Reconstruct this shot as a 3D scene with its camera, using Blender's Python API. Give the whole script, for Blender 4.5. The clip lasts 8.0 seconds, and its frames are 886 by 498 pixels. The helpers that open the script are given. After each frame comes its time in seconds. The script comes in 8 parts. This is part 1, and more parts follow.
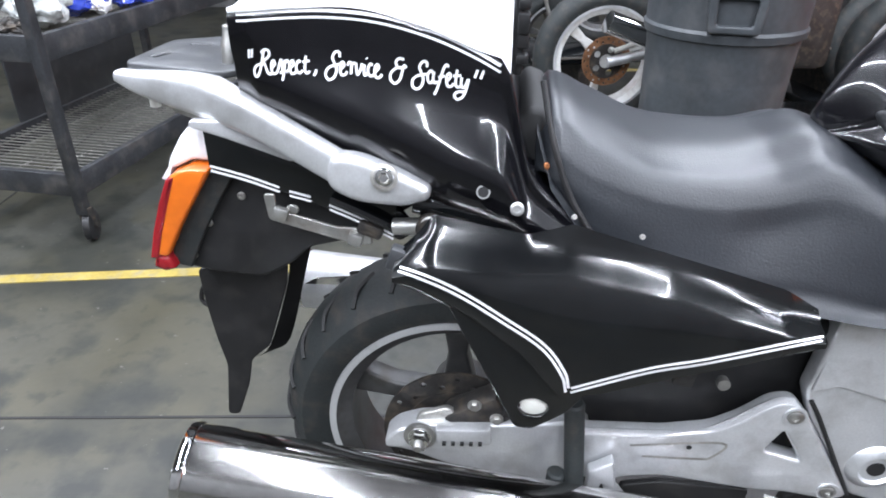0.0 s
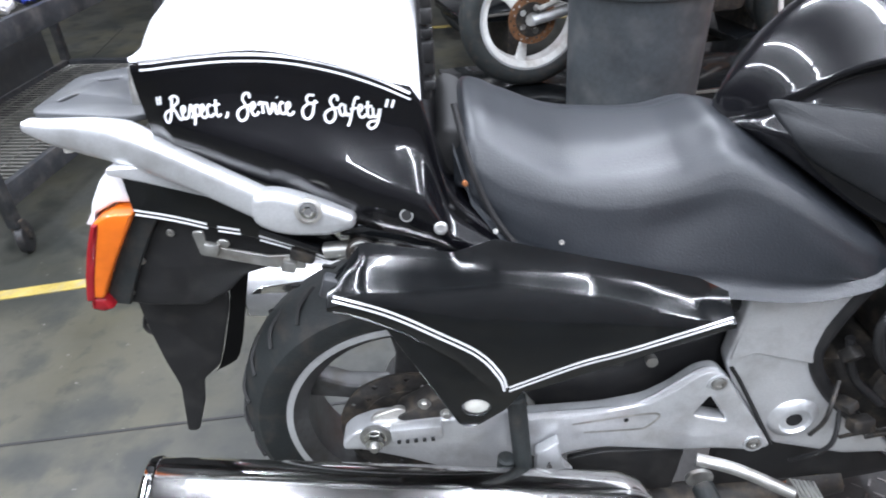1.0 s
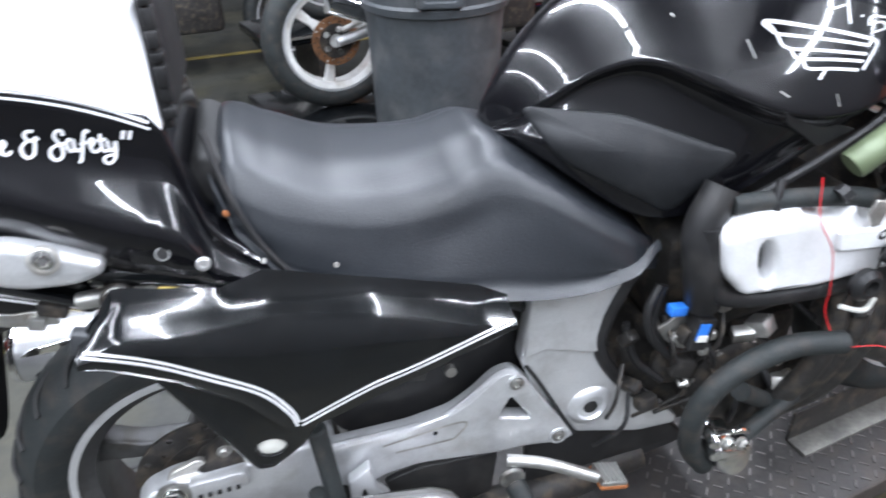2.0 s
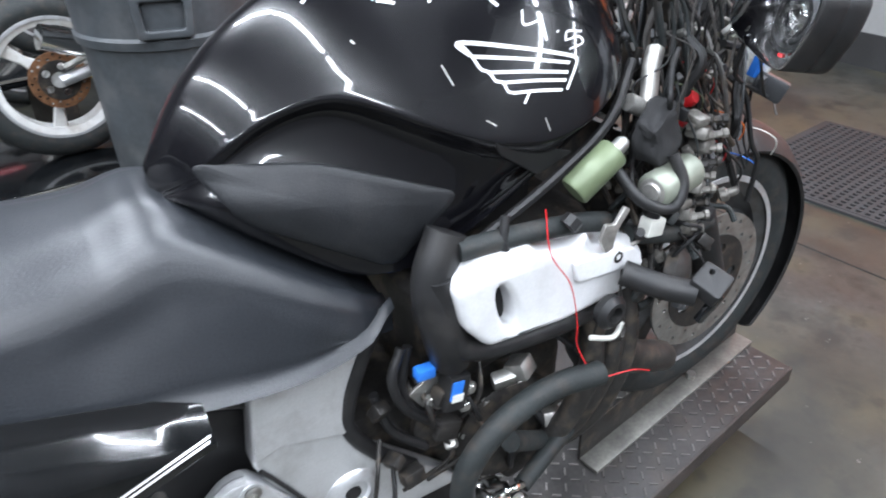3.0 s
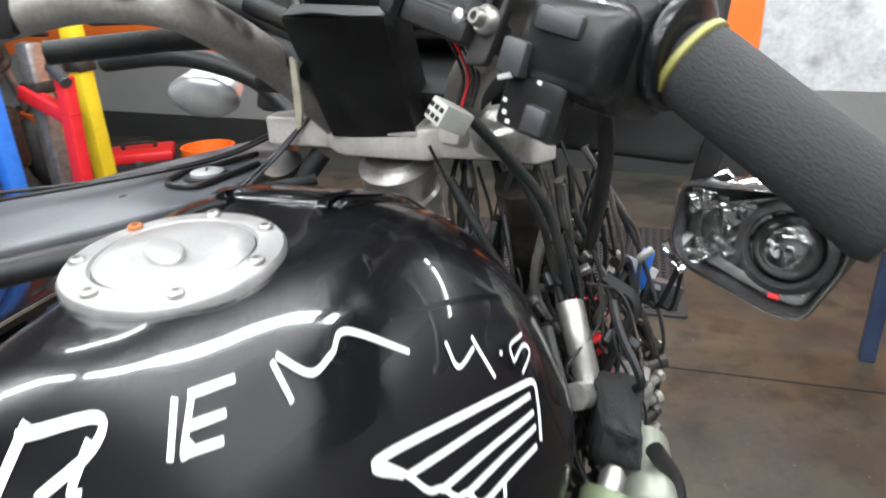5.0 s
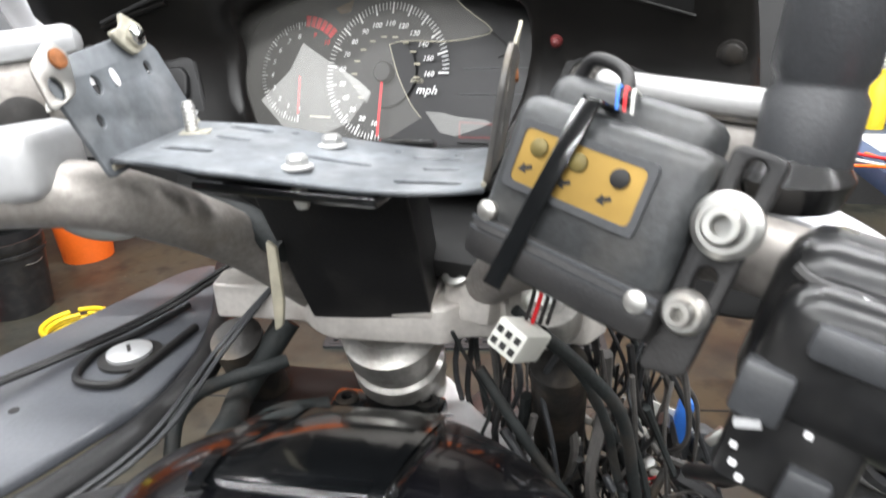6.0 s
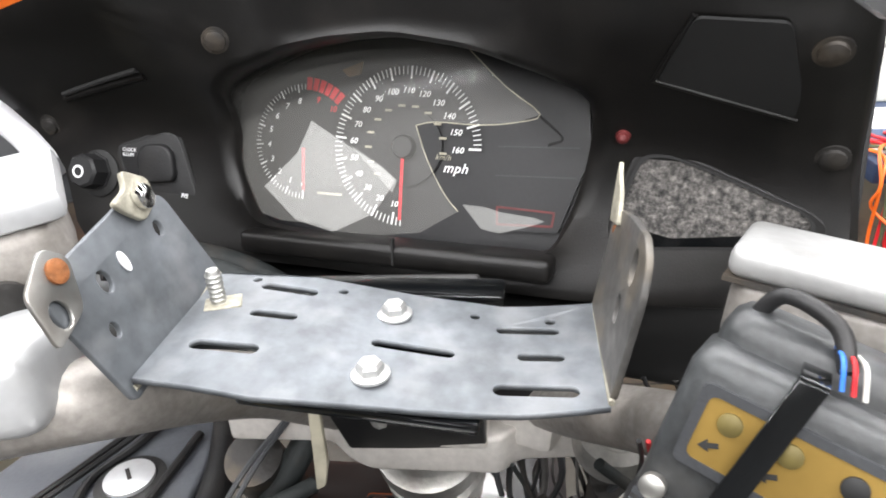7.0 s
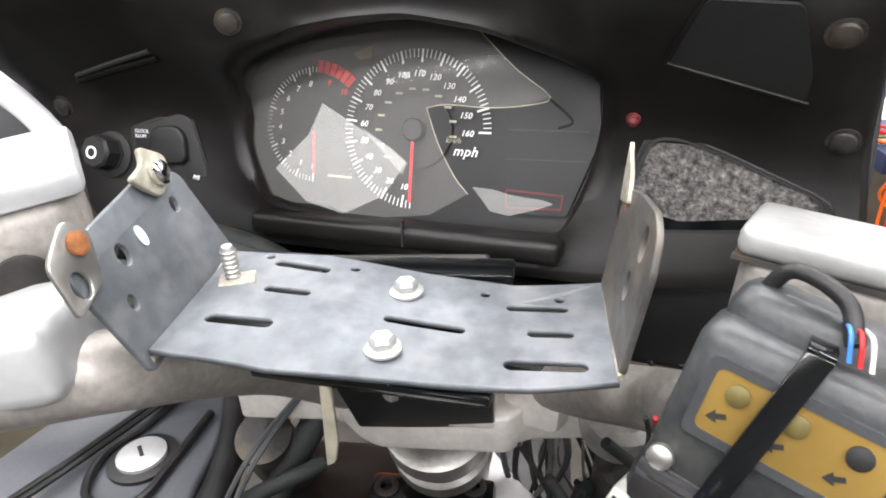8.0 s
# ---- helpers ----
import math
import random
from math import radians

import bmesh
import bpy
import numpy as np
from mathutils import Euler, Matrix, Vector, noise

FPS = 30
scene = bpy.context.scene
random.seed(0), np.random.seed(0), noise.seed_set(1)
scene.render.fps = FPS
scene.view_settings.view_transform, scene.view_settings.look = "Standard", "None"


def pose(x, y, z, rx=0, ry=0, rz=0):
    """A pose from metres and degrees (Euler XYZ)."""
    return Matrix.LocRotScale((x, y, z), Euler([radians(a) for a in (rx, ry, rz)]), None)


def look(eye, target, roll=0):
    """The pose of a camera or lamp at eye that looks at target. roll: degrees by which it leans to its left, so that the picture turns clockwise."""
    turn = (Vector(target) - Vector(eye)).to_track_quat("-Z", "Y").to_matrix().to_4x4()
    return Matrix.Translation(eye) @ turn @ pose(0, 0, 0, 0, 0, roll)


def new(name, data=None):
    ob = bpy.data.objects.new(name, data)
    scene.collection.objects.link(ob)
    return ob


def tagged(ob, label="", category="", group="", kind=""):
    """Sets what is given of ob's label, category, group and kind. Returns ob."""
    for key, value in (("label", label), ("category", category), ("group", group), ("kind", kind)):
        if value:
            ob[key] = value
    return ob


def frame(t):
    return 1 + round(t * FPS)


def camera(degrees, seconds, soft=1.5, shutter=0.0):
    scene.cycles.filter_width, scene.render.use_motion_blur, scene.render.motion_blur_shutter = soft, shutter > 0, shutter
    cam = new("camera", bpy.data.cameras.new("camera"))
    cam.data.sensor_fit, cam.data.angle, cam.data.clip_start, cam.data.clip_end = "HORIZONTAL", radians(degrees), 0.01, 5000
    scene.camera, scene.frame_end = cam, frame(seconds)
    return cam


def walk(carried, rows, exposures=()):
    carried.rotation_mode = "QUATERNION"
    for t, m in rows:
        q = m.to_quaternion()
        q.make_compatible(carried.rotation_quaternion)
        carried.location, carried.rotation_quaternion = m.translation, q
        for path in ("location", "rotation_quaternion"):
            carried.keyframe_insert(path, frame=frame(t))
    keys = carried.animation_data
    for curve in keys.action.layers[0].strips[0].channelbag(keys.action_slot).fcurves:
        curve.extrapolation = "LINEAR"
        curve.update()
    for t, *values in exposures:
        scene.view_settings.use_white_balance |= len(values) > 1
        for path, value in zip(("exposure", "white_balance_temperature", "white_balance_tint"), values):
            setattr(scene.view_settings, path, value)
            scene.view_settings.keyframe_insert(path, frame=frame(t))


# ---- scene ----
from mathutils.bvhtree import BVHTree

# The camera and its way
PATH = [
    (0, (0.087, -0.918, 1.212), (-0.072, 0.82, 0.235), 0.2),
    (0.5, (0.096, -0.902, 1.287), (-0.011, 0.783, 0.216), -1.8),
    (1, (0.122, -0.897, 1.301), (0.096, 0.77, 0.196), -3.4),
    (1.5, (0.159, -0.891, 1.301), (0.388, 0.763, 0.201), -1.7),
    (2, (0.218, -0.888, 1.288), (0.639, 0.748, 0.218), -1.2),
    (2.2, (0.261, -0.875, 1.288), (0.816, 0.722, 0.219), -1.1),
    (3.3, (0.471, -0.736, 1.25), (1.46, 0.673, 0.232), 0.1),
    (3.5, (0.495, -0.699, 1.247), (1.544, 0.683, 0.253), 0.1),
    (4, (0.509, -0.565, 1.254), (1.805, 0.655, 0.343), -0.4),
    (4.2, (0.499, -0.504, 1.264), (1.896, 0.622, 0.382), -2.2),
    (5.3, (0.653, -0.226, 1.328), (2.402, 0.362, 0.556), -1.4),
    (5.5, (0.681, -0.19, 1.342), (2.452, 0.31, 0.559), -1.4),
    (6, (0.743, -0.131, 1.391), (2.549, 0.286, 0.639), -2.4),
    (6.5, (0.795, -0.089, 1.439), (2.609, 0.226, 0.659), -2.9),
    (7, (0.83, -0.056, 1.467), (2.605, 0.223, 0.589), -3.4),
    (7.5, (0.84, -0.044, 1.466), (2.596, 0.234, 0.549), -3.4),
    (8, (0.824, -0.054, 1.464), (2.583, 0.241, 0.56), -3.2),
]
cam = camera(67.0, 8.0, soft=1.8, shutter=0.3)
walk(cam, [(t, look(eye, target, roll)) for t, eye, target, roll in PATH],
     [(0, 0.75, 6150, 15), (2.2, 0.77, 6100, 14), (4.2, 0.7, 6300, 11), (5.3, 0.45, 6700, 11), (5.8, 0.5, 6750, 12), (6.3, 0.66, 6800, 13), (7, 0.52, 6850, 14), (8, 0.5, 6900, 15)])

# ---- light: fluorescent shop lamps and an added rear fill row, white balance neutral ----
world = bpy.data.worlds.new("world")
scene.world = world
world.use_nodes = True
world.node_tree.nodes["Background"].inputs[0].default_value = (0.9, 0.95, 1.0, 1)
world.node_tree.nodes["Background"].inputs[1].default_value = 0.12


def area_lamp(name, x, y, z, sx, sy, watts):
    data = bpy.data.lights.new(name, "AREA")
    data.shape, data.size, data.size_y, data.energy = "RECTANGLE", sx, sy, watts
    data.color = (0.95, 1.0, 1.04)
    ob = new(name, data)
    ob.matrix_world = pose(x, y, z, 0, 0, LAMP_TURN)
    return ob


FLOOR = -0.06
CEIL = 4.2
LAMP_TURN = 7.0
LAMP_Y = (-2.95, -0.45, 2.05)
# row at -3.7 has no known source; added to light the dials
LAMP_X = (-3.7, -1.9, -0.1, 1.7, 3.4)


# ---- materials ----
def mat(name, color, rough=0.5, metal=0.0, vary=0.15, scale=8.0, fine=60.0, bump=0.1, spec=0.5, coat=0.0, dirt=None, dirt_amount=0.0, rvary=0.1):
    """A surface with stains at a coarse scale and grain at a fine one."""
    m = bpy.data.materials.new(name)
    m.use_nodes = True
    nt = m.node_tree
    b = nt.nodes["Principled BSDF"]
    tc = nt.nodes.new("ShaderNodeTexCoord")
    n1 = nt.nodes.new("ShaderNodeTexNoise")
    n2 = nt.nodes.new("ShaderNodeTexNoise")
    n1.inputs["Scale"].default_value, n1.inputs["Detail"].default_value = scale, 6
    n2.inputs["Scale"].default_value, n2.inputs["Detail"].default_value = fine, 4
    nt.links.new(tc.outputs["Object"], n1.inputs["Vector"])
    nt.links.new(tc.outputs["Object"], n2.inputs["Vector"])
    ramp = nt.nodes.new("ShaderNodeMapRange")
    ramp.inputs["From Min"].default_value, ramp.inputs["From Max"].default_value = 0.3, 0.7
    ramp.inputs["To Min"].default_value, ramp.inputs["To Max"].default_value = 1 - vary, 1 + vary
    nt.links.new(n1.outputs["Fac"], ramp.inputs["Value"])
    ramp2 = nt.nodes.new("ShaderNodeMapRange")
    ramp2.inputs["From Min"].default_value, ramp2.inputs["From Max"].default_value = 0.3, 0.7
    ramp2.inputs["To Min"].default_value, ramp2.inputs["To Max"].default_value = 1 - vary * 0.6, 1 + vary * 0.6
    nt.links.new(n2.outputs["Fac"], ramp2.inputs["Value"])
    mul = nt.nodes.new("ShaderNodeMath")
    mul.operation = "MULTIPLY"
    nt.links.new(ramp.outputs[0], mul.inputs[0])
    nt.links.new(ramp2.outputs[0], mul.inputs[1])
    col = nt.nodes.new("ShaderNodeVectorMath")
    col.operation = "SCALE"
    col.inputs[0].default_value = color[:3]
    nt.links.new(mul.outputs[0], col.inputs["Scale"])
    out = col.outputs[0]
    if dirt:
        mask = nt.nodes.new("ShaderNodeTexNoise")
        mask.inputs["Scale"].default_value, mask.inputs["Detail"].default_value = scale * 1.7, 8
        nt.links.new(tc.outputs["Object"], mask.inputs["Vector"])
        mr = nt.nodes.new("ShaderNodeMapRange")
        mr.inputs["From Min"].default_value, mr.inputs["From Max"].default_value = 0.5, 0.68
        mr.inputs["To Max"].default_value = dirt_amount
        nt.links.new(mask.outputs["Fac"], mr.inputs["Value"])
        mix = nt.nodes.new("ShaderNodeMix")
        mix.data_type = "RGBA"
        nt.links.new(mr.outputs[0], mix.inputs["Factor"])
        nt.links.new(out, mix.inputs["A"])
        mix.inputs["B"].default_value = (*dirt, 1)
        out = mix.outputs["Result"]
    nt.links.new(out, b.inputs["Base Color"])
    rr = nt.nodes.new("ShaderNodeMapRange")
    rr.inputs["To Min"].default_value, rr.inputs["To Max"].default_value = max(rough - rvary, 0.02), min(rough + rvary, 1)
    nt.links.new(n1.outputs["Fac"], rr.inputs["Value"])
    nt.links.new(rr.outputs[0], b.inputs["Roughness"])
    b.inputs["Metallic"].default_value = metal
    b.inputs["Specular IOR Level"].default_value = spec
    b.inputs["Coat Weight"].default_value = coat
    b.inputs["Coat Roughness"].default_value = 0.04
    if bump:
        bp = nt.nodes.new("ShaderNodeBump")
        bp.inputs["Strength"].default_value, bp.inputs["Distance"].default_value = bump, 0.002
        nt.links.new(n2.outputs["Fac"], bp.inputs["Height"])
        nt.links.new(bp.outputs[0], b.inputs["Normal"])
    return m


def glow(name, color, strength):
    m = bpy.data.materials.new(name)
    m.use_nodes = True
    b = m.node_tree.nodes["Principled BSDF"]
    b.inputs["Base Color"].default_value = (0.9, 0.9, 0.9, 1)
    b.inputs["Emission Color"].default_value = (*color, 1)
    b.inputs["Emission Strength"].default_value = strength
    return m


def glass(name, color=(1, 1, 1), rough=0.02, trans=1.0, alpha=1.0):
    m = bpy.data.materials.new(name)
    m.use_nodes = True
    b = m.node_tree.nodes["Principled BSDF"]
    b.inputs["Base Color"].default_value = (*color, 1)
    b.inputs["Roughness"].default_value = rough
    b.inputs["Transmission Weight"].default_value = trans
    b.inputs["Alpha"].default_value = alpha
    b.inputs["IOR"].default_value = 1.3
    return m


BLACK_PAINT = mat("black_paint", (0.003, 0.003, 0.004), 0.25, vary=0.3, scale=5, fine=90, bump=0.01, spec=0.22, coat=0.6, rvary=0.06)
BLACK_PANEL = mat("black_panel", (0.0035, 0.004, 0.0045), 0.16, vary=0.3, scale=9, bump=0.015, spec=0.35, coat=0.45, rvary=0.08, dirt=(0.02, 0.02, 0.019), dirt_amount=0.12)
BLACK_PLASTIC = mat("black_plastic", (0.013, 0.013, 0.0135), 0.46, vary=0.25, scale=14, fine=600, bump=0.12, spec=0.35, dirt=(0.045, 0.042, 0.039), dirt_amount=0.3)
GREY_PLASTIC = mat("grey_plastic", (0.035, 0.037, 0.04), 0.42, vary=0.2, scale=10, fine=600, bump=0.1, dirt=(0.09, 0.09, 0.085), dirt_amount=0.25)
DASH_PLASTIC = mat("dash_plastic", (0.005, 0.0046, 0.0043), 0.40, vary=0.4, scale=10, fine=900, bump=0.08, spec=0.34, dirt=(0.028, 0.025, 0.022), dirt_amount=0.28)
VINYL = mat("seat_vinyl", (0.014, 0.016, 0.019), 0.37, spec=0.45, vary=0.18, scale=6, fine=350, bump=0.2, dirt=(0.03, 0.032, 0.035), dirt_amount=0.25)
PAD_RUBBER = mat("pad_rubber", (0.011, 0.012, 0.0135), 0.48, spec=0.32, vary=0.25, scale=14, fine=400, bump=0.2, dirt=(0.03, 0.03, 0.03), dirt_amount=0.25)
RUBBER = mat("rubber", (0.010, 0.013, 0.013), 0.7, vary=0.25, scale=20, fine=200, bump=0.4, dirt=(0.06, 0.045, 0.035), dirt_amount=0.35)
WHITE_PAINT = mat("white_paint", (0.78, 0.78, 0.8), 0.25, vary=0.03, scale=6, bump=0.02, coat=0.3)
WHITE_STRIPE = mat("white_stripe", (0.78, 0.78, 0.79), 0.4, vary=0.05, scale=30, bump=0)
SILVER = mat("silver_paint", (0.64, 0.65, 0.66), 0.33, metal=0.65, vary=0.08, scale=12, fine=300, bump=0.05, dirt=(0.25, 0.24, 0.22), dirt_amount=0.3)
CAST = mat("cast_aluminium", (0.5, 0.49, 0.46), 0.42, metal=0.8, vary=0.2, scale=16, fine=200, bump=0.2, dirt=(0.12, 0.1, 0.08), dirt_amount=0.45)
STEEL = mat("zinc_steel", (0.42, 0.42, 0.4), 0.4, metal=0.9, vary=0.2, scale=25, bump=0.15, dirt=(0.2, 0.13, 0.08), dirt_amount=0.3)
CHROME = mat("chrome", (0.72, 0.72, 0.71), 0.07, metal=1.0, vary=0.06, scale=8, bump=0.01, rvary=0.04)
MUFFLER_CHROME = mat("muffler_chrome", (0.6, 0.595, 0.58), 0.13, metal=1.0, vary=0.1, scale=10, fine=80, bump=0.02, rvary=0.07)
BRACKET_STEEL = mat("bracket_steel", (0.115, 0.125, 0.135), 0.5, metal=0.35, vary=0.3, scale=22, fine=120, bump=0.15, dirt=(0.26, 0.265, 0.27), dirt_amount=0.35)
RUST = mat("rust", (0.22, 0.075, 0.02), 0.8, vary=0.4, scale=60, fine=300, bump=0.5)
DARK_METAL = mat("dark_metal", (0.034, 0.032, 0.03), 0.5, metal=0.5, vary=0.3, scale=20, fine=150, bump=0.3, dirt=(0.14, 0.11, 0.08), dirt_amount=0.5)
DULL_CAST = mat("dull_cast", (0.24, 0.23, 0.21), 0.5, metal=0.6, vary=0.3, scale=24, fine=200, bump=0.25, dirt=(0.06, 0.05, 0.04), dirt_amount=0.6)
GREEN_METAL = mat("olive_can", (0.12, 0.15, 0.085), 0.4, metal=0.2, vary=0.1, scale=15, bump=0.05)


def stained_floor(name, base, tan, dark):
    """Concrete with tan patches, oil stains, scuffs and pale specks."""
    m = mat(name, base, 0.5, vary=0.3, scale=3.5, fine=45, bump=0.12, rvary=0.2)
    nt = m.node_tree
    b = nt.nodes["Principled BSDF"]
    tc = nt.nodes.new("ShaderNodeTexCoord")
    out = b.inputs["Base Color"].links[0].from_socket
    for scale, detail, lo, hi, amount, colour in ((0.9, 4, 0.40, 0.62, 0.8, tan), (1.7, 9, 0.50, 0.64, 0.8, dark), (4.0, 9, 0.50, 0.68, 0.7, tan), (7.0, 10, 0.52, 0.68, 0.85, dark), (16.0, 8, 0.56, 0.7, 0.6, dark), (38.0, 3, 0.71, 0.75, 0.5, (0.16, 0.155, 0.14))):
        n = nt.nodes.new("ShaderNodeTexNoise")
        n.inputs["Scale"].default_value, n.inputs["Detail"].default_value = scale, detail
        nt.links.new(tc.outputs["Object"], n.inputs["Vector"])
        r = nt.nodes.new("ShaderNodeMapRange")
        r.inputs["From Min"].default_value, r.inputs["From Max"].default_value, r.inputs["To Max"].default_value = lo, hi, amount
        nt.links.new(n.outputs["Fac"], r.inputs["Value"])
        mix = nt.nodes.new("ShaderNodeMix")
        mix.data_type = "RGBA"
        nt.links.new(r.outputs[0], mix.inputs["Factor"])
        nt.links.new(out, mix.inputs["A"])
        mix.inputs["B"].default_value = (*colour, 1)
        out = mix.outputs["Result"]
    nt.links.new(out, b.inputs["Base Color"])
    return m


CONCRETE = stained_floor("concrete", (0.031, 0.032, 0.028), (0.045, 0.041, 0.024), (0.008, 0.010, 0.008))
YELLOW = mat("yellow_line", (0.27, 0.205, 0.045), 0.55, vary=0.2, scale=12, fine=80, bump=0.1, dirt=(0.2, 0.18, 0.12), dirt_amount=0.7)
TREAD = mat("tread_steel", (0.034, 0.032, 0.031), 0.5, metal=0.4, vary=0.3, scale=9, fine=90, bump=0.25, dirt=(0.06, 0.05, 0.042), dirt_amount=0.5)
BARREL = mat("barrel_plastic", (0.035, 0.04, 0.044), 0.5, vary=0.25, scale=5, fine=50, bump=0.1, dirt=(0.1, 0.1, 0.1), dirt_amount=0.4)
WALL = mat("wall_paint", (0.21, 0.21, 0.205), 0.6, vary=0.05, scale=2, fine=40, bump=0.05, dirt=(0.27, 0.26, 0.23), dirt_amount=0.25)
ORANGE = mat("orange_paint", (0.8, 0.16, 0.02), 0.5, vary=0.06, scale=4, bump=0.03)
BLACK_WALL = mat("black_base", (0.02, 0.02, 0.02), 0.6, vary=0.2, scale=4)
MAT_RUBBER = mat("mat_rubber", (0.017, 0.018, 0.019), 0.7, vary=0.2, scale=6, fine=60, bump=0.2)
AMBER = mat("amber_lens", (0.6, 0.13, 0.008), 0.2, vary=0.1, scale=20, bump=0, coat=0.5)
RED_LENS = mat("red_lens", (0.22, 0.008, 0.012), 0.15, vary=0.1, scale=20, bump=0, coat=0.5)
RED = mat("red_plastic", (0.55, 0.015, 0.02), 0.4, vary=0.1, scale=10, bump=0.02)
BLUE = mat("blue_plastic", (0.03, 0.17, 0.62), 0.35, vary=0.1, scale=20, bump=0.02)
WHITE_PLASTIC = mat("white_plastic", (0.6, 0.6, 0.55), 0.4, vary=0.1, scale=30, bump=0.02)
GOLD_FOIL = mat("gold_label", (0.34, 0.215, 0.055), 0.38, metal=0.6, vary=0.15, scale=20, bump=0.03)
FOAM = mat("foam_grip", (0.02, 0.02, 0.021), 0.85, vary=0.15, scale=40, fine=600, bump=0.6)
# near black; mostly stands in for shade in gaps, holes and hollows
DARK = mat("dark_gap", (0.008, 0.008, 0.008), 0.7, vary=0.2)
CLEAR = glass("clear_glass", (0.97, 0.98, 0.98), 0.03)


# ---- mesh helpers ----
def part(name, bm, material, parent=None, label="", smooth=40):
    me = bpy.data.meshes.new(name)
    bmesh.ops.recalc_face_normals(bm, faces=bm.faces)
    bm.to_mesh(me)
    bm.free()
    if smooth:
        me.shade_smooth()
        me.set_sharp_from_angle(angle=radians(smooth))
    me.materials.append(material)
    ob = new(name, me)
    if parent:
        ob.parent = parent
    if label:
        ob["label"] = label
    return ob


def thing(name, label, category, m=None, group="", kind=""):
    ob = new(name)
    ob.empty_display_size = 0.05
    if m is not None:
        ob.matrix_world = m
    return tagged(ob, label, category, group, kind)


def own(ob, label, category, group="", kind=""):
    return tagged(ob, label, category, group, kind)


def box(sx, sy, sz, m=None, bevel=0.0, seg=2, bm=None):
    bm = bm or bmesh.new()
    r = bmesh.ops.create_cube(bm, size=1, matrix=(m or Matrix()) @ Matrix.Diagonal((sx, sy, sz, 1)))
    if bevel:
        es = list({e for v in r["verts"] for e in v.link_edges})
        bmesh.ops.bevel(bm, geom=es, offset=bevel, segments=seg, affect="EDGES", profile=0.5)
    return bm


def lathe(profile, m=None, seg=32, bm=None, cap=True):
    """Turn a profile of (radius, height) round z."""
    bm = bm or bmesh.new()
    m = m or Matrix()
    rings = []
    for r, h in profile:
        rings.append([bm.verts.new(m @ Vector((r * math.cos(2 * math.pi * k / seg), r * math.sin(2 * math.pi * k / seg), h))) for k in range(seg)])
    for a, b in zip(rings, rings[1:]):
        for k in range(seg):
            bm.faces.new((a[k], a[(k + 1) % seg], b[(k + 1) % seg], b[k]))
    if cap:
        for ring in (rings[0], rings[-1]):
            bm.faces.new(ring)
    return bm


def along(a, b):
    """The pose at a whose z points to b."""
    a, b = Vector(a), Vector(b)
    return Matrix.Translation(a) @ (b - a).to_track_quat("Z", "Y").to_matrix().to_4x4()


def rod(a, b, r, r2=None, seg=16, bm=None, bevel=0.0):
    d = (Vector(b) - Vector(a)).length
    r2 = r if r2 is None else r2
    if bevel:
        prof = [(r - bevel, 0), (r, bevel), (r2, d - bevel), (r2 - bevel, d)]
    else:
        prof = [(r, 0), (r2, d)]
    return lathe(prof, along(a, b), seg, bm)


def smooth_line(pts, n=6):
    """Points along a Catmull-Rom curve."""
    P = [Vector(p) for p in pts]
    if len(P) < 3:
        return P
    P = [2 * P[0] - P[1]] + P + [2 * P[-1] - P[-2]]
    out = []
    for i in range(1, len(P) - 2):
        for k in range(n):
            t = k / n
            a, b, c, d = P[i - 1], P[i], P[i + 1], P[i + 2]
            out.append(0.5 * (2 * b + (c - a) * t + (2 * a - 5 * b + 4 * c - d) * t * t + (3 * b - a - 3 * c + d) * t ** 3))
    return out + [P[-2]]


def tube(pts, r, seg=10, n=6, bm=None, flat=1.0, ends=None):
    """A round bar along a smooth line; ends: its radius at the far end."""
    line = smooth_line(pts, n)
    bm = bm or bmesh.new()
    rings, up = [], None
    for i, p in enumerate(line):
        d = (line[min(i + 1, len(line) - 1)] - line[max(i - 1, 0)]).normalized()
        if up is None:
            up = d.orthogonal().normalized()
        up = (up - d * up.dot(d)).normalized()
        side = d.cross(up)
        rr = r if ends is None else r + (ends - r) * i / (len(line) - 1)
        rings.append([bm.verts.new(p + rr * (math.cos(2 * math.pi * k / seg) * up + flat * math.sin(2 * math.pi * k / seg) * side)) for k in range(seg)])
    for a, b in zip(rings, rings[1:]):
        for k in range(seg):
            bm.faces.new((a[k], a[(k + 1) % seg], b[(k + 1) % seg], b[k]))
    bm.faces.new(rings[0])
    bm.faces.new(rings[-1])
    return bm


def loft(rings, bm=None, caps=True):
    """A skin over closed rings of equally many points."""
    bm = bm or bmesh.new()
    vs = [[bm.verts.new(p) for p in ring] for ring in rings]
    n = len(vs[0])
    for a, b in zip(vs, vs[1:]):
        for k in range(n):
            bm.faces.new((a[k], a[(k + 1) % n], b[(k + 1) % n], b[k]))
    if caps:
        bm.faces.new(vs[0])
        bm.faces.new(vs[-1])
    return bm


def ring_curve(pts, n=4):
    """A closed smooth ring through points."""
    P = [Vector(p) for p in pts]
    m = len(P)
    out = []
    for i in range(m):
        a, b, c, d = P[i - 1], P[i], P[(i + 1) % m], P[(i + 2) % m]
        for k in range(n):
            t = k / n
            out.append(0.5 * (2 * b + (c - a) * t + (2 * a - 5 * b + 4 * c - d) * t * t + (3 * b - a - 3 * c + d) * t ** 3))
    return out


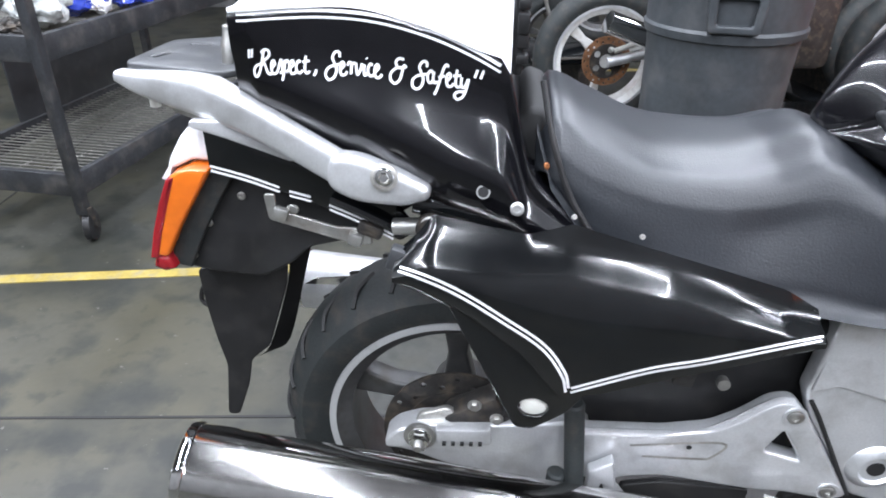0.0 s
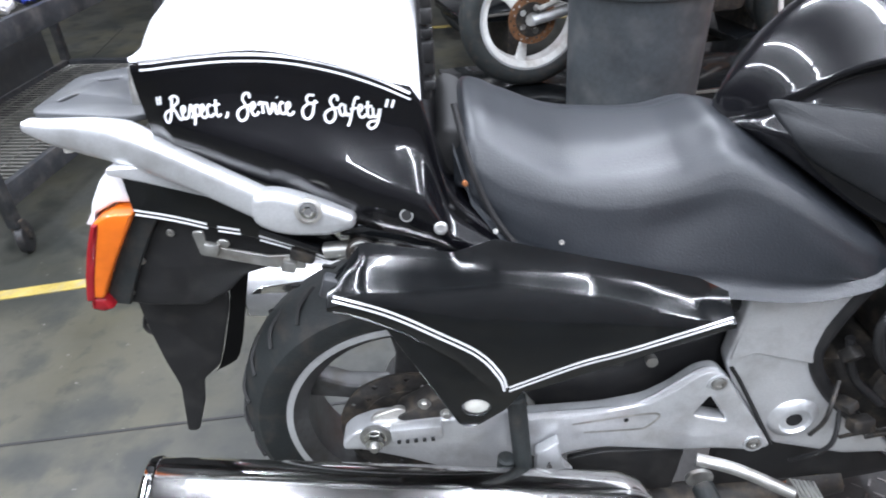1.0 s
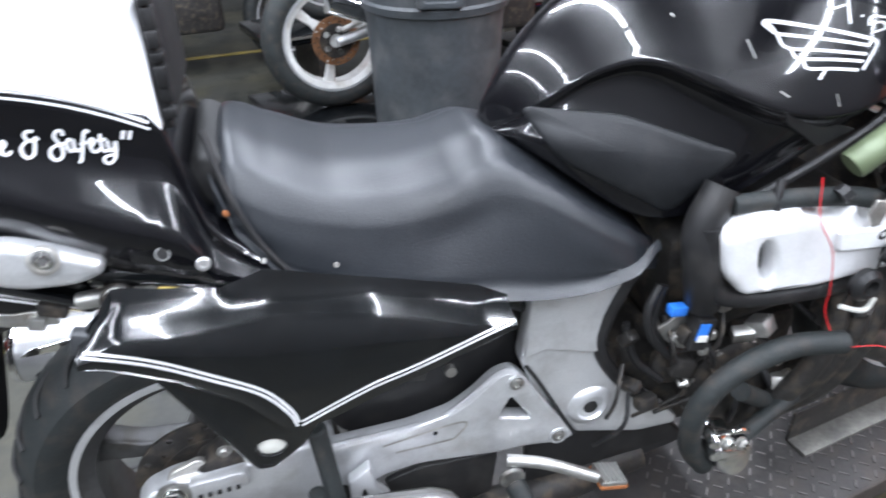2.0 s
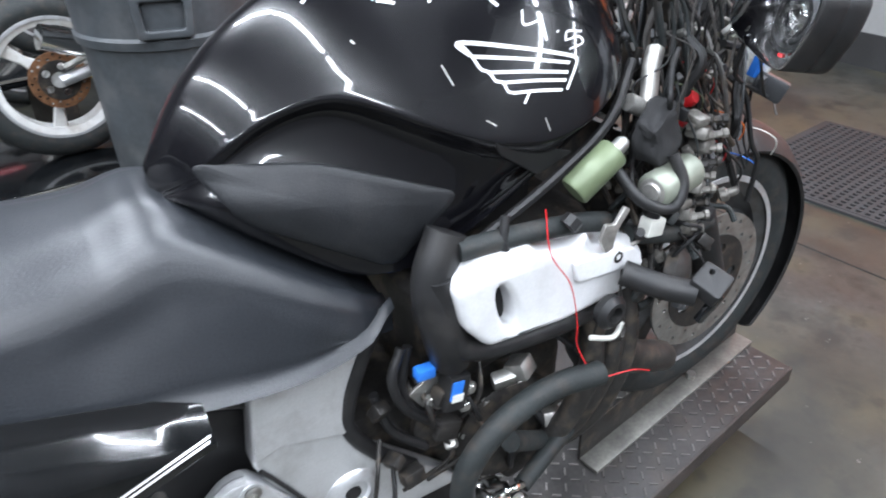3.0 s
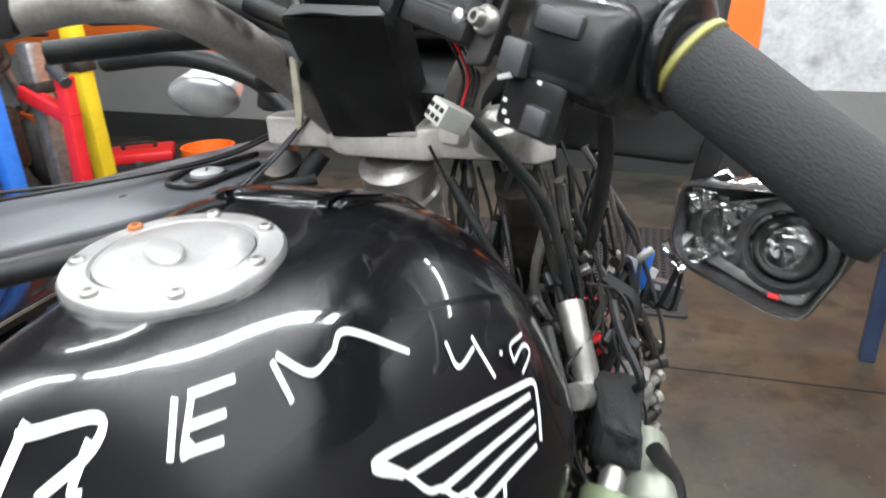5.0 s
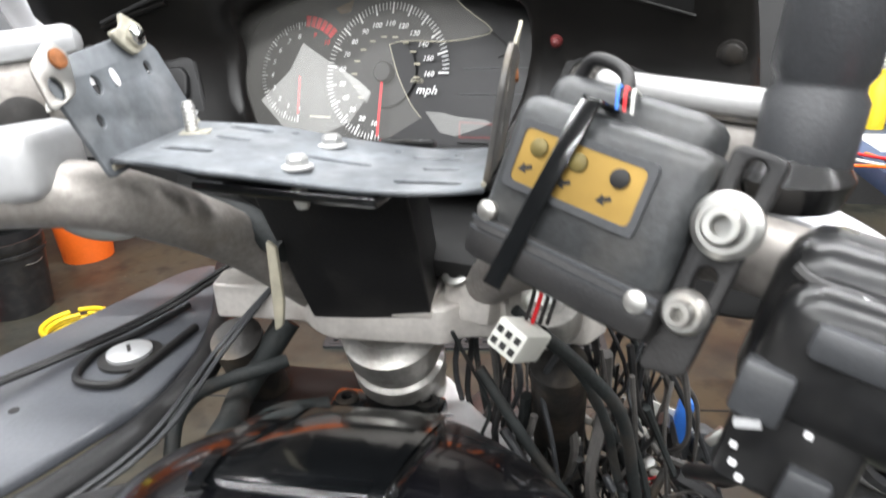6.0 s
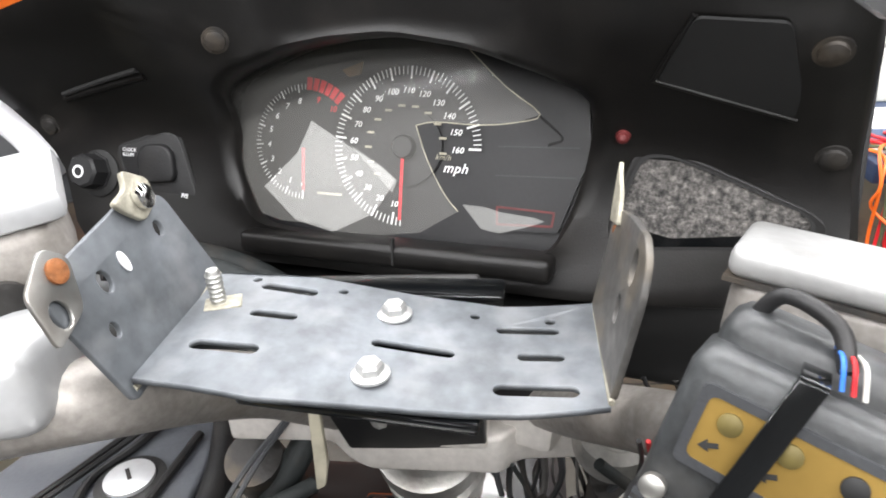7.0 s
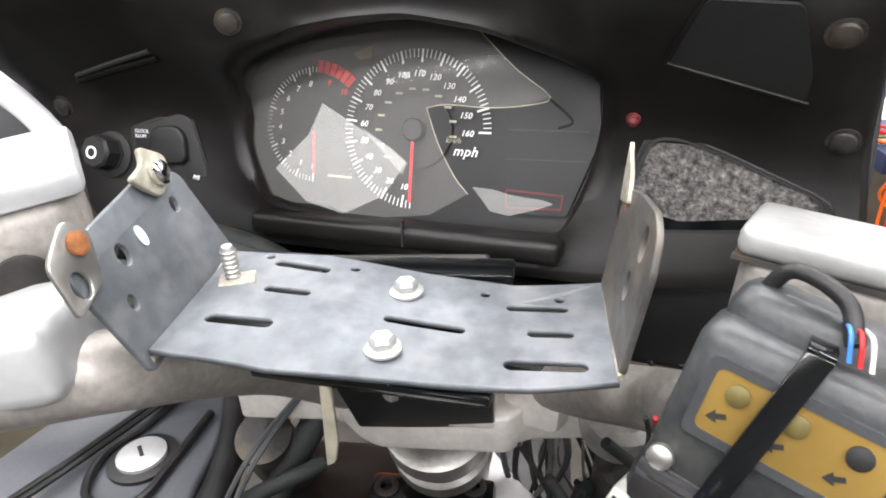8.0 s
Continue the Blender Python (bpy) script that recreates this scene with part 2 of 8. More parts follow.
def flat_shape(outlines, depth, m=None, bevel=0.0, res=8, smooth=False):
    """A plate cut to outlines (the first its edge, the rest holes), as a mesh of that thickness."""
    cu = bpy.data.curves.new("cut", "CURVE")
    cu.dimensions, cu.fill_mode = "2D", "BOTH"
    cu.extrude, cu.bevel_depth, cu.bevel_resolution = max(depth / 2 - bevel, 0), bevel, 2
    cu.offset = -bevel
    for o in outlines:
        sp = cu.splines.new("POLY")
        sp.points.add(len(o) - 1)
        for p, q in zip(sp.points, o):
            p.co = (q[0], q[1], 0, 1)
        sp.use_cyclic_u = True
    ob = bpy.data.objects.new("cut", cu)
    me = bpy.data.meshes.new_from_object(ob)
    bm = bmesh.new()
    bm.from_mesh(me)
    bmesh.ops.remove_doubles(bm, verts=bm.verts, dist=1e-5)
    if m is not None:
        bm.transform(m)
    bpy.data.objects.remove(ob)
    bpy.data.curves.remove(cu)
    bpy.data.meshes.remove(me)
    return bm


def oval(cx, cy, rx, ry, n=24, turn=0.0):
    c, s = math.cos(turn), math.sin(turn)
    pts = [(rx * math.cos(2 * math.pi * k / n), ry * math.sin(2 * math.pi * k / n)) for k in range(n)]
    return [(cx + c * x - s * y, cy + s * x + c * y) for x, y in pts]


def slot(cx, cy, length, width, turn=0.0, n=8):
    h = (length - width) / 2
    pts = [(h + width / 2 * math.cos(a), width / 2 * math.sin(a)) for a in np.linspace(-math.pi / 2, math.pi / 2, n)]
    pts += [(-x, -y) for x, y in pts]
    c, s = math.cos(turn), math.sin(turn)
    return [(cx + c * x - s * y, cy + s * x + c * y) for x, y in pts]


def rounded(pts, r, n=5):
    """A polygon with rounded corners."""
    out = []
    for i in range(len(pts)):
        a, b, c = (Vector((*pts[(i + k) % len(pts)], 0)) for k in (-1, 0, 1))
        ra = min(r, (a - b).length * 0.45, (c - b).length * 0.45)
        p, q = b + (a - b).normalized() * ra, b + (c - b).normalized() * ra
        for k in range(n + 1):
            t = k / n
            v = (1 - t) ** 2 * p + 2 * t * (1 - t) * b + t * t * q
            out.append((v.x, v.y))
    return out


def frame_axes(o, x, y):
    """A pose with its own x and y directions."""
    x = Vector(x).normalized()
    z = x.cross(Vector(y)).normalized()
    y = z.cross(x)
    m = Matrix((x, y, z)).transposed().to_4x4()
    m.translation = Vector(o)
    return m


SIDE = Matrix(((1, 0, 0, 0), (0, 0, -1, 0), (0, 1, 0, 0), (0, 0, 0, 1)))  # drawing plane xy laid upright as xz, facing -y


def lettering(text, size, m, material, parent, name="lettering", shear=0.0, depth=0.0008, label="", bold=0.0, space=1.0):
    cu = bpy.data.curves.new("text", "FONT")
    cu.body, cu.size, cu.extrude, cu.shear, cu.offset, cu.space_character = text, size, depth, shear, bold, space
    cu.resolution_u = 3
    ob = bpy.data.objects.new("text", cu)
    me = bpy.data.meshes.new_from_object(ob)
    bm = bmesh.new()
    bm.from_mesh(me)
    bm.transform(m)
    bpy.data.objects.remove(ob)
    bpy.data.curves.remove(cu)
    bpy.data.meshes.remove(me)
    return part(name, bm, material, parent, label, smooth=0)


def bolt(parent, at, way, r=0.008, h=0.005, material=None, name="bolt", washer=0.0, label="", socket=True):
    """A round-headed bolt with a socket; washer: the radius of the washer under it."""
    m = along(at, Vector(at) + Vector(way))
    bm = bmesh.new()
    if washer:
        lathe([(washer, 0), (washer, 0.0015), (r, 0.002)], m, 20, bm)
    prof = [(r, 0), (r, h * 0.7), (r * 0.8, h)]
    if socket:
        prof += [(r * 0.5, h), (r * 0.5, h * 0.3), (0.0004, h * 0.3)]
    lathe(prof, m, 18, bm, cap=not socket)
    return part(name, bm, material or STEEL, parent, label)


def hex_bolt(parent, at, way, r=0.008, h=0.006, washer=0.013, material=None, name="bolt", turn=0.0, label=""):
    m = along(at, Vector(at) + Vector(way)) @ pose(0, 0, 0, 0, 0, turn)
    bm = bmesh.new()
    lathe([(washer, 0), (washer, 0.0012), (washer * 0.8, 0.002)], m, 24, bm)
    lathe([(r, 0.0015), (r, h), (r * 0.8, h + 0.0015)], m, 6, bm)
    return part(name, bm, material or STEEL, parent, label, smooth=30)


def drape(bm, target, source=None, way=None, lift=0.0012):
    """Lay a flat cut-out on a surface, along one way or outwards from one point."""
    tree = BVHTree.FromPolygons([v.co.copy() for v in target.data.vertices], [tuple(p.vertices) for p in target.data.polygons])
    lost = []
    for v in bm.verts:
        d = (v.co - Vector(source)).normalized() if source else Vector(way).normalized()
        start = Vector(source) if source else v.co - d * 0.4
        hit, normal, _, _ = tree.ray_cast(start, d, 2.0)
        if hit is None:
            lost.append(v)
        else:
            v.co = hit - d * lift
    if lost:
        bmesh.ops.delete(bm, geom=lost, context="VERTS")
    return bm


def ribbon(pts, width, m=None, n=6, bm=None, smooth=True):
    """A flat band of that width along a line drawn in a plane."""
    bm = bm or bmesh.new()
    line = smooth_line([(*p, 0) for p in pts], n) if smooth else [Vector((*p, 0)) for p in pts]
    rows = []
    for i, p in enumerate(line):
        d = (line[min(i + 1, len(line) - 1)] - line[max(i - 1, 0)]).normalized()
        s = Vector((-d.y, d.x, 0)) * width / 2
        rows.append([bm.verts.new((m or Matrix()) @ (p + s)), bm.verts.new((m or Matrix()) @ (p - s))])
    for a, b in zip(rows, rows[1:]):
        bm.faces.new((a[0], a[1], b[1], b[0]))
    return bm


def padded(outline, target, source, thick, m, rings=6):
    """A pad glued on a surface: its outline shrinks to its middle in rings and rises at the rim."""
    bm = bmesh.new()
    P = [m @ Vector((*p, 0)) for p in outline]
    c = sum(P, Vector()) / len(P)
    loops = []
    for k in range(rings + 1):
        f = [1, 0.985, 0.94, 0.75, 0.5, 0.25, 0.05][k]
        loops.append([bm.verts.new(c + (p - c) * f) for p in P])
    drape(bm, target, source, lift=0)
    for k, lp in enumerate(loops):
        for v in lp:
            if v.is_valid:
                v.co += (Vector(source) - v.co).normalized() * (0.0002, 0.6 * thick, thick, thick, thick * 0.9, thick * 0.9, thick * 0.9)[k]
    n = len(P)
    for a, b in zip(loops, loops[1:]):
        for k in range(n):
            q = (a[k], a[(k + 1) % n], b[(k + 1) % n], b[k])
            if all(v.is_valid for v in q):
                bm.faces.new(q)
    if all(v.is_valid for v in loops[-1]):
        bm.faces.new(loops[-1])
    return bm


GREY_WALL = mat("grey_wall", (0.12, 0.12, 0.118), 0.7, vary=0.3, scale=1.5, fine=20, bump=0.05, dirt=(0.05, 0.047, 0.045), dirt_amount=0.5)
# unseen south wall; its grey sets the fill and reflections on the bike
FILL_WALL = mat("fill_wall", (0.12, 0.12, 0.12), 0.6, vary=0.15, scale=1.2, fine=20, bump=0.05, dirt=(0.08, 0.08, 0.08), dirt_amount=0.5)
# unseen ceiling coloured near black, as if unlit, to keep reflections dark
UNLIT_CEILING = mat("unlit_ceiling", (0.04, 0.04, 0.04), 0.8, vary=0.3, scale=2, bump=0.05)


# ---- the workshop ----
def build_shop():
    x0, x1, y0, y1 = -6.0, 5.3, -4.5, 6.5
    fl = part("floor", box(x1 - x0, y1 - y0, 0.2, pose((x0 + x1) / 2, (y0 + y1) / 2, FLOOR - 0.1)), CONCRETE, smooth=0)
    own(fl, "stained grey concrete workshop floor with saw-cut joints", "floor", kind="structure")
    turn = 6.0
    for px, py, ln, rz in ((-0.7, 0.36, 5.0, turn), (-2.1, 1.6, 6.0, turn + 90), (2.9, -1.0, 6.0, turn + 90)):
        part("joint", box(ln, 0.008, 0.003, pose(px, py, FLOOR + 0.0005, 0, 0, rz)), DARK, fl, smooth=0)
    ln = part("floor_line", box(5.5, 0.055, 0.004, pose(-1.9, 0.925, FLOOR + 0.001, 0, 0, turn + 4)), YELLOW, smooth=0)
    own(ln, "worn yellow painted line on the concrete floor", "floor marking", kind="structure")
    ln2 = part("floor_line", box(3.0, 0.06, 0.004, pose(0.0, 4.1, FLOOR + 0.001, 0, 0, turn)), YELLOW, smooth=0)
    own(ln2, "worn yellow painted line on the concrete floor", "floor marking", kind="structure")
    for name, sx, sy, px, py in (("wall_west", 0.2, y1 - y0, x0 - 0.1, (y0 + y1) / 2), ("wall_south", x1 - x0, 0.2, (x0 + x1) / 2, y0 - 0.1), ("wall_north", x1 - x0, 0.2, (x0 + x1) / 2, y1 + 0.1)):
        w = part(name, box(sx, sy, CEIL - FLOOR, pose(px, py, (CEIL + FLOOR) / 2)), FILL_WALL if name == "wall_south" else GREY_WALL, smooth=0)
        own(w, "grey painted workshop wall with scuffs" if name != "wall_south" else "unseen grey wall that sets fill and reflections on the motorcycle", "wall", kind="structure")
    w = part("wall_east", box(0.2, y1 - y0, CEIL - FLOOR, pose(x1 + 0.1, (y0 + y1) / 2, (CEIL + FLOOR) / 2)), WALL, smooth=0)
    own(w, "white painted workshop wall with an orange band above", "wall", kind="structure")
    part("wall_band", box(0.01, y1 - y0, 1.5, pose(x1 - 0.006, (y0 + y1) / 2, 0.68 + 0.75)), ORANGE, w, "bright orange painted band", smooth=0)
    base = part("baseboard", box(0.015, y1 - y0, 0.22, pose(x1 - 0.008, (y0 + y1) / 2, FLOOR + 0.11)), BLACK_WALL, smooth=0)
    own(base, "black painted band along the wall's foot", "baseboard", kind="structure")
    c = part("ceiling", box(x1 - x0, y1 - y0, 0.15, pose((x0 + x1) / 2, (y0 + y1) / 2, CEIL + 0.075)), UNLIT_CEILING, smooth=0)
    own(c, "unseen ceiling, coloured dark as if unlit", "ceiling", kind="structure")


def build_lamps():
    tube_glow = glow("lamp_glow", (0.95, 1.0, 1.04), 16.0)
    for lx in LAMP_X:
        for ly in LAMP_Y:
            t = thing("ceiling_lamp", "white fluorescent strip lamp under the ceiling, rear row added as fill", "lamp", pose(lx - 0.12 * ly, ly, CEIL - 0.8, 0, 0, LAMP_TURN), group="ceiling strip lamps")
            part("housing", box(0.12, 2.4, 0.06, pose(0, 0, 0.06), 0.01), WHITE_PAINT, t)
            part("diffuser", box(0.06, 2.34, 0.03, pose(0, 0, 0.015), 0.01), tube_glow, t)
            for sy in (-0.9, 0.9):
                part("cable", rod((0, sy, 0.09), (0, sy, 0.8), 0.004, seg=6), BLACK_PLASTIC, t)
            area_lamp("strip_light", lx - 0.12 * ly, ly, CEIL - 0.803, 0.06, 2.34, 52)


build_shop()
build_lamps()

# ---- the motorcycle ----
bike = thing("motorcycle", "black and white touring motorcycle, partly stripped, standing on a lift", "motorcycle")


def smooth_at(x, xs, rows):
    """Rows of values blended smoothly along xs."""
    t = np.interp(x, xs, range(len(xs)))
    i = min(int(t), len(xs) - 2)
    f = t - i
    out = []
    for r in rows:
        a, b, c, d = r[max(i - 1, 0)], r[i], r[i + 1], r[min(i + 2, len(xs) - 1)]
        out.append(0.5 * (2 * b + (c - a) * f + (2 * a - 5 * b + 4 * c - d) * f * f + (3 * b - a - 3 * c + d) * f ** 3))
    return out


TX = [0.506, 0.516, 0.545, 0.580, 0.612, 0.700, 0.780, 0.860, 0.940, 1.000, 1.070, 1.130]
T_TOP = [0.945, 0.972, 1.014, 1.050, 1.079, 1.134, 1.148, 1.152, 1.158, 1.158, 1.136, 1.100]
T_W0 = [0.022, 0.052, 0.094, 0.116, 0.129, 0.160, 0.186, 0.204, 0.215, 0.218, 0.192, 0.100]
T_Z0 = [0.885, 0.900, 0.920, 0.935, 0.945, 0.950, 0.950, 0.950, 0.952, 0.972, 1.010, 1.050]
T_ZB = [0.918, 0.928, 0.952, 0.980, 1.006, 1.034, 0.996, 0.964, 0.955, 0.975, 1.012, 1.055]
T_WC = [0.018, 0.046, 0.082, 0.094, 0.084, 0.098, 0.142, 0.180, 0.199, 0.199, 0.174, 0.090]
T_ZC = [0.914, 0.922, 0.942, 0.966, 0.988, 1.012, 0.972, 0.940, 0.930, 0.955, 0.992, 1.035]
T_WL = [0.020, 0.052, 0.100, 0.120, 0.124, 0.148, 0.166, 0.175, 0.175, 0.173, 0.158, 0.085]
T_ZL = [0.912, 0.916, 0.922, 0.926, 0.922, 0.890, 0.865, 0.878, 0.905, 0.935, 0.970, 1.020]
T_BOT = [0.908, 0.910, 0.905, 0.884, 0.858, 0.798, 0.800, 0.845, 0.885, 0.920, 0.955, 1.000]


FINE_X = np.linspace(TX[0], TX[-1], 223)


def eased(row):
    """A row of values along the tank, blurred over a few centimetres, with its ends kept."""
    fine = np.interp(FINE_X, TX, row)
    kernel = np.exp(-0.5 * (np.arange(-40, 41) * 0.0028 / 0.026) ** 2)
    pad = np.concatenate([2 * fine[0] - fine[40:0:-1], fine, 2 * fine[-1] - fine[-2:-42:-1]])
    return np.convolve(pad, kernel / kernel.sum(), "valid")


TANK_ROWS = [eased(r) for r in (T_TOP, T_W0, T_Z0, T_ZB, T_WC, T_ZC, T_WL, T_ZL, T_BOT)]


def tank_ring(x):
    zt, w0, z0, zb, wc, zc, wl, zl, zo = (float(np.interp(x, FINE_X, r)) for r in TANK_ROWS)
    # a round shoulder of its own shape, cut off at the height of the knee crease
    p = 2.05 + 0.7 * (1 - math.cos(math.pi * min(max((x - 0.78) / 0.25, 0), 1)))
    cut = min(max((zt - zb) / (zt - z0), 0.05), 1.0) ** (1 / p)
    wb = w0 * cut
    top = [(w0 * q * cut, zt - (zt - z0) * (q * cut) ** p) for q in (0, 0.2, 0.4, 0.58, 0.74, 0.87, 0.95, 1)]
    half = top + [(wb * 0.97 + wc * 0.03, zb - 0.006), (wb * 0.55 + wc * 0.45, zb * 0.5 + zc * 0.5 - 0.004), (wc, zc - 0.004), (wc * 0.6 + wl * 0.4, (zc + zl) / 2), (wl, zl), (wl - 0.004, zo + 0.012), (wl - 0.03, zo)]
    ring = [(x, -w, z) for w, z in half] + [(x, w, z) for w, z in half[::-1] if w]
    return ring_curve(ring, 3)


# camera positions; marks, wing and pad are projected from them to fit the view
MARK_EYE = (0.499, -0.504, 1.264)
WING_EYE = (0.495, -0.699, 1.247)
PAD_EYE = (0.218, -0.888, 1.288)


def side_at(y):
    return Matrix.Translation((0, y, 0)) @ SIDE


CAP_METAL = mat("cap_metal", (0.5, 0.5, 0.49), 0.36, metal=0.75, vary=0.1, scale=30, fine=200, bump=0.05, dirt=(0.45, 0.44, 0.42), dirt_amount=0.35, rvary=0.1)


def build_tank():
    xs = np.linspace(0.506, 1.13, 112)
    tank = part("fuel_tank", loft([tank_ring(x) for x in xs]), BLACK_PAINT, bike, "glossy black fuel tank with scratches and chalk marks", smooth=60)
    # flat seat for the filler cap
    for v in tank.data.vertices:
        r = math.hypot(v.co.x - 0.883, v.co.y - 0.012)
        if r < 0.115 and v.co.z > 1.1:
            f = min(1.0, max(0.0, (0.115 - r) / 0.04))
            v.co.z -= f * max(0.0, v.co.z - (1.148 + 0.05 * (v.co.x - 0.883)))
    pad = rounded([(0.485, 1.016), (0.621, 0.990), (0.808, 0.912), (0.712, 0.836), (0.544, 0.940)], 0.022, 6)
    pad = [p for a, b in zip(pad, pad[1:] + pad[:1]) for p in (a, ((a[0] + b[0]) / 2, (a[1] + b[1]) / 2))]
    part("knee_pad", padded(pad, tank, PAD_EYE, 0.004, side_at(-0.2)), PAD_RUBBER, tank, "dark grey rubber knee pad")
    # the winged emblem as plain outline strokes
    m = side_at(-0.16)
    bm = bmesh.new()
    ribbon([(0.849, 1.058), (0.834, 1.074), (0.92, 1.056), (0.990, 1.038), (1.010, 1.030), (1.010, 1.018), (1.000, 0.991)], 0.0045, m, 8, bm)
    for a, b in (((0.852, 1.056), (1.000, 1.026)), ((0.874, 1.034), (0.999, 1.014)), ((0.896, 1.018), (0.997, 1.004)), ((0.914, 1.002), (0.992, 0.992))):
        ribbon([a, ((a[0] + b[0]) / 2, (a[1] + b[1]) / 2 + 0.001), b], 0.004, m, 10, bm)
    ribbon([(0.836, 1.072), (0.852, 1.056), (0.864, 1.040), (0.876, 1.034), (0.886, 1.022), (0.897, 1.018), (0.905, 1.006), (0.915, 1.002)], 0.0035, m, 4, bm)
    ribbon([(0.932, 0.985), (0.938, 0.998)], 0.004, m, 4, bm, False)
    part("wing_emblem", drape(bm, tank, WING_EYE), WHITE_STRIPE, tank, "white winged outline decal")
    # hand-written chalk strokes
    m = side_at(-0.1)
    strokes = [[(0.677, 1.128), (0.692, 1.143), (0.709, 1.156)], [(0.704, 1.154), (0.734, 1.147), (0.728, 1.139), (0.703, 1.135)], [(0.728, 1.142), (0.715, 1.131), (0.718, 1.128)], [(0.769, 1.138), (0.757, 1.119)], [(0.778, 1.136), (0.764, 1.118), (0.770, 1.120)], [(0.776, 1.136), (0.803, 1.131)], [(0.770, 1.126), (0.792, 1.121)], [(0.764, 1.118), (0.786, 1.112)],
               [(0.828, 1.128), (0.833, 1.106)], [(0.832, 1.129), (0.852, 1.112), (0.872, 1.114)], [(0.872, 1.114), (0.889, 1.119), (0.941, 1.086)], [(0.985, 1.074), (0.995, 1.052), (1.022, 1.054)], [(1.022, 1.062), (1.046, 1.020)], [(1.062, 1.032), (1.066, 1.030)], [(1.113, 1.024), (1.084, 1.028), (1.085, 1.014)], [(1.085, 1.014), (1.110, 1.016), (1.122, 1.004), (1.098, 0.998)]]
    for st in strokes:
        part("chalk_mark", drape(ribbon(st, 0.0035, m, 6), tank, MARK_EYE, lift=0.0015), WHITE_STRIPE, tank, "white chalk stroke")
    # scratches, bare spots
    for a, b in (((0.80, 1.06), (0.815, 1.035)), ((0.86, 0.985), (0.875, 0.975)), ((0.95, 0.97), (0.96, 0.95)), ((0.70, 1.10), (0.704, 1.096))):
        part("scratch", drape(ribbon([a, b], 0.0016, side_at(-0.18), 2, None, False), tank, WING_EYE, lift=0.0008), STEEL, tank)
    # moulded spine cover at the front of the tank top
    spine = rounded([(0.985, 0.066), (1.118, 0.058), (1.122, -0.028), (1.06, -0.046), (0.985, -0.040)], 0.012, 4)
    part("spine_cover", padded(spine, tank, (1.04, 0.015, 1.7), 0.005, Matrix.Translation((0, 0, 1.2))), BLACK_PANEL, tank, "glossy black moulded cover")
    for y in (0.052, -0.034):
        part("spine_ridge", drape(ribbon([(0.975, y), (1.05, y * 1.1), (1.11, y)], 0.007, Matrix.Translation((0, 0, 1.2)), 6), tank, (1.04, 0.015, 1.7), lift=0.0075), BLACK_PANEL, tank)
    # filler cap
    cm = frame_axes((0.883, 0.012, 1.151), (1, 0, 0.05), (0, 1, 0.01))
    ringbm = lathe([(0.066, -0.012), (0.067, 0.0), (0.065, 0.003), (0.050, 0.0045), (0.049, 0.002), (0.0485, 0.002)], cm, 56, cap=False)
    part("filler_cap", ringbm, CAP_METAL, tank, "dull aluminium filler cap with a worn bright middle")
    part("cap_lid", lathe([(0.0475, -0.004), (0.0475, 0.004), (0.044, 0.006), (0.03, 0.0062), (0.001, 0.0062)], cm, 48), CAP_METAL, tank)
    part("key_flap", flat_shape([oval(0, 0, 0.02, 0.011, 20)], 0.004, cm @ pose(-0.008, 0, 0.008, 0, 0, 60), 0.0015), CAP_METAL, tank)
    for k in range(7):
        a = 2 * math.pi * k / 7 + 0.3
        p = cm @ Vector((0.0575 * math.cos(a), 0.0575 * math.sin(a), 0.004))
        bolt(tank, p, cm.to_3x3() @ Vector((0, 0, 1)), 0.005, 0.003, RUST if k == 1 else STEEL, "cap_bolt")
    part("tank_seam_cover", tube([(1.105, -0.165, 1.015), (1.04, -0.20, 0.955), (0.96, -0.198, 0.895), (0.86, -0.197, 0.845), (0.76, -0.195, 0.80)], 0.007, 8, 6), BLACK_PLASTIC, bike, "black rubber tank edging")
    part("lower_trim", flat_shape([rounded([(0.86, 0.965), (0.985, 0.925), (0.93, 0.905), (0.87, 0.945)], 0.006)], 0.004, side_at(-0.196), 0.0015), BLACK_PLASTIC, tank)
    return tank


tank = build_tank()

SX = [0.130, 0.150, 0.200, 0.280, 0.360, 0.430, 0.490, 0.550, 0.620, 0.690, 0.735]
S_TOP = [0.940, 0.968, 0.948, 0.914, 0.905, 0.910, 0.926, 0.900, 0.852, 0.802, 0.768]
S_A = [0.080, 0.100, 0.110, 0.110, 0.105, 0.085, 0.080, 0.100, 0.120, 0.135, 0.130]
S_WM = [0.110, 0.135, 0.150, 0.155, 0.152, 0.140, 0.135, 0.150, 0.165, 0.168, 0.150]
S_ZM = [0.912, 0.915, 0.888, 0.862, 0.852, 0.856, 0.868, 0.848, 0.806, 0.766, 0.745]
S_WB = [0.118, 0.145, 0.165, 0.178, 0.184, 0.186, 0.186, 0.186, 0.184, 0.178, 0.155]
S_BOT = [0.930, 0.870, 0.812, 0.780, 0.760, 0.746, 0.736, 0.726, 0.722, 0.734, 0.752]


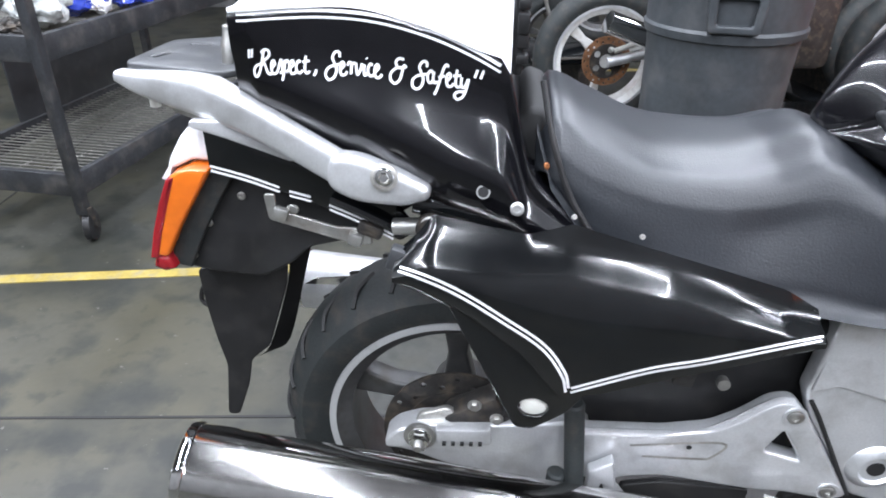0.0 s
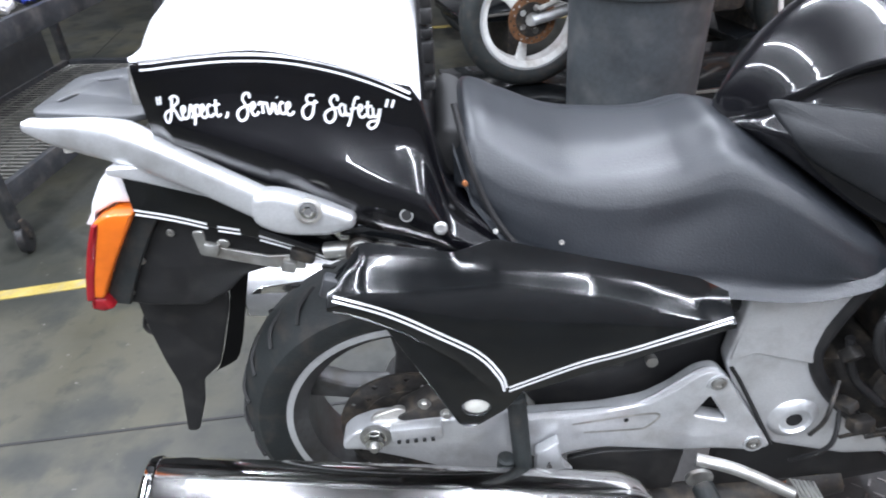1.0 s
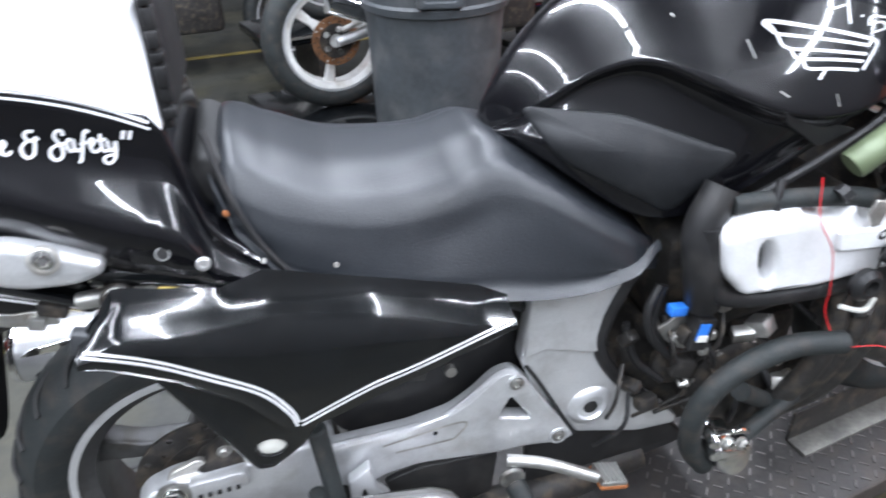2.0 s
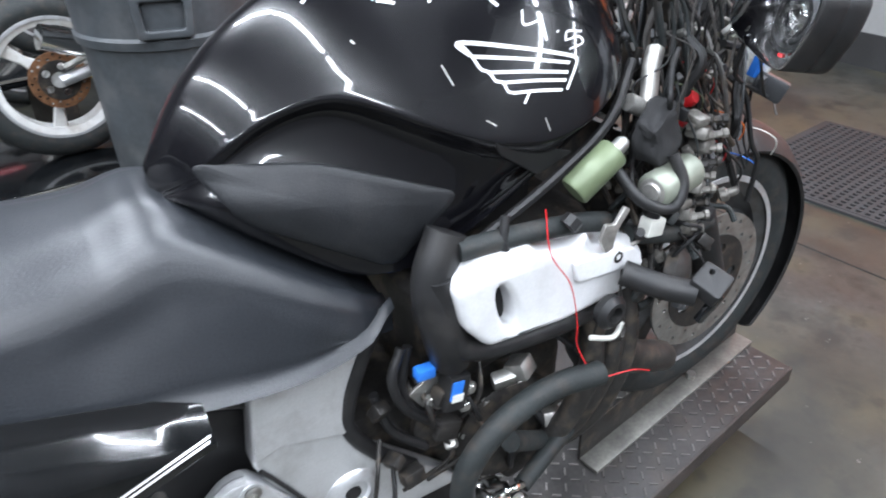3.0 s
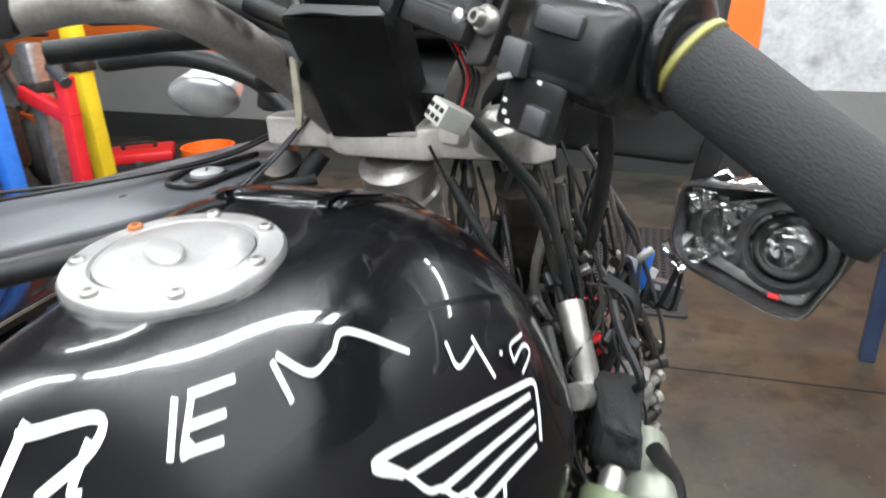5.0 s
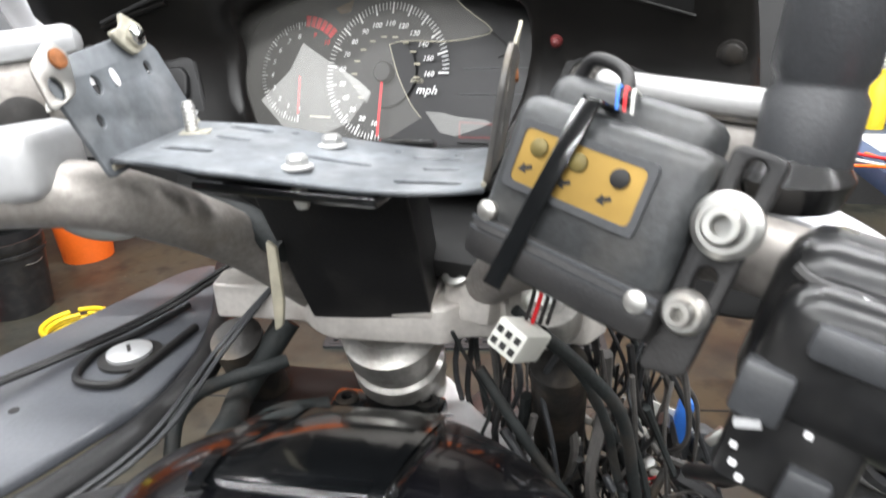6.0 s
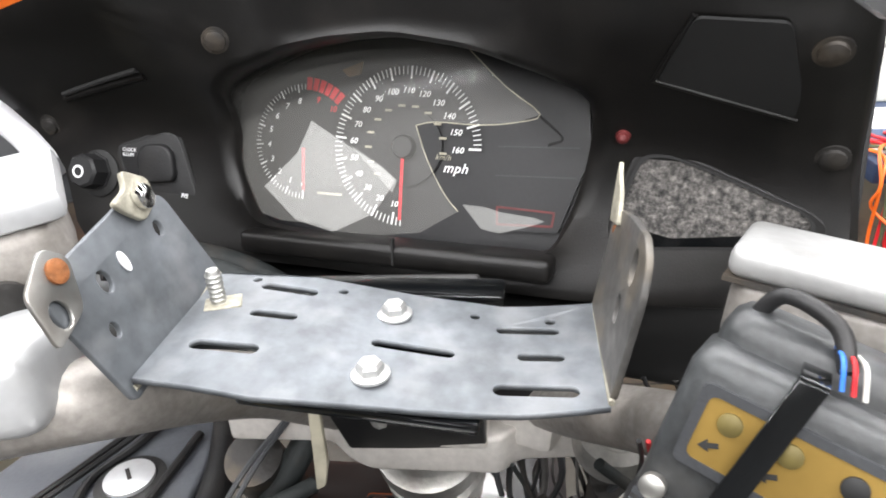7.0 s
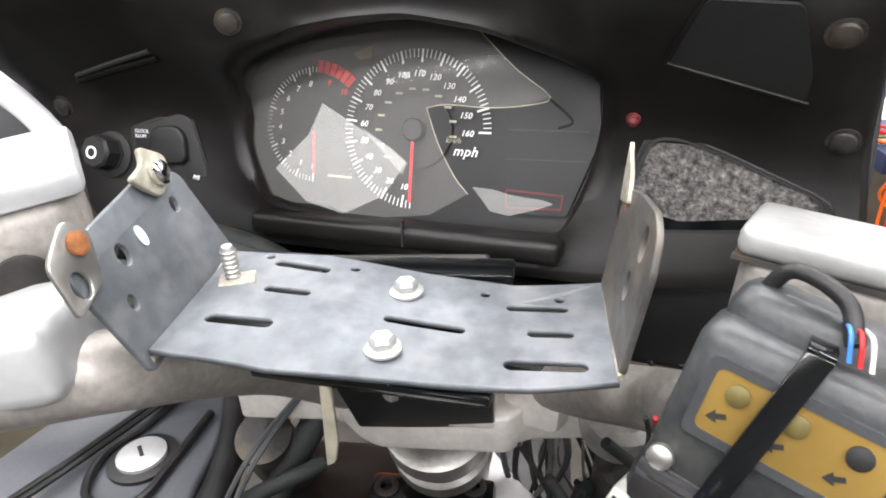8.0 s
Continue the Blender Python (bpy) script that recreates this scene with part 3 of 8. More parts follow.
def build_seat():
    rings = []
    for x in sorted(set(list(np.linspace(0.13, 0.735, 40)) + SX)):
        zt, a, wm, zm, wb, zo = smooth_at(x, SX, (S_TOP, S_A, S_WM, S_ZM, S_WB, S_BOT))
        half = [(0, zt), (a * 0.6, zt - 0.002), (a, zt - 0.014), (wm - 0.018, (zt + zm) / 2 + 0.004), (wm - 0.001, zm + 0.008), (wm + 0.005, zm - 0.006), (wm + 0.012, zm - 0.026), (wm * 0.45 + wb * 0.55 + 0.006, (zm + zo) / 2 - 0.008), (wb, zo + 0.015), (wb - 0.012, zo)]
        rings.append(ring_curve([(x, -w, z) for w, z in half] + [(x, w, z) for w, z in half[::-1] if w], 3))
    part("seat", loft(rings), VINYL, bike, "dark grey vinyl rider seat with worn sheen", smooth=70)


build_seat()

BX = [-0.245, -0.215, -0.150, -0.080, 0.000, 0.060, 0.092, 0.120, 0.160, 0.200, 0.235]
B_TOP = [1.070, 1.074, 1.080, 1.081, 1.061, 1.036, 1.016, 0.905, 0.858, 0.826, 0.800]
B_BOT = [0.945, 0.938, 0.915, 0.882, 0.846, 0.828, 0.818, 0.812, 0.805, 0.796, 0.788]
B_WT = [0.118, 0.126, 0.132, 0.135, 0.136, 0.134, 0.132, 0.158, 0.166, 0.168, 0.164]
B_WB = [0.114, 0.130, 0.146, 0.158, 0.170, 0.178, 0.182, 0.184, 0.184, 0.182, 0.176]


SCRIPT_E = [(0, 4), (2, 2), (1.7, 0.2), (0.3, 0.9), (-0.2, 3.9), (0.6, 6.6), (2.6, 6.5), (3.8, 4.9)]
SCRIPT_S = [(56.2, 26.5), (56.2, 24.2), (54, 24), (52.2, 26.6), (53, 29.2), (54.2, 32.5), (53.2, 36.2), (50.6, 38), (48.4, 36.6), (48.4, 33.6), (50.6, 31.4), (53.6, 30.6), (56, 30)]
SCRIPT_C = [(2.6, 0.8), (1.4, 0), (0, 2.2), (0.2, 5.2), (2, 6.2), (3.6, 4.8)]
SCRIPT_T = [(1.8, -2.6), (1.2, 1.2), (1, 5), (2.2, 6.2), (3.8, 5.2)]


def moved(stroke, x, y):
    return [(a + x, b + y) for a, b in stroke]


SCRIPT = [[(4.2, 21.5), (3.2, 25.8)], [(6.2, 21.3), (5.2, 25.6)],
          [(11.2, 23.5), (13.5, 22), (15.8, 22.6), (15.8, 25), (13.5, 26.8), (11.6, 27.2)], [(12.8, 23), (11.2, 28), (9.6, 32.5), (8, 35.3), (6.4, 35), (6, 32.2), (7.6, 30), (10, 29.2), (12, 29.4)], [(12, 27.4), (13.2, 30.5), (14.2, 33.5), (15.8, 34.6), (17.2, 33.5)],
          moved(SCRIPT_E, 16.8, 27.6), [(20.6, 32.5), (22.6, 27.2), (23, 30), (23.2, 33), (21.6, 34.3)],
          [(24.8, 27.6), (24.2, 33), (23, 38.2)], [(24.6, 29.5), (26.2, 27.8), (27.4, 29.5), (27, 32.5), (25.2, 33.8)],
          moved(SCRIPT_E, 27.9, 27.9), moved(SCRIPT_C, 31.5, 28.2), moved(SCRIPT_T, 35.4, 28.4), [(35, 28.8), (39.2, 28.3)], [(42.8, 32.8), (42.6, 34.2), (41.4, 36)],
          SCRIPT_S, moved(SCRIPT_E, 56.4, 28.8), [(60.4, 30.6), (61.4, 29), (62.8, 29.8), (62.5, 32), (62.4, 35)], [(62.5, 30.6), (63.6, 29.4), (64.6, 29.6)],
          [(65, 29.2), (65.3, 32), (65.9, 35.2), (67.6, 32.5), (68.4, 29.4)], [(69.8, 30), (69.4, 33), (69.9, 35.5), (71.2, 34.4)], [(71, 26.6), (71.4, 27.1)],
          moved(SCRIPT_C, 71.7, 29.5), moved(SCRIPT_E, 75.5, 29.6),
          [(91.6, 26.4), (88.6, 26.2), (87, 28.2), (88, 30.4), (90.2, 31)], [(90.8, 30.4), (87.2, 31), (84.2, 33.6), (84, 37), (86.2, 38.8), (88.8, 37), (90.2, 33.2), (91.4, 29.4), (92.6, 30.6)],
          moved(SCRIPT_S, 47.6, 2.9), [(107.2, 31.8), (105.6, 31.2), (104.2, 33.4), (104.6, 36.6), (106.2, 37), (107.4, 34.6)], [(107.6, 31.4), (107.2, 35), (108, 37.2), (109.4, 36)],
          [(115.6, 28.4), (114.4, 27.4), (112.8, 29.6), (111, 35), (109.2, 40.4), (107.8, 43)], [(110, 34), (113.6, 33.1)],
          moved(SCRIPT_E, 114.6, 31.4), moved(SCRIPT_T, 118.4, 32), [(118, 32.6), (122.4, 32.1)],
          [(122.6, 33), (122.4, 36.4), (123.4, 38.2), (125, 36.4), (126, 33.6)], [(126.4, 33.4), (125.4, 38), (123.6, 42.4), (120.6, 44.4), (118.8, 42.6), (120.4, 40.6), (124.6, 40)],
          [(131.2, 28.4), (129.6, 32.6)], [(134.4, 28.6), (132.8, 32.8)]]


def build_tail():
    rings = []
    for x in sorted(set(list(np.linspace(-0.245, 0.235, 48)) + BX)):
        zt, zo, wt, wb = smooth_at(x, BX, (B_TOP, B_BOT, B_WT, B_WB))
        tuck = 0.5 - 0.5 * math.cos(math.pi * min(max((0.19 - x) / 0.12, 0), 1))
        h, wl = zt - zo, wb - 0.004 - 0.014 * tuck
        half = [(0, zt + 0.004), (wt - 0.02, zt + 0.002), (wt - 0.001, zt - 0.004), (wt + 0.002, zt - min(0.02, 0.15 * h)), (wt + (wb - wt) * 0.04 + 0.002, zt - 0.33 * h), (wt + (wb - wt) * 0.50, zt - 0.48 * h), (wt + (wb - wt) * 0.95, zt - 0.63 * h), (wb - 0.002 - 0.004 * tuck, zt - 0.84 * h), (wl, zo + 0.006), (wl - 0.02, zo)]
        rings.append(ring_curve([(x, -w, z) for w, z in half] + [(x, w, z) for w, z in half[::-1] if w], 3))
    tail = part("tail_cover", loft(rings), BLACK_PAINT, bike, "glossy black radio box cover with white script", smooth=60)
    rings = []
    for x in np.linspace(-0.243, 0.094, 30):
        zt, zo, wt, wb = smooth_at(x, BX, (B_TOP, B_BOT, B_WT, B_WB))
        h = float(np.interp(x, [-0.243, -0.225, -0.18, -0.1, 0.05, 0.085, 0.094], [0.005, 0.03, 0.065, 0.11, 0.125, 0.12, 0.105]))
        half = [(0, zt + h), (wt - 0.05, zt + h), (wt - 0.022, zt + h - 0.012), (wt - 0.006, zt + h * 0.4), (wt + 0.001, zt + 0.004), (wt + 0.001, zt - 0.001), (wt - 0.02, zt - 0.002)]
        rings.append(ring_curve([(x, -w, z) for w, z in half] + [(x, w, z) for w, z in half[::-1] if w], 3))
    part("lid", loft(rings), WHITE_PAINT, tail, "glossy white lid")
    part("lid_hole", lathe([(0.004, 0), (0.004, 0.002)], along((-0.085, -0.112, 1.115), (-0.085, -0.2, 1.135)), 12), DARK, tail)
    part("lid_knob", lathe([(0.02, 0), (0.02, 0.012), (0.014, 0.016), (0.012, 0.03)], pose(-0.15, -0.07, 1.165), 20), BLACK_PLASTIC, tail, "black mounting boss")
    part("edge_strip", box(0.012, 0.25, 0.14, pose(0.101, 0, 1.075), 0.004), BLACK_PLASTIC, tail, "jagged black edging")
    for k in range(7):
        part("clip", box(0.014, 0.02, 0.012 + 0.006 * (k % 3), pose(0.106, -0.122 + 0.004 * (k % 2), 1.025 + 0.02 * k), 0.003), BLACK_PLASTIC, tail)
    # white pin stripes under the lid
    m = side_at(-0.15)
    for dz, w in ((-0.004, 0.0035), (-0.0115, 0.0025)):
        pts = [(x, float(np.interp(x, BX, B_TOP)) + dz) for x in (-0.232, -0.18, -0.12, -0.06, 0.0, 0.05, 0.082)]
        part("pin_stripe", drape(ribbon(pts, w, m, 6), tail, way=(0, 1, 0)), WHITE_STRIPE, tail, "white pin stripe")
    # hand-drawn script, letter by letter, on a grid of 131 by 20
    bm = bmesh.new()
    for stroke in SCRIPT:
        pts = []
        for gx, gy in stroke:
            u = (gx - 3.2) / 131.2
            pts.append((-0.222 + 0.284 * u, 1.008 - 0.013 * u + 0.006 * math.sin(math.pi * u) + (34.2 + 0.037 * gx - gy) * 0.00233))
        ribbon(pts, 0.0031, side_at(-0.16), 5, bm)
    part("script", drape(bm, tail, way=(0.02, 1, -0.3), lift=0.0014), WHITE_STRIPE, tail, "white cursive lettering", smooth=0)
    skin = BVHTree.FromPolygons([v.co.copy() for v in tail.data.vertices], [tuple(p.vertices) for p in tail.data.polygons])
    for x, y, z, hole in ((0.064, -0.122, 0.846, True), (0.109, -0.137, 0.832, False), (-0.078, -0.16, 0.868, False)):
        eye = Vector((0.12, -0.9, 1.29))
        hit = skin.ray_cast(eye, (Vector((x, y, z)) - eye).normalized(), 1.5)[0]
        x, y, z = hit if hit else (x, y, z)
        if hole:
            part("bolt_hole", lathe([(0.0085, -0.002), (0.0085, 0.0025), (0.006, 0.0025), (0.006, -0.001), (0.0005, -0.001)], along((x, y, z), (x, y - 1, z + 0.25)), 20, cap=False), CAP_METAL, tail, "bare bolt hole")
            part("hole_shadow", lathe([(0.0066, 0.0004), (0.0066, 0.0030)], along((x, y, z), (x, y - 1, z + 0.25)), 20), DARK, tail)
        else:
            bolt(tail, (x, y, z), (0, -1, 0.25), 0.0085, 0.004, CAP_METAL, "panel_bolt")
    part("inner_fender", flat_shape([rounded([(-0.23, 0.985), (-0.13, 0.955), (-0.03, 0.87), (0.0, 0.84), (-0.06, 0.80), (-0.16, 0.84), (-0.25, 0.92)], 0.02)], 0.02, side_at(-0.10), 0.004), BLACK_PLASTIC, bike)
    return tail


tail = build_tail()


def build_grab_rail():
    rail = new("grab_rail")
    rail.parent = bike
    rail["label"] = "silver cast grab rail with a dark grey carrier plate"
    path = [(-0.436, -0.050, 0.972), (-0.40, -0.060, 0.966), (-0.345, -0.075, 0.962), (-0.29, -0.095, 0.958), (-0.235, -0.122, 0.945), (-0.18, -0.142, 0.925), (-0.115, -0.158, 0.895), (-0.10, -0.162, 0.888)]
    hh = [0.008, 0.016, 0.024, 0.028, 0.024, 0.022, 0.022, 0.022]
    ww = [0.012, 0.016, 0.020, 0.022, 0.016, 0.014, 0.013, 0.013]
    line = smooth_line(path, 6)
    rings = []
    for i, p in enumerate(line):
        t = i / 6
        h, w = float(np.interp(t, range(8), hh)), float(np.interp(t, range(8), ww))
        d = (line[min(i + 1, len(line) - 1)] - line[max(i - 1, 0)]).normalized()
        side = d.cross(Vector((0, 0, 1))).normalized()
        up = side.cross(d)
        rings.append([p + side * (w * np.sign(math.cos(a)) * abs(math.cos(a)) ** 0.6) + up * (h * np.sign(math.sin(a)) * abs(math.sin(a)) ** 0.6) for a in np.linspace(0, 2 * math.pi, 20, endpoint=False)])
    part("rail_bar", loft(rings), SILVER, rail)
    lug = [(-0.118, 0.918), (-0.085, 0.917), (-0.03, 0.895), (0.004, 0.878), (0.002, 0.862), (-0.03, 0.852), (-0.09, 0.856), (-0.128, 0.876)]
    part("rail_lug", flat_shape([rounded(lug, 0.02)], 0.032, side_at(-0.166), 0.01), SILVER, rail)
    c = Vector((-0.052, -0.182, 0.893))
    part("lug_ring", lathe([(0.017, -0.004), (0.017, 0.002), (0.013, 0.003), (0.012, 0.0)], along(c, c + Vector((0, -1, 0.2))), 28, cap=False), CAST, rail)
    hex_bolt(rail, c, (0, -1, 0.2), 0.007, 0.003, 0.011, CHROME, "lug_bolt")
    plate = rounded([(-0.432, -0.045), (-0.428, 0.10), (-0.345, 0.14), (-0.25, 0.14), (-0.25, -0.055), (-0.28, -0.082)], 0.02)
    holes = [slot(-0.40, 0.005, 0.035, 0.011, 1.2), slot(-0.37, 0.075, 0.03, 0.011, 0.2)]
    part("carrier_plate", flat_shape([plate] + holes, 0.01, Matrix.Translation((0, 0, 0.983)), 0.003), GREY_PLASTIC, rail, "dark grey plastic carrier plate")
    part("stud", lathe([(0.011, 0), (0.011, 0.03), (0.009, 0.034), (0.0085, 0.05), (0.006, 0.052)], pose(-0.286, -0.03, 0.985, -6, 4), 20), STEEL, rail, "short steel stud")
    part("cable_guide", tube([(-0.40, -0.035, 0.955), (-0.402, -0.035, 0.925)], 0.008, 10), WHITE_PLASTIC, rail)
    part("lower_lip", flat_shape([rounded([(-0.315, 0.935), (-0.27, 0.935), (-0.175, 0.893), (-0.185, 0.883), (-0.27, 0.912), (-0.318, 0.926)], 0.004)], 0.012, side_at(-0.115), 0.002), SILVER, rail)
    lk = new("seat_lock")
    lk.parent = bike
    part("lock_body", box(0.05, 0.035, 0.04, pose(-0.375, 0.02, 0.915, 0, 20, 0), 0.008), STEEL, lk, "small bare metal bracket")
    part("lock_ear", box(0.02, 0.02, 0.03, pose(-0.335, 0.02, 0.895), 0.005), DARK_METAL, lk)
    for k, c in enumerate((RED, BLACK_PLASTIC, WHITE_PLASTIC)):
        part("wire", tube([(-0.36, 0.01 + 0.006 * k, 0.905), (-0.33, -0.01, 0.915 + 0.006 * k), (-0.31, -0.02, 0.895)], 0.002, 6, 5), c, lk)


build_grab_rail()


def build_tail_lamp():
    lamp = new("tail_lamp")
    lamp.parent = bike
    lamp["label"] = "amber and red corner tail lamp with white surround"
    o = [(-0.303, 0.864), (-0.335, 0.864), (-0.362, 0.853), (-0.378, 0.814), (-0.395, 0.765), (-0.409, 0.728), (-0.389, 0.724), (-0.372, 0.755), (-0.351, 0.790), (-0.325, 0.830)]
    part("amber_lens", flat_shape([rounded(o, 0.006)], 0.05, side_at(-0.09), 0.004), AMBER, lamp, "amber turn signal lens")
    o = [(-0.366, 0.850), (-0.384, 0.812), (-0.402, 0.765), (-0.415, 0.722), (-0.402, 0.722), (-0.388, 0.765), (-0.370, 0.812), (-0.354, 0.852)]
    part("red_side", flat_shape([rounded(o, 0.004)], 0.05, side_at(-0.0925), 0.004), RED_LENS, lamp, "red side strip of the lens")
    o = [(-0.409, 0.729), (-0.415, 0.705), (-0.398, 0.698), (-0.380, 0.704), (-0.388, 0.724)]
    part("red_lens", flat_shape([rounded(o, 0.005)], 0.05, side_at(-0.09), 0.008), RED_LENS, lamp, "red lens tip")
    o = [(-0.366, 0.850), (-0.384, 0.812), (-0.402, 0.765), (-0.418, 0.715), (-0.425, 0.72), (-0.408, 0.77), (-0.39, 0.82), (-0.372, 0.856)]
    part("rear_lens", flat_shape([o], 0.20, side_at(0.03), 0.004), RED_LENS, lamp, "red rear lens")
    o = [(-0.323, 0.926), (-0.300, 0.922), (-0.302, 0.866), (-0.335, 0.868), (-0.368, 0.852), (-0.383, 0.831), (-0.370, 0.868), (-0.348, 0.902)]
    part("surround", flat_shape([rounded(o, 0.006)], 0.18, side_at(0.0), 0.006), WHITE_PAINT, lamp, "white painted tail piece")


build_tail_lamp()


def build_rear_fender():
    f = new("rear_fender")
    f.parent = bike
    f["label"] = "black plastic rear fender and mud flap"
    o = [(-0.301, 0.862), (-0.235, 0.842), (-0.150, 0.815), (-0.075, 0.78), (-0.05, 0.765), (-0.12, 0.752), (-0.185, 0.735), (-0.215, 0.705), (-0.26, 0.68), (-0.345, 0.686), (-0.398, 0.700), (-0.370, 0.745), (-0.335, 0.81)]
    part("side_shell", flat_shape([rounded(o, 0.012)], 0.02, side_at(-0.075), 0.006), BLACK_PLASTIC, f)
    rim = [(-0.307, 0.855), (-0.33, 0.82), (-0.357, 0.775), (-0.378, 0.735), (-0.392, 0.705)]
    part("lamp_gasket", flat_shape([[(x - 0.006, z) for x, z in rim] + [(x + 0.028, z - 0.006) for x, z in rim[::-1]]], 0.012, side_at(-0.092), 0.003), RUBBER, f)
    # the folded flap
    o = [(-0.405, 0.640), (-0.30, 0.665), (-0.245, 0.69), (-0.255, 0.62), (-0.300, 0.49), (-0.338, 0.455), (-0.350, 0.40), (-0.380, 0.322), (-0.402, 0.322), (-0.385, 0.44), (-0.395, 0.50), (-0.402, 0.57)]
    part("mud_flap", flat_shape([rounded(o, 0.01)], 0.006, Matrix.Translation((0, -0.005, 0)) @ SIDE, 0.002), BLACK_PLASTIC, f)
    bm = bmesh.new()
    P = [(-0.245, -0.005, 0.69), (-0.255, -0.005, 0.62), (-0.300, -0.005, 0.49), (-0.330, -0.005, 0.46)]
    Q = [(-0.212, 0.03, 0.70), (-0.238, 0.035, 0.61), (-0.276, 0.03, 0.48), (-0.312, 0.02, 0.455)]
    pv = [bm.verts.new(p) for p in smooth_line(P, 4)]
    qv = [bm.verts.new(p) for p in smooth_line(Q, 4)]
    for k in range(len(pv) - 1):
        bm.faces.new((pv[k], pv[k + 1], qv[k + 1], qv[k]))
    bmesh.ops.solidify(bm, geom=bm.faces[:], thickness=0.005)
    # inner side of the flap, its shade put in as near black
    part("flap_fold", bm, DARK, f)
    part("flap_ridge", tube([(-0.39, -0.012, 0.655), (-0.32, -0.016, 0.66), (-0.25, -0.012, 0.69)], 0.006, 8), BLACK_PLASTIC, f)
    part("hook", tube([(-0.385, 0, 0.62), (-0.405, 0, 0.60), (-0.412, 0, 0.575), (-0.40, 0, 0.565), (-0.385, 0, 0.60)], 0.004, 8), BLACK_PLASTIC, f)
    for x, z in ((-0.275, 0.815), (-0.362, 0.715), (-0.33, 0.77)):
        bolt(f, (x, -0.086, z), (0, -1, 0), 0.006, 0.003, STEEL, "screw")
    # trim with white stripes, and the bare steel bracket
    o = [(-0.300, 0.925), (-0.300, 0.868), (-0.200, 0.838), (-0.120, 0.808), (-0.045, 0.772), (-0.02, 0.79), (-0.05, 0.83), (-0.12, 0.868), (-0.2, 0.90)]
    part("under_rail_trim", flat_shape([rounded(o, 0.006)], 0.01, side_at(-0.115), 0.003), BLACK_PANEL, f)
    for pts in ([(-0.297, 0.873), (-0.25, 0.861), (-0.206, 0.846)], [(-0.193, 0.841), (-0.164, 0.834)], [(-0.14, 0.823), (-0.10, 0.806), (-0.054, 0.782)]):
        for dz in (0.0, -0.0065):
            part("pin_stripe", ribbon([(x, z + dz) for x, z in pts], 0.0032, side_at(-0.1208), 6), WHITE_STRIPE, f, "white pin stripe")
    part("molding", tube([(-0.135, -0.125, 0.835), (-0.09, -0.13, 0.818), (-0.035, -0.128, 0.79)], 0.007, 8), BLACK_PANEL, f)
    o = [(-0.228, 0.838), (-0.212, 0.838), (-0.212, 0.815), (-0.13, 0.793), (-0.105, 0.793), (-0.085, 0.785), (-0.082, 0.768), (-0.125, 0.772), (-0.224, 0.80)]
    part("flap_bracket", flat_shape([rounded(o, 0.005), oval(-0.19, 0.816, 0.009, 0.007)], 0.005, side_at(-0.124), 0.0015), STEEL, f, "bare zinc steel bracket")
    for x, z in ((-0.205, 0.812), (-0.105, 0.778)):
        part("bracket_lug", box(0.02, 0.012, 0.018, pose(x, -0.13, z, 0, 16, 0), 0.003), STEEL, f)
    part("clamp", box(0.035, 0.03, 0.02, pose(-0.085, -0.115, 0.79, 0, 20, 0), 0.005), DARK_METAL, f)


build_rear_fender()

PX = [-0.035, -0.012, 0.010, 0.060, 0.124, 0.177, 0.230, 0.300, 0.380, 0.440, 0.484]
P_TOP = [0.806, 0.828, 0.858, 0.848, 0.836, 0.852, 0.836, 0.816, 0.792, 0.774, 0.748]
P_RIDGE = [0.803, 0.818, 0.828, 0.822, 0.813, 0.808, 0.798, 0.787, 0.764, 0.744, 0.736]
P_BOT = [0.785, 0.778, 0.768, 0.742, 0.690, 0.622, 0.632, 0.658, 0.682, 0.702, 0.716]


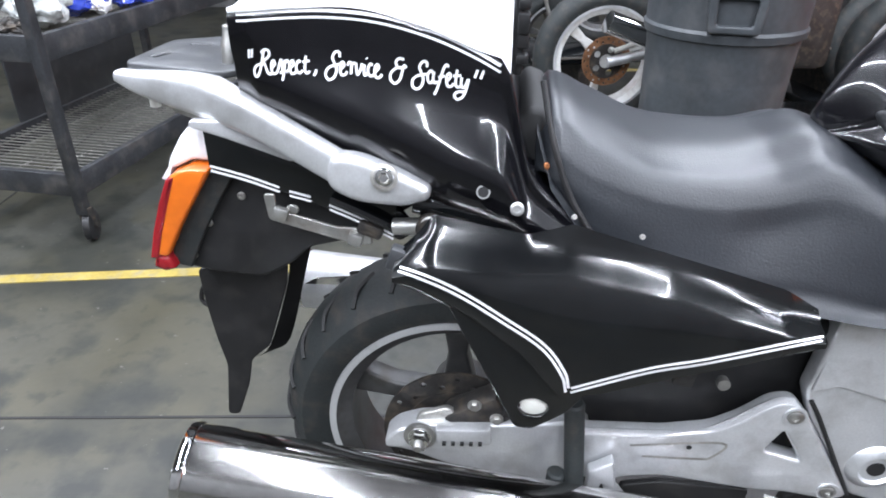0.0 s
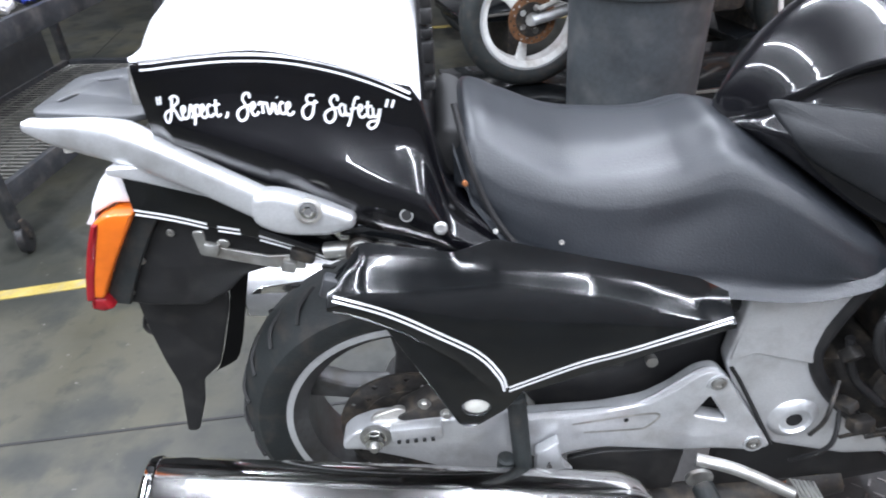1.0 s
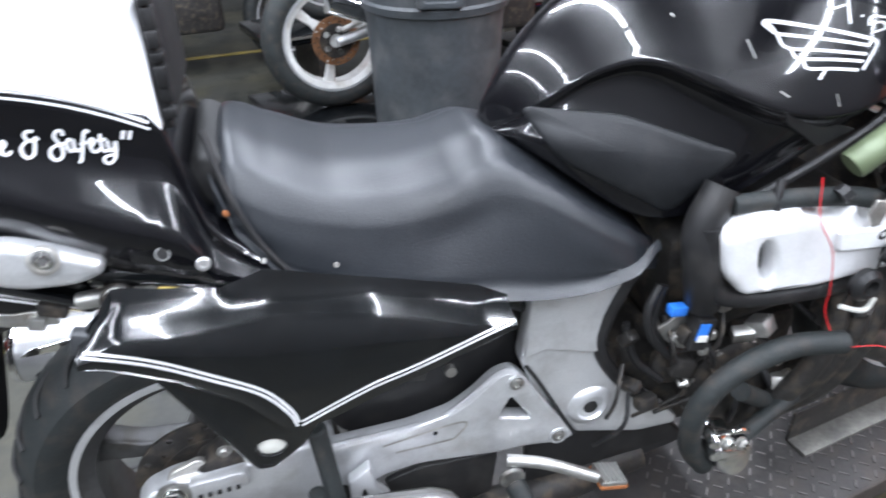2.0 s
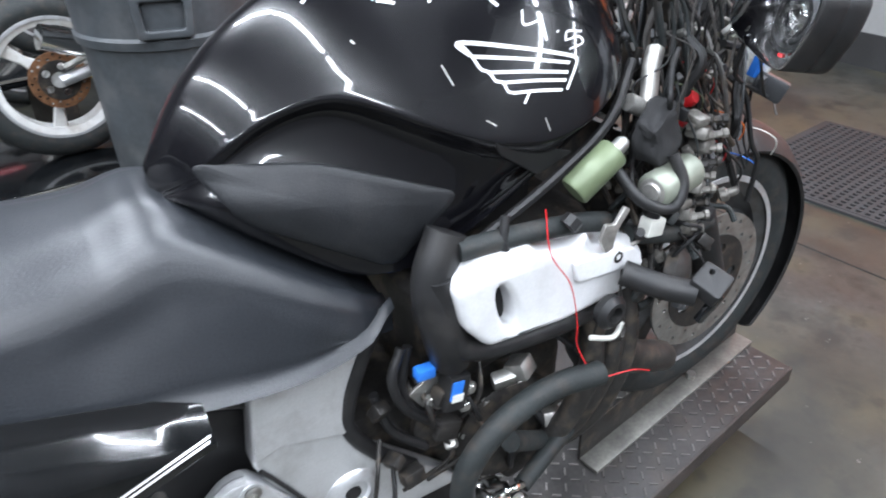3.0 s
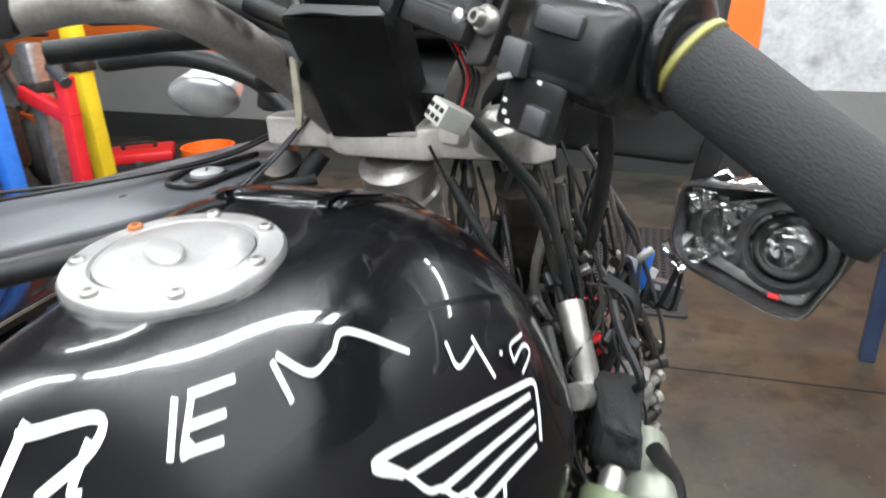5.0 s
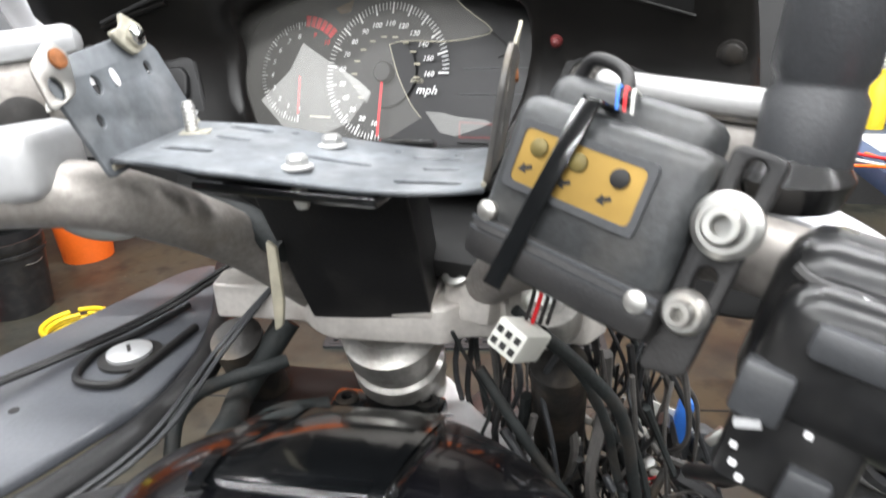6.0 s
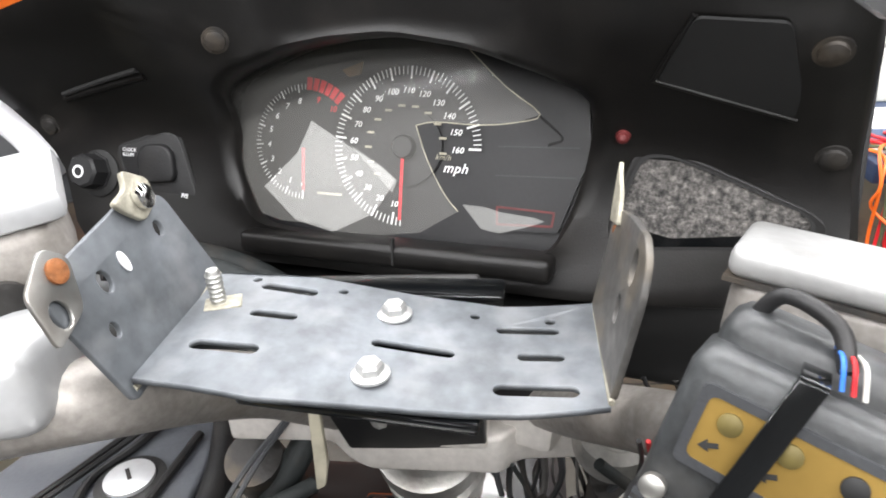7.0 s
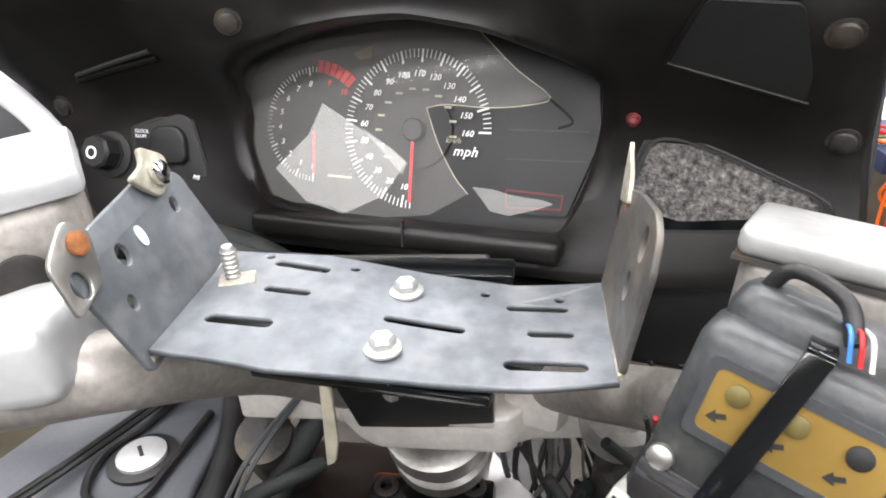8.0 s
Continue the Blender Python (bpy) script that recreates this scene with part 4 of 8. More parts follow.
def build_side_panel():
    p = new("side_panel")
    p.parent = bike
    p["label"] = "glossy black side panel with white pin stripes"
    bm = bmesh.new()
    cols = []
    for x in np.linspace(-0.035, 0.484, 60):
        zt, zr, zb = (float(np.interp(x, PX, r)) for r in (P_TOP, P_RIDGE, P_BOT))
        k = float(np.interp(x, [-0.035, 0.1, 0.3, 0.484], [0.0, 0.0, 0.004, 0.012]))
        prof = [(zt, -0.204 + k * 0.5), (zt - (zt - zr) * 0.25, -0.208 + k * 0.6), (zr + 0.006, -0.216 + k * 0.7), (zr, -0.224 + k * 0.8), (zr - (zr - zb) * 0.15, -0.241 + k * 0.9), (zr - (zr - zb) * 0.45, -0.252 + k), (zr - (zr - zb) * 0.8, -0.252 + k), (zb, -0.247 + k)]
        cols.append([bm.verts.new((x, y, z)) for z, y in prof])
    for a, b in zip(cols, cols[1:]):
        for k in range(len(a) - 1):
            bm.faces.new((a[k], a[k + 1], b[k + 1], b[k]))
    bmesh.ops.recalc_face_normals(bm, faces=bm.faces[:])
    bmesh.ops.solidify(bm, geom=bm.faces[:], thickness=0.004)
    shell = part("panel_shell", bm, BLACK_PANEL, p)
    o = [(0.020, 0.775), (0.060, 0.750), (0.110, 0.715), (0.150, 0.680), (0.178, 0.650), (0.195, 0.640), (0.215, 0.632), (0.188, 0.592), (0.145, 0.560), (0.122, 0.562)]
    part("lower_wing", flat_shape([rounded(o, 0.008), oval(0.145, 0.598, 0.020, 0.015, 20, -0.1)], 0.008, side_at(-0.238), 0.002), BLACK_PANEL, p)
    part("white_boss", lathe([(0.018, 0), (0.018, 0.004), (0.012, 0.006)], along((0.146, -0.232, 0.598), (0.146, -1, 0.598)), 20), WHITE_PLASTIC, p, "white plastic boss")
    # close to the camera's way, so the stripes fit its view
    src = (0.15, -0.9, 1.29)
    sb = [(-0.036, 0.808), (0.035, 0.778), (0.098, 0.738), (0.149, 0.701), (0.176, 0.662), (0.184, 0.636)]
    sc = [(0.190, 0.635), (0.281, 0.674), (0.35, 0.695), (0.472, 0.739)]
    for pts, off in ((sb, (0.003, 0.0065)), (sb, (0, 0)), (sc, (0, 0.001)), (sc, (0, 0.0078))):
        bm = ribbon([(x + off[0], z + off[1]) for x, z in pts], 0.0036, side_at(-0.25), 8)
        part("pin_stripe", drape(bm, shell, src), WHITE_STRIPE, p, "white pin stripe")
    for x, z, y in ((0.178, 0.855, -0.19), (0.262, 0.83, -0.185), (0.36, 0.795, -0.17)):
        bolt(p, (x, y, z), (0, -1, 0.5), 0.0035, 0.003, STEEL, "clip")
    hex_bolt(p, (0.474, -0.152, 0.745), (0, -1, 0.3), 0.009, 0.008, 0.012, STEEL, "panel_bolt")
    part("stripe_clip", box(0.03, 0.02, 0.03, pose(-0.03, -0.215, 0.80, 0, 20, 0), 0.004), GREY_PLASTIC, p)
    part("joint_boss", lathe([(0.02, 0), (0.02, 0.02), (0.015, 0.025)], along((0.003, -0.15, 0.815), (0.003, -1, 0.95)), 24), DARK_METAL, bike)
    hex_bolt(bike, (0.003, -0.172, 0.823), (0, -1, 0.25), 0.009, 0.006, 0.014, STEEL, "joint_bolt")
    part("joint_arm", tube([(-0.05, -0.13, 0.80), (0.0, -0.14, 0.81), (0.05, -0.15, 0.83)], 0.012, 10), STEEL, bike)
    part("frame_rail", tube([(-0.02, -0.14, 0.845), (0.1, -0.15, 0.825), (0.25, -0.15, 0.77), (0.45, -0.13, 0.71), (0.56, -0.12, 0.66)], 0.018, 12), BLACK_PANEL, bike, "black steel rear frame tube")
    # near-black block fills the space under the seat
    part("under_seat_block", box(0.36, 0.2, 0.12, pose(0.33, 0, 0.68, 0, 8, 0), 0.02), DARK, bike)
    # added dark filler, closes the see-through gap below the side panel
    part("panel_filler", flat_shape([rounded([(0.12, 0.66), (0.47, 0.735), (0.60, 0.71), (0.60, 0.52), (0.48, 0.46), (0.25, 0.46)], 0.02)], 0.01, side_at(-0.11), 0.003), BLACK_PLASTIC, bike)
    part("brake_line", tube([(0.40, -0.135, 0.60), (0.43, -0.14, 0.635), (0.47, -0.14, 0.665), (0.50, -0.135, 0.70)], 0.005, 8), DARK_METAL, bike)
    part("banjo", lathe([(0.009, 0), (0.009, 0.012)], along((0.415, -0.145, 0.585), (0.415, -1, 0.65)), 14), STEEL, bike)
    part("sensor_bracket", box(0.03, 0.012, 0.07, pose(0.37, -0.135, 0.60, 0, 10, 0), 0.004), DARK_METAL, bike)


build_side_panel()


def build_wheel(name, x, y, z, R, wide, rimr, parent, rim_mat, spokes, tread=True, label=""):
    w = new(name)
    w.parent = parent
    w.matrix_local = pose(x, y, z, 90, 0, 0)
    if label:
        w["label"] = label
    prof = [(rimr - 0.004, -wide * 0.78), (rimr + 0.022, -wide), (rimr + 0.05, -wide * 0.98), (R - 0.018, -wide * 0.72), (R - 0.004, -wide * 0.35), (R, 0), (R - 0.004, wide * 0.35), (R - 0.018, wide * 0.72), (rimr + 0.05, wide * 0.98), (rimr + 0.022, wide), (rimr - 0.004, wide * 0.78)]
    part("tyre", lathe(prof, seg=72, cap=False), RUBBER, w, "worn black road tyre")
    if tread:
        for k in range(26):
            a = 2 * math.pi * k / 26
            for s in (-1, 1):
                b2 = a + (0.12 if s > 0 else 0)
                pts = [((R - 0.004) * math.cos(b2), (R - 0.004) * math.sin(b2), s * wide * 0.18), ((R - 0.0065) * math.cos(b2 + 0.09), (R - 0.0065) * math.sin(b2 + 0.09), s * wide * 0.5), ((R - 0.021) * math.cos(b2 + 0.14), (R - 0.021) * math.sin(b2 + 0.14), s * wide * 0.78)]
                part("tread_groove", tube(pts, 0.0045, 5, 4), DARK, w)
    prof = [(rimr - 0.03, -wide * 0.6), (rimr - 0.012, -wide * 0.78), (rimr - 0.002, -wide * 0.86), (rimr + 0.004, -wide * 0.86), (rimr + 0.004, -wide * 0.76), (rimr - 0.018, -wide * 0.5), (rimr - 0.018, wide * 0.5), (rimr + 0.004, wide * 0.86), (rimr - 0.03, wide * 0.6), (rimr - 0.03, -wide * 0.6)]
    part("rim", lathe(prof, seg=72, cap=False), rim_mat, w, "cast alloy rim with a bright lip")
    for s in (-1, 1):
        part("rim_lip", lathe([(rimr - 0.007, s * wide * 0.87), (rimr + 0.004, s * wide * 0.885), (rimr + 0.006, s * wide * 0.84), (rimr - 0.004, s * wide * 0.82)], seg=72, cap=False), SILVER, w)
    for k in range(spokes):
        a = 2 * math.pi * k / spokes + 0.35
        c, s = math.cos(a), math.sin(a)
        o = [(0.045, -0.03), (0.12, -0.016), (rimr - 0.022, -0.026), (rimr - 0.022, 0.026), (0.12, 0.016), (0.045, 0.03)]
        part("spoke", flat_shape([[(px * c - py * s, px * s + py * c) for px, py in o]], wide * 0.5, None, 0.006), rim_mat, w)
    part("hub", lathe([(0.03, -wide * 0.9), (0.05, -wide * 0.75), (0.058, -wide * 0.3), (0.058, wide * 0.3), (0.05, wide * 0.75), (0.03, wide * 0.9)], seg=32), rim_mat, w)
    return w


GREY_ALLOY = mat("grey_alloy", (0.09, 0.09, 0.09), 0.4, metal=0.6, vary=0.2, scale=14, bump=0.15, dirt=(0.06, 0.05, 0.04), dirt_amount=0.6)


def disc(parent, r, y, mat_disc=None, name="brake_disc", holes=24):
    outl = [oval(0, 0, r, r, 48), oval(0, 0, r * 0.68, r * 0.68, 40)]
    for k in range(holes):
        a = 2 * math.pi * k / holes
        rr = r * (0.78 if k % 2 else 0.9)
        outl.append(oval(rr * math.cos(a), rr * math.sin(a), 0.005, 0.005, 8))
    d = part(name, flat_shape(outl, 0.005, Matrix.Translation((0, 0, y))), mat_disc or STEEL, parent, "drilled steel brake disc")
    part("disc_carrier", flat_shape([oval(0, 0, r * 0.7, r * 0.7, 36), oval(0, 0, 0.03, 0.03, 20)] + [oval(r * 0.48 * math.cos(a), r * 0.48 * math.sin(a), 0.014, 0.014, 12) for a in np.linspace(0, 2 * math.pi, 6)[:5]], 0.006, Matrix.Translation((0, 0, y + 0.002))), DARK_METAL, parent)
    return d


rw = build_wheel("rear_wheel", 0.035, 0.0, 0.385, 0.307, 0.085, 0.216, bike, GREY_ALLOY, 5, label="rear wheel with dark cast spokes")
disc(rw, 0.125, 0.075, DARK_METAL)
part("caliper", box(0.10, 0.06, 0.05, pose(0.035, 0.075, 0.105, 0, 0, 30), 0.012), DARK_METAL, rw, "grimy rear brake caliper")
part("caliper_bracket", flat_shape([rounded([(-0.05, 0.0), (-0.03, 0.075), (0.02, 0.095), (0.05, 0.06), (0.06, 0.0), (0.02, -0.03)], 0.012), oval(0.0, 0.05, 0.009, 0.009, 14)[::-1]], 0.012, pose(-0.03, 0.0, 0.118), 0.003), CAST, rw, "grimy cast caliper bracket")
part("caliper_line", tube([(0.07, 0.09, 0.125), (0.10, 0.12, 0.12), (0.13, 0.10, 0.11), (0.16, 0.06, 0.10)], 0.005, 8), BLACK_PLASTIC, rw)
for px, py in ((0.01, 0.055), (0.065, 0.085), (0.03, 0.11)):
    hex_bolt(rw, (px, py, 0.131), (0, 0, 1), 0.008, 0.006, 0.011, STEEL, "caliper_bolt")


def build_mufflers():
    for side, a, b in ((-0.30, (-0.325, -0.300, 0.505), (0.40, -0.262, 0.372)), (0.24, (-0.315, 0.245, 0.474), (0.35, 0.22, 0.432))):
        m = new("muffler")
        m.parent = bike
        m["label"] = "polished chrome muffler" if side < 0 else "dull silver muffler with a polished shield"
        d = (Vector(b) - Vector(a)).length
        part("can", lathe([(0.048, 0.0), (0.056, 0.002), (0.060, 0.010), (0.0605, 0.02), (0.0605, d - 0.05), (0.055, d - 0.02), (0.04, d)], along(a, b), 56, cap=False), MUFFLER_CHROME if side < 0 else SILVER, m)
        part("end_cap", lathe([(0.0485, -0.001), (0.046, 0.006), (0.03, 0.012), (0.02, 0.012), (0.02, 0.05), (0.001, 0.05)], along(a, b), 40, cap=False), DARK_METAL, m)
        part("end_ring", lathe([(0.0565, 0.0), (0.0615, 0.003), (0.0622, 0.014), (0.0608, 0.016)], along(a, b), 56, cap=False), CHROME, m)
    part("heat_shield", flat_shape([rounded([(-0.27, 0.51), (-0.13, 0.525), (-0.06, 0.54), (-0.19, 0.495), (-0.30, 0.49)], 0.008)], 0.004, side_at(0.19), 0.001), CHROME, bike, "polished heat shield")


build_mufflers()


def build_swingarm():
    s = new("swingarm")
    s.parent = bike
    s["label"] = "satin aluminium swingarm"
    o = [(-0.078, 0.415), (-0.060, 0.436), (-0.02, 0.452), (0.099, 0.462), (0.175, 0.472), (0.23, 0.482), (0.23, 0.40), (0.19, 0.335), (0.165, 0.318), (0.10, 0.336), (0.03, 0.368), (-0.043, 0.396), (-0.078, 0.398)]
    part("axle_arm", flat_shape([rounded(o, 0.012)], 0.045, side_at(-0.115), 0.006), SILVER, s, "polished cast arm end")
    part("adjuster", box(0.085, 0.02, 0.03, pose(0.05, -0.145, 0.448, 0, -4, 0), 0.004), SILVER, s, "notched chain adjuster plate")
    for k in range(5):
        part("notch", box(0.006, 0.006, 0.006, pose(0.02 + 0.014 * k, -0.156, 0.436 + 0.001 * k)), DARK, s)
    c = Vector((-0.02, -0.138, 0.432))
    part("axle_washer", lathe([(0.026, 0), (0.026, 0.004), (0.02, 0.006)], along(c, c + Vector((0, -1, 0))), 32), STEEL, s)
    hex_bolt(s, c + Vector((0, -0.006, 0)), (0, -1, 0), 0.016, 0.014, 0.019, CHROME, "axle_nut")
    part("axle_end", lathe([(0.009, 0), (0.009, 0.028), (0.006, 0.032)], along(c, c + Vector((0, -1, 0))), 16), STEEL, s)
    o = [(0.215, 0.487), (0.345, 0.492), (0.413, 0.506), (0.45, 0.53), (0.486, 0.565), (0.516, 0.570), (0.545, 0.535), (0.634, 0.392), (0.606, 0.382), (0.54, 0.392), (0.486, 0.392), (0.357, 0.408), (0.30, 0.40), (0.262, 0.38), (0.225, 0.40)]
    tri = rounded([(0.512, 0.515), (0.492, 0.474), (0.548, 0.458)], 0.006)
    part("hanger_plate", flat_shape([rounded(o, 0.014), tri[::-1]], 0.03, side_at(-0.150), 0.006), SILVER, s, "satin silver footrest hanger")
    # near-black sheet, the shade seen through the triangular hole
    part("hanger_hole_shade", flat_shape([[(0.48, 0.53), (0.57, 0.53), (0.57, 0.44), (0.48, 0.44)]], 0.004, side_at(-0.13)), DARK, s)
    rec = [(0.30, 0.468), (0.43, 0.485), (0.42, 0.455), (0.40, 0.45), (0.32, 0.448)]
    part("recess_rim", ribbon(rec, 0.004, side_at(-0.1656), 6), CAST, s)
    part("top_rim", tube([(0.22, -0.158, 0.484), (0.345, -0.158, 0.489), (0.413, -0.158, 0.503), (0.487, -0.158, 0.562), (0.515, -0.158, 0.566)], 0.006, 8, 6), SILVER, s)
    bolt(s, (0.385, -0.166, 0.473), (0, -1, 0), 0.004, 0.001, DARK, "hole", socket=False)
    for x, z in ((0.519, 0.544), (0.601, 0.402)):
        part("bolt_seat", lathe([(0.017, 0), (0.017, 0.003), (0.013, 0.003), (0.012, 0.001)], along((x, -0.164, z), (x, -1, z)), 28, cap=False), SILVER, s)
        bolt(s, (x, -0.165, z), (0, -1, 0), 0.011, 0.005, STEEL, "hanger_bolt")
    for x0, z0, x1, z1 in ((0.205, 0.575, 0.225, 0.34), (0.192, 0.44, 0.185, 0.30)):
        part("footrest_tube", rod((x0, -0.20, z0), (x1, -0.205, z1), 0.0145, seg=18, bevel=0.003), RUBBER, s, "black rubber-sleeved tube")
    fork = flat_shape([rounded([(0.24, 0.43), (0.275, 0.455), (0.285, 0.40), (0.305, 0.372), (0.295, 0.355), (0.27, 0.385), (0.262, 0.41), (0.25, 0.36), (0.24, 0.365)], 0.004)], 0.02, side_at(-0.18), 0.003)
    part("peg_fork", fork, SILVER, s)
    bolt(s, (0.296, -0.192, 0.366), (0, -1, 0), 0.009, 0.006, CHROME, "peg_pin")
    # the frame plate
    o = [(0.545, 0.738), (0.62, 0.732), (0.690, 0.732), (0.716, 0.752), (0.728, 0.756), (0.722, 0.735), (0.69, 0.68), (0.668, 0.63), (0.662, 0.58), (0.69, 0.52), (0.84, 0.372), (0.835, 0.356), (0.76, 0.357), (0.636, 0.392), (0.545, 0.535), (0.527, 0.58)]
    part("frame_plate", flat_shape([rounded(o, 0.010)], 0.035, side_at(-0.142), 0.007), SILVER, bike, "satin silver frame plate at the pivot")
    o = [(0.54, 0.592), (0.565, 0.60), (0.655, 0.575), (0.668, 0.63), (0.688, 0.72), (0.62, 0.726), (0.552, 0.732), (0.53, 0.588)]
    part("frame_shoulder", flat_shape([rounded(o, 0.006)], 0.006, Matrix.Translation((0, -0.161, 0.59)) @ pose(0, 0, 0, -5) @ Matrix.Translation((0, 0, -0.59)) @ SIDE, 0.002), SILVER, bike)
    part("frame_gap", tube([(0.535, -0.161, 0.572), (0.56, -0.161, 0.53), (0.632, -0.161, 0.395)], 0.0035, 6), DARK, bike)
    c = Vector((0.656, -0.158, 0.453))
    part("pivot_boss", lathe([(0.042, 0), (0.040, 0.004), (0.030, 0.010), (0.026, 0.011), (0.023, 0.006), (0.013, 0.006), (0.012, 0.0), (0.0005, 0.0)], along(c, c + Vector((0, -1, 0))), 36, cap=False), SILVER, bike, "round pivot boss")
    part("pivot_hole", lathe([(0.0125, 0), (0.0125, 0.0075)], along(c, c + Vector((0, -1, 0))), 16), DARK, bike)
    part("frame_edge", tube([(0.725, -0.155, 0.752), (0.69, -0.155, 0.69), (0.664, -0.155, 0.62), (0.662, -0.155, 0.57), (0.70, -0.155, 0.505), (0.76, -0.155, 0.44)], 0.012, 10), BLACK_PLASTIC, bike, "black rubber edging")
    # brake pedal
    p = new("brake_pedal")
    p.parent = bike
    part("pedal_arm", tube([(0.50, -0.19, 0.40), (0.56, -0.21, 0.395), (0.645, -0.235, 0.362)], 0.010, 10, flat=0.6), STEEL, p)
    part("pedal_pad", box(0.05, 0.045, 0.016, pose(0.672, -0.225, 0.345, 0, 14, 0), 0.004), STEEL, p, "worn pedal tread with a rusty edge")
    part("pad_edge", box(0.054, 0.049, 0.010, pose(0.672, -0.225, 0.341, 0, 14, 0), 0.004), RUST, p, "rusty pad edge")
    for k in range(6):
        part("pedal_tooth", box(0.004, 0.04, 0.006, pose(0.652 + 0.008 * k, -0.225, 0.358 - 0.002 * k, 0, 14, 0)), STEEL, p)
    # low black parts
    part("peg_rubber", tube([(0.505, -0.22, 0.37), (0.515, -0.29, 0.36)], 0.018, 12), RUBBER, bike, "rubber footrest")
    part("peg_spring", lathe([(0.022, 0), (0.022, 0.006), (0.018, 0.008)], along((0.505, -0.20, 0.37), (0.505, -0.3, 0.36)), 20), STEEL, bike)
    part("heel_guard", flat_shape([rounded([(0.30, 0.36), (0.36, 0.375), (0.50, 0.372), (0.49, 0.27), (0.33, 0.25)], 0.01)], 0.012, side_at(-0.14), 0.003), BLACK_PLASTIC, bike)
    part("lower_cowl", flat_shape([rounded([(0.56, 0.345), (0.64, 0.385), (0.82, 0.355), (0.90, 0.27), (0.70, 0.22), (0.56, 0.24)], 0.02)], 0.02, side_at(-0.12), 0.005), BLACK_PLASTIC, bike)
    part("collector", tube([(0.30, -0.17, 0.27), (0.45, -0.15, 0.23), (0.62, -0.13, 0.22), (0.8, -0.11, 0.24)], 0.035, 16), DARK_METAL, bike, "heat-stained exhaust pipe")
    part("seat_stop", box(0.007, 0.007, 0.009, pose(0.143, -0.15, 0.903, 0, -20, 0), 0.003), RUST, bike)
    part("seat_edge", tube([(0.133, -0.125, 1.0), (0.150, -0.152, 0.93), (0.182, -0.166, 0.855), (0.235, -0.178, 0.799), (0.35, -0.188, 0.764), (0.56, -0.190, 0.726), (0.67, -0.186, 0.728)], 0.004, 8, 6), BLACK_PLASTIC, bike)
    # near-black block stands in for the dark gap between tail and seat
    part("gap_block", flat_shape([rounded([(0.095, 0.93), (0.120, 0.965), (0.146, 0.955), (0.163, 0.90), (0.235, 0.80), (0.16, 0.79), (0.1, 0.84)], 0.01)], 0.21, side_at(0.0), 0.01), DARK, bike)


build_swingarm()

def build_engine():
    e = new("engine")
    e.parent = bike
    e["label"] = "bare grimy engine with hoses and brackets"
    part("crankcase", box(0.42, 0.30, 0.24, pose(0.88, 0.03, 0.42), 0.03), DARK_METAL, e)
    part("cylinder_block", box(0.34, 0.32, 0.22, pose(0.95, 0.02, 0.66, 0, -8, 0), 0.03), DARK_METAL, e)
    part("airbox", box(0.34, 0.26, 0.2, pose(0.86, 0.05, 0.86), 0.03), BLACK_PLASTIC, e)
    # cylinder head cover with an oval slot
    o = [(0.776, 0.812), (0.792, 0.748), (0.826, 0.708), (0.95, 0.700), (1.04, 0.708), (1.10, 0.712), (1.092, 0.765), (1.066, 0.800), (0.99, 0.808), (0.975, 0.838), (0.955, 0.812), (0.895, 0.830), (0.885, 0.842), (0.82, 0.838)]
    part("head_cover", flat_shape([rounded(o, 0.012), oval(0.853, 0.760, 0.0125, 0.040, 20, 0.33)[::-1]], 0.05, side_at(-0.226), 0.010), COVER_METAL, e, "bright silver cylinder head cover with an oval slot")
    # near-black sheet, the shade seen through the oval slot
    part("slot_shade", flat_shape([[(0.80, 0.80), (0.9, 0.82), (0.9, 0.72), (0.82, 0.72)]], 0.006, side_at(-0.215)), DARK, e)
    part("cover_gasket", tube([(0.772, -0.215, 0.815), (0.785, -0.22, 0.735), (0.822, -0.225, 0.692), (0.95, -0.23, 0.680), (1.06, -0.235, 0.690)], 0.016, 12), BLACK_PLASTIC, e, "black rubber tube under the head cover")
    part("cover_step", flat_shape([rounded([(0.95, 0.80), (1.06, 0.79), (1.085, 0.755), (0.96, 0.765)], 0.008)], 0.01, side_at(-0.254), 0.003), COVER_METAL, e)
    bolt(e, (1.03, -0.256, 0.783), (0, -1, 0.1), 0.009, 0.004, DARK_METAL, "cover_bolt")
    part("boot", tube([(0.80, -0.19, 0.86), (0.772, -0.20, 0.80), (0.78, -0.21, 0.73), (0.80, -0.20, 0.67)], 0.028, 12), BLACK_PLASTIC, e, "black rubber heat boot")
    part("ring_boss", lathe([(0.024, 0), (0.026, 0.012), (0.018, 0.02), (0.012, 0.02), (0.011, 0.008), (0.0005, 0.008)], along((1.008, -0.27, 0.712), (1.008, -1, 0.75)), 24, cap=False), BLACK_PLASTIC, e)
    # relay with its blue plug on a steel bracket
    part("relay_bracket", flat_shape([rounded([(0.74, 0.62), (0.775, 0.64), (0.84, 0.612), (0.85, 0.575), (0.80, 0.56), (0.76, 0.59)], 0.006)], 0.005, side_at(-0.185), 0.001), STEEL, e)
    part("relay", box(0.034, 0.03, 0.06, pose(0.800, -0.205, 0.618, 0, 10, 0), 0.004), BLACK_PLASTIC, e, "black relay with a blue and white sticker")
    part("relay_sticker", box(0.018, 0.002, 0.03, pose(0.797, -0.221, 0.627, 0, 10, 0)), BLUE, e)
    part("relay_sticker", box(0.018, 0.002, 0.012, pose(0.797, -0.2222, 0.615, 0, 10, 0)), WHITE_PLASTIC, e)
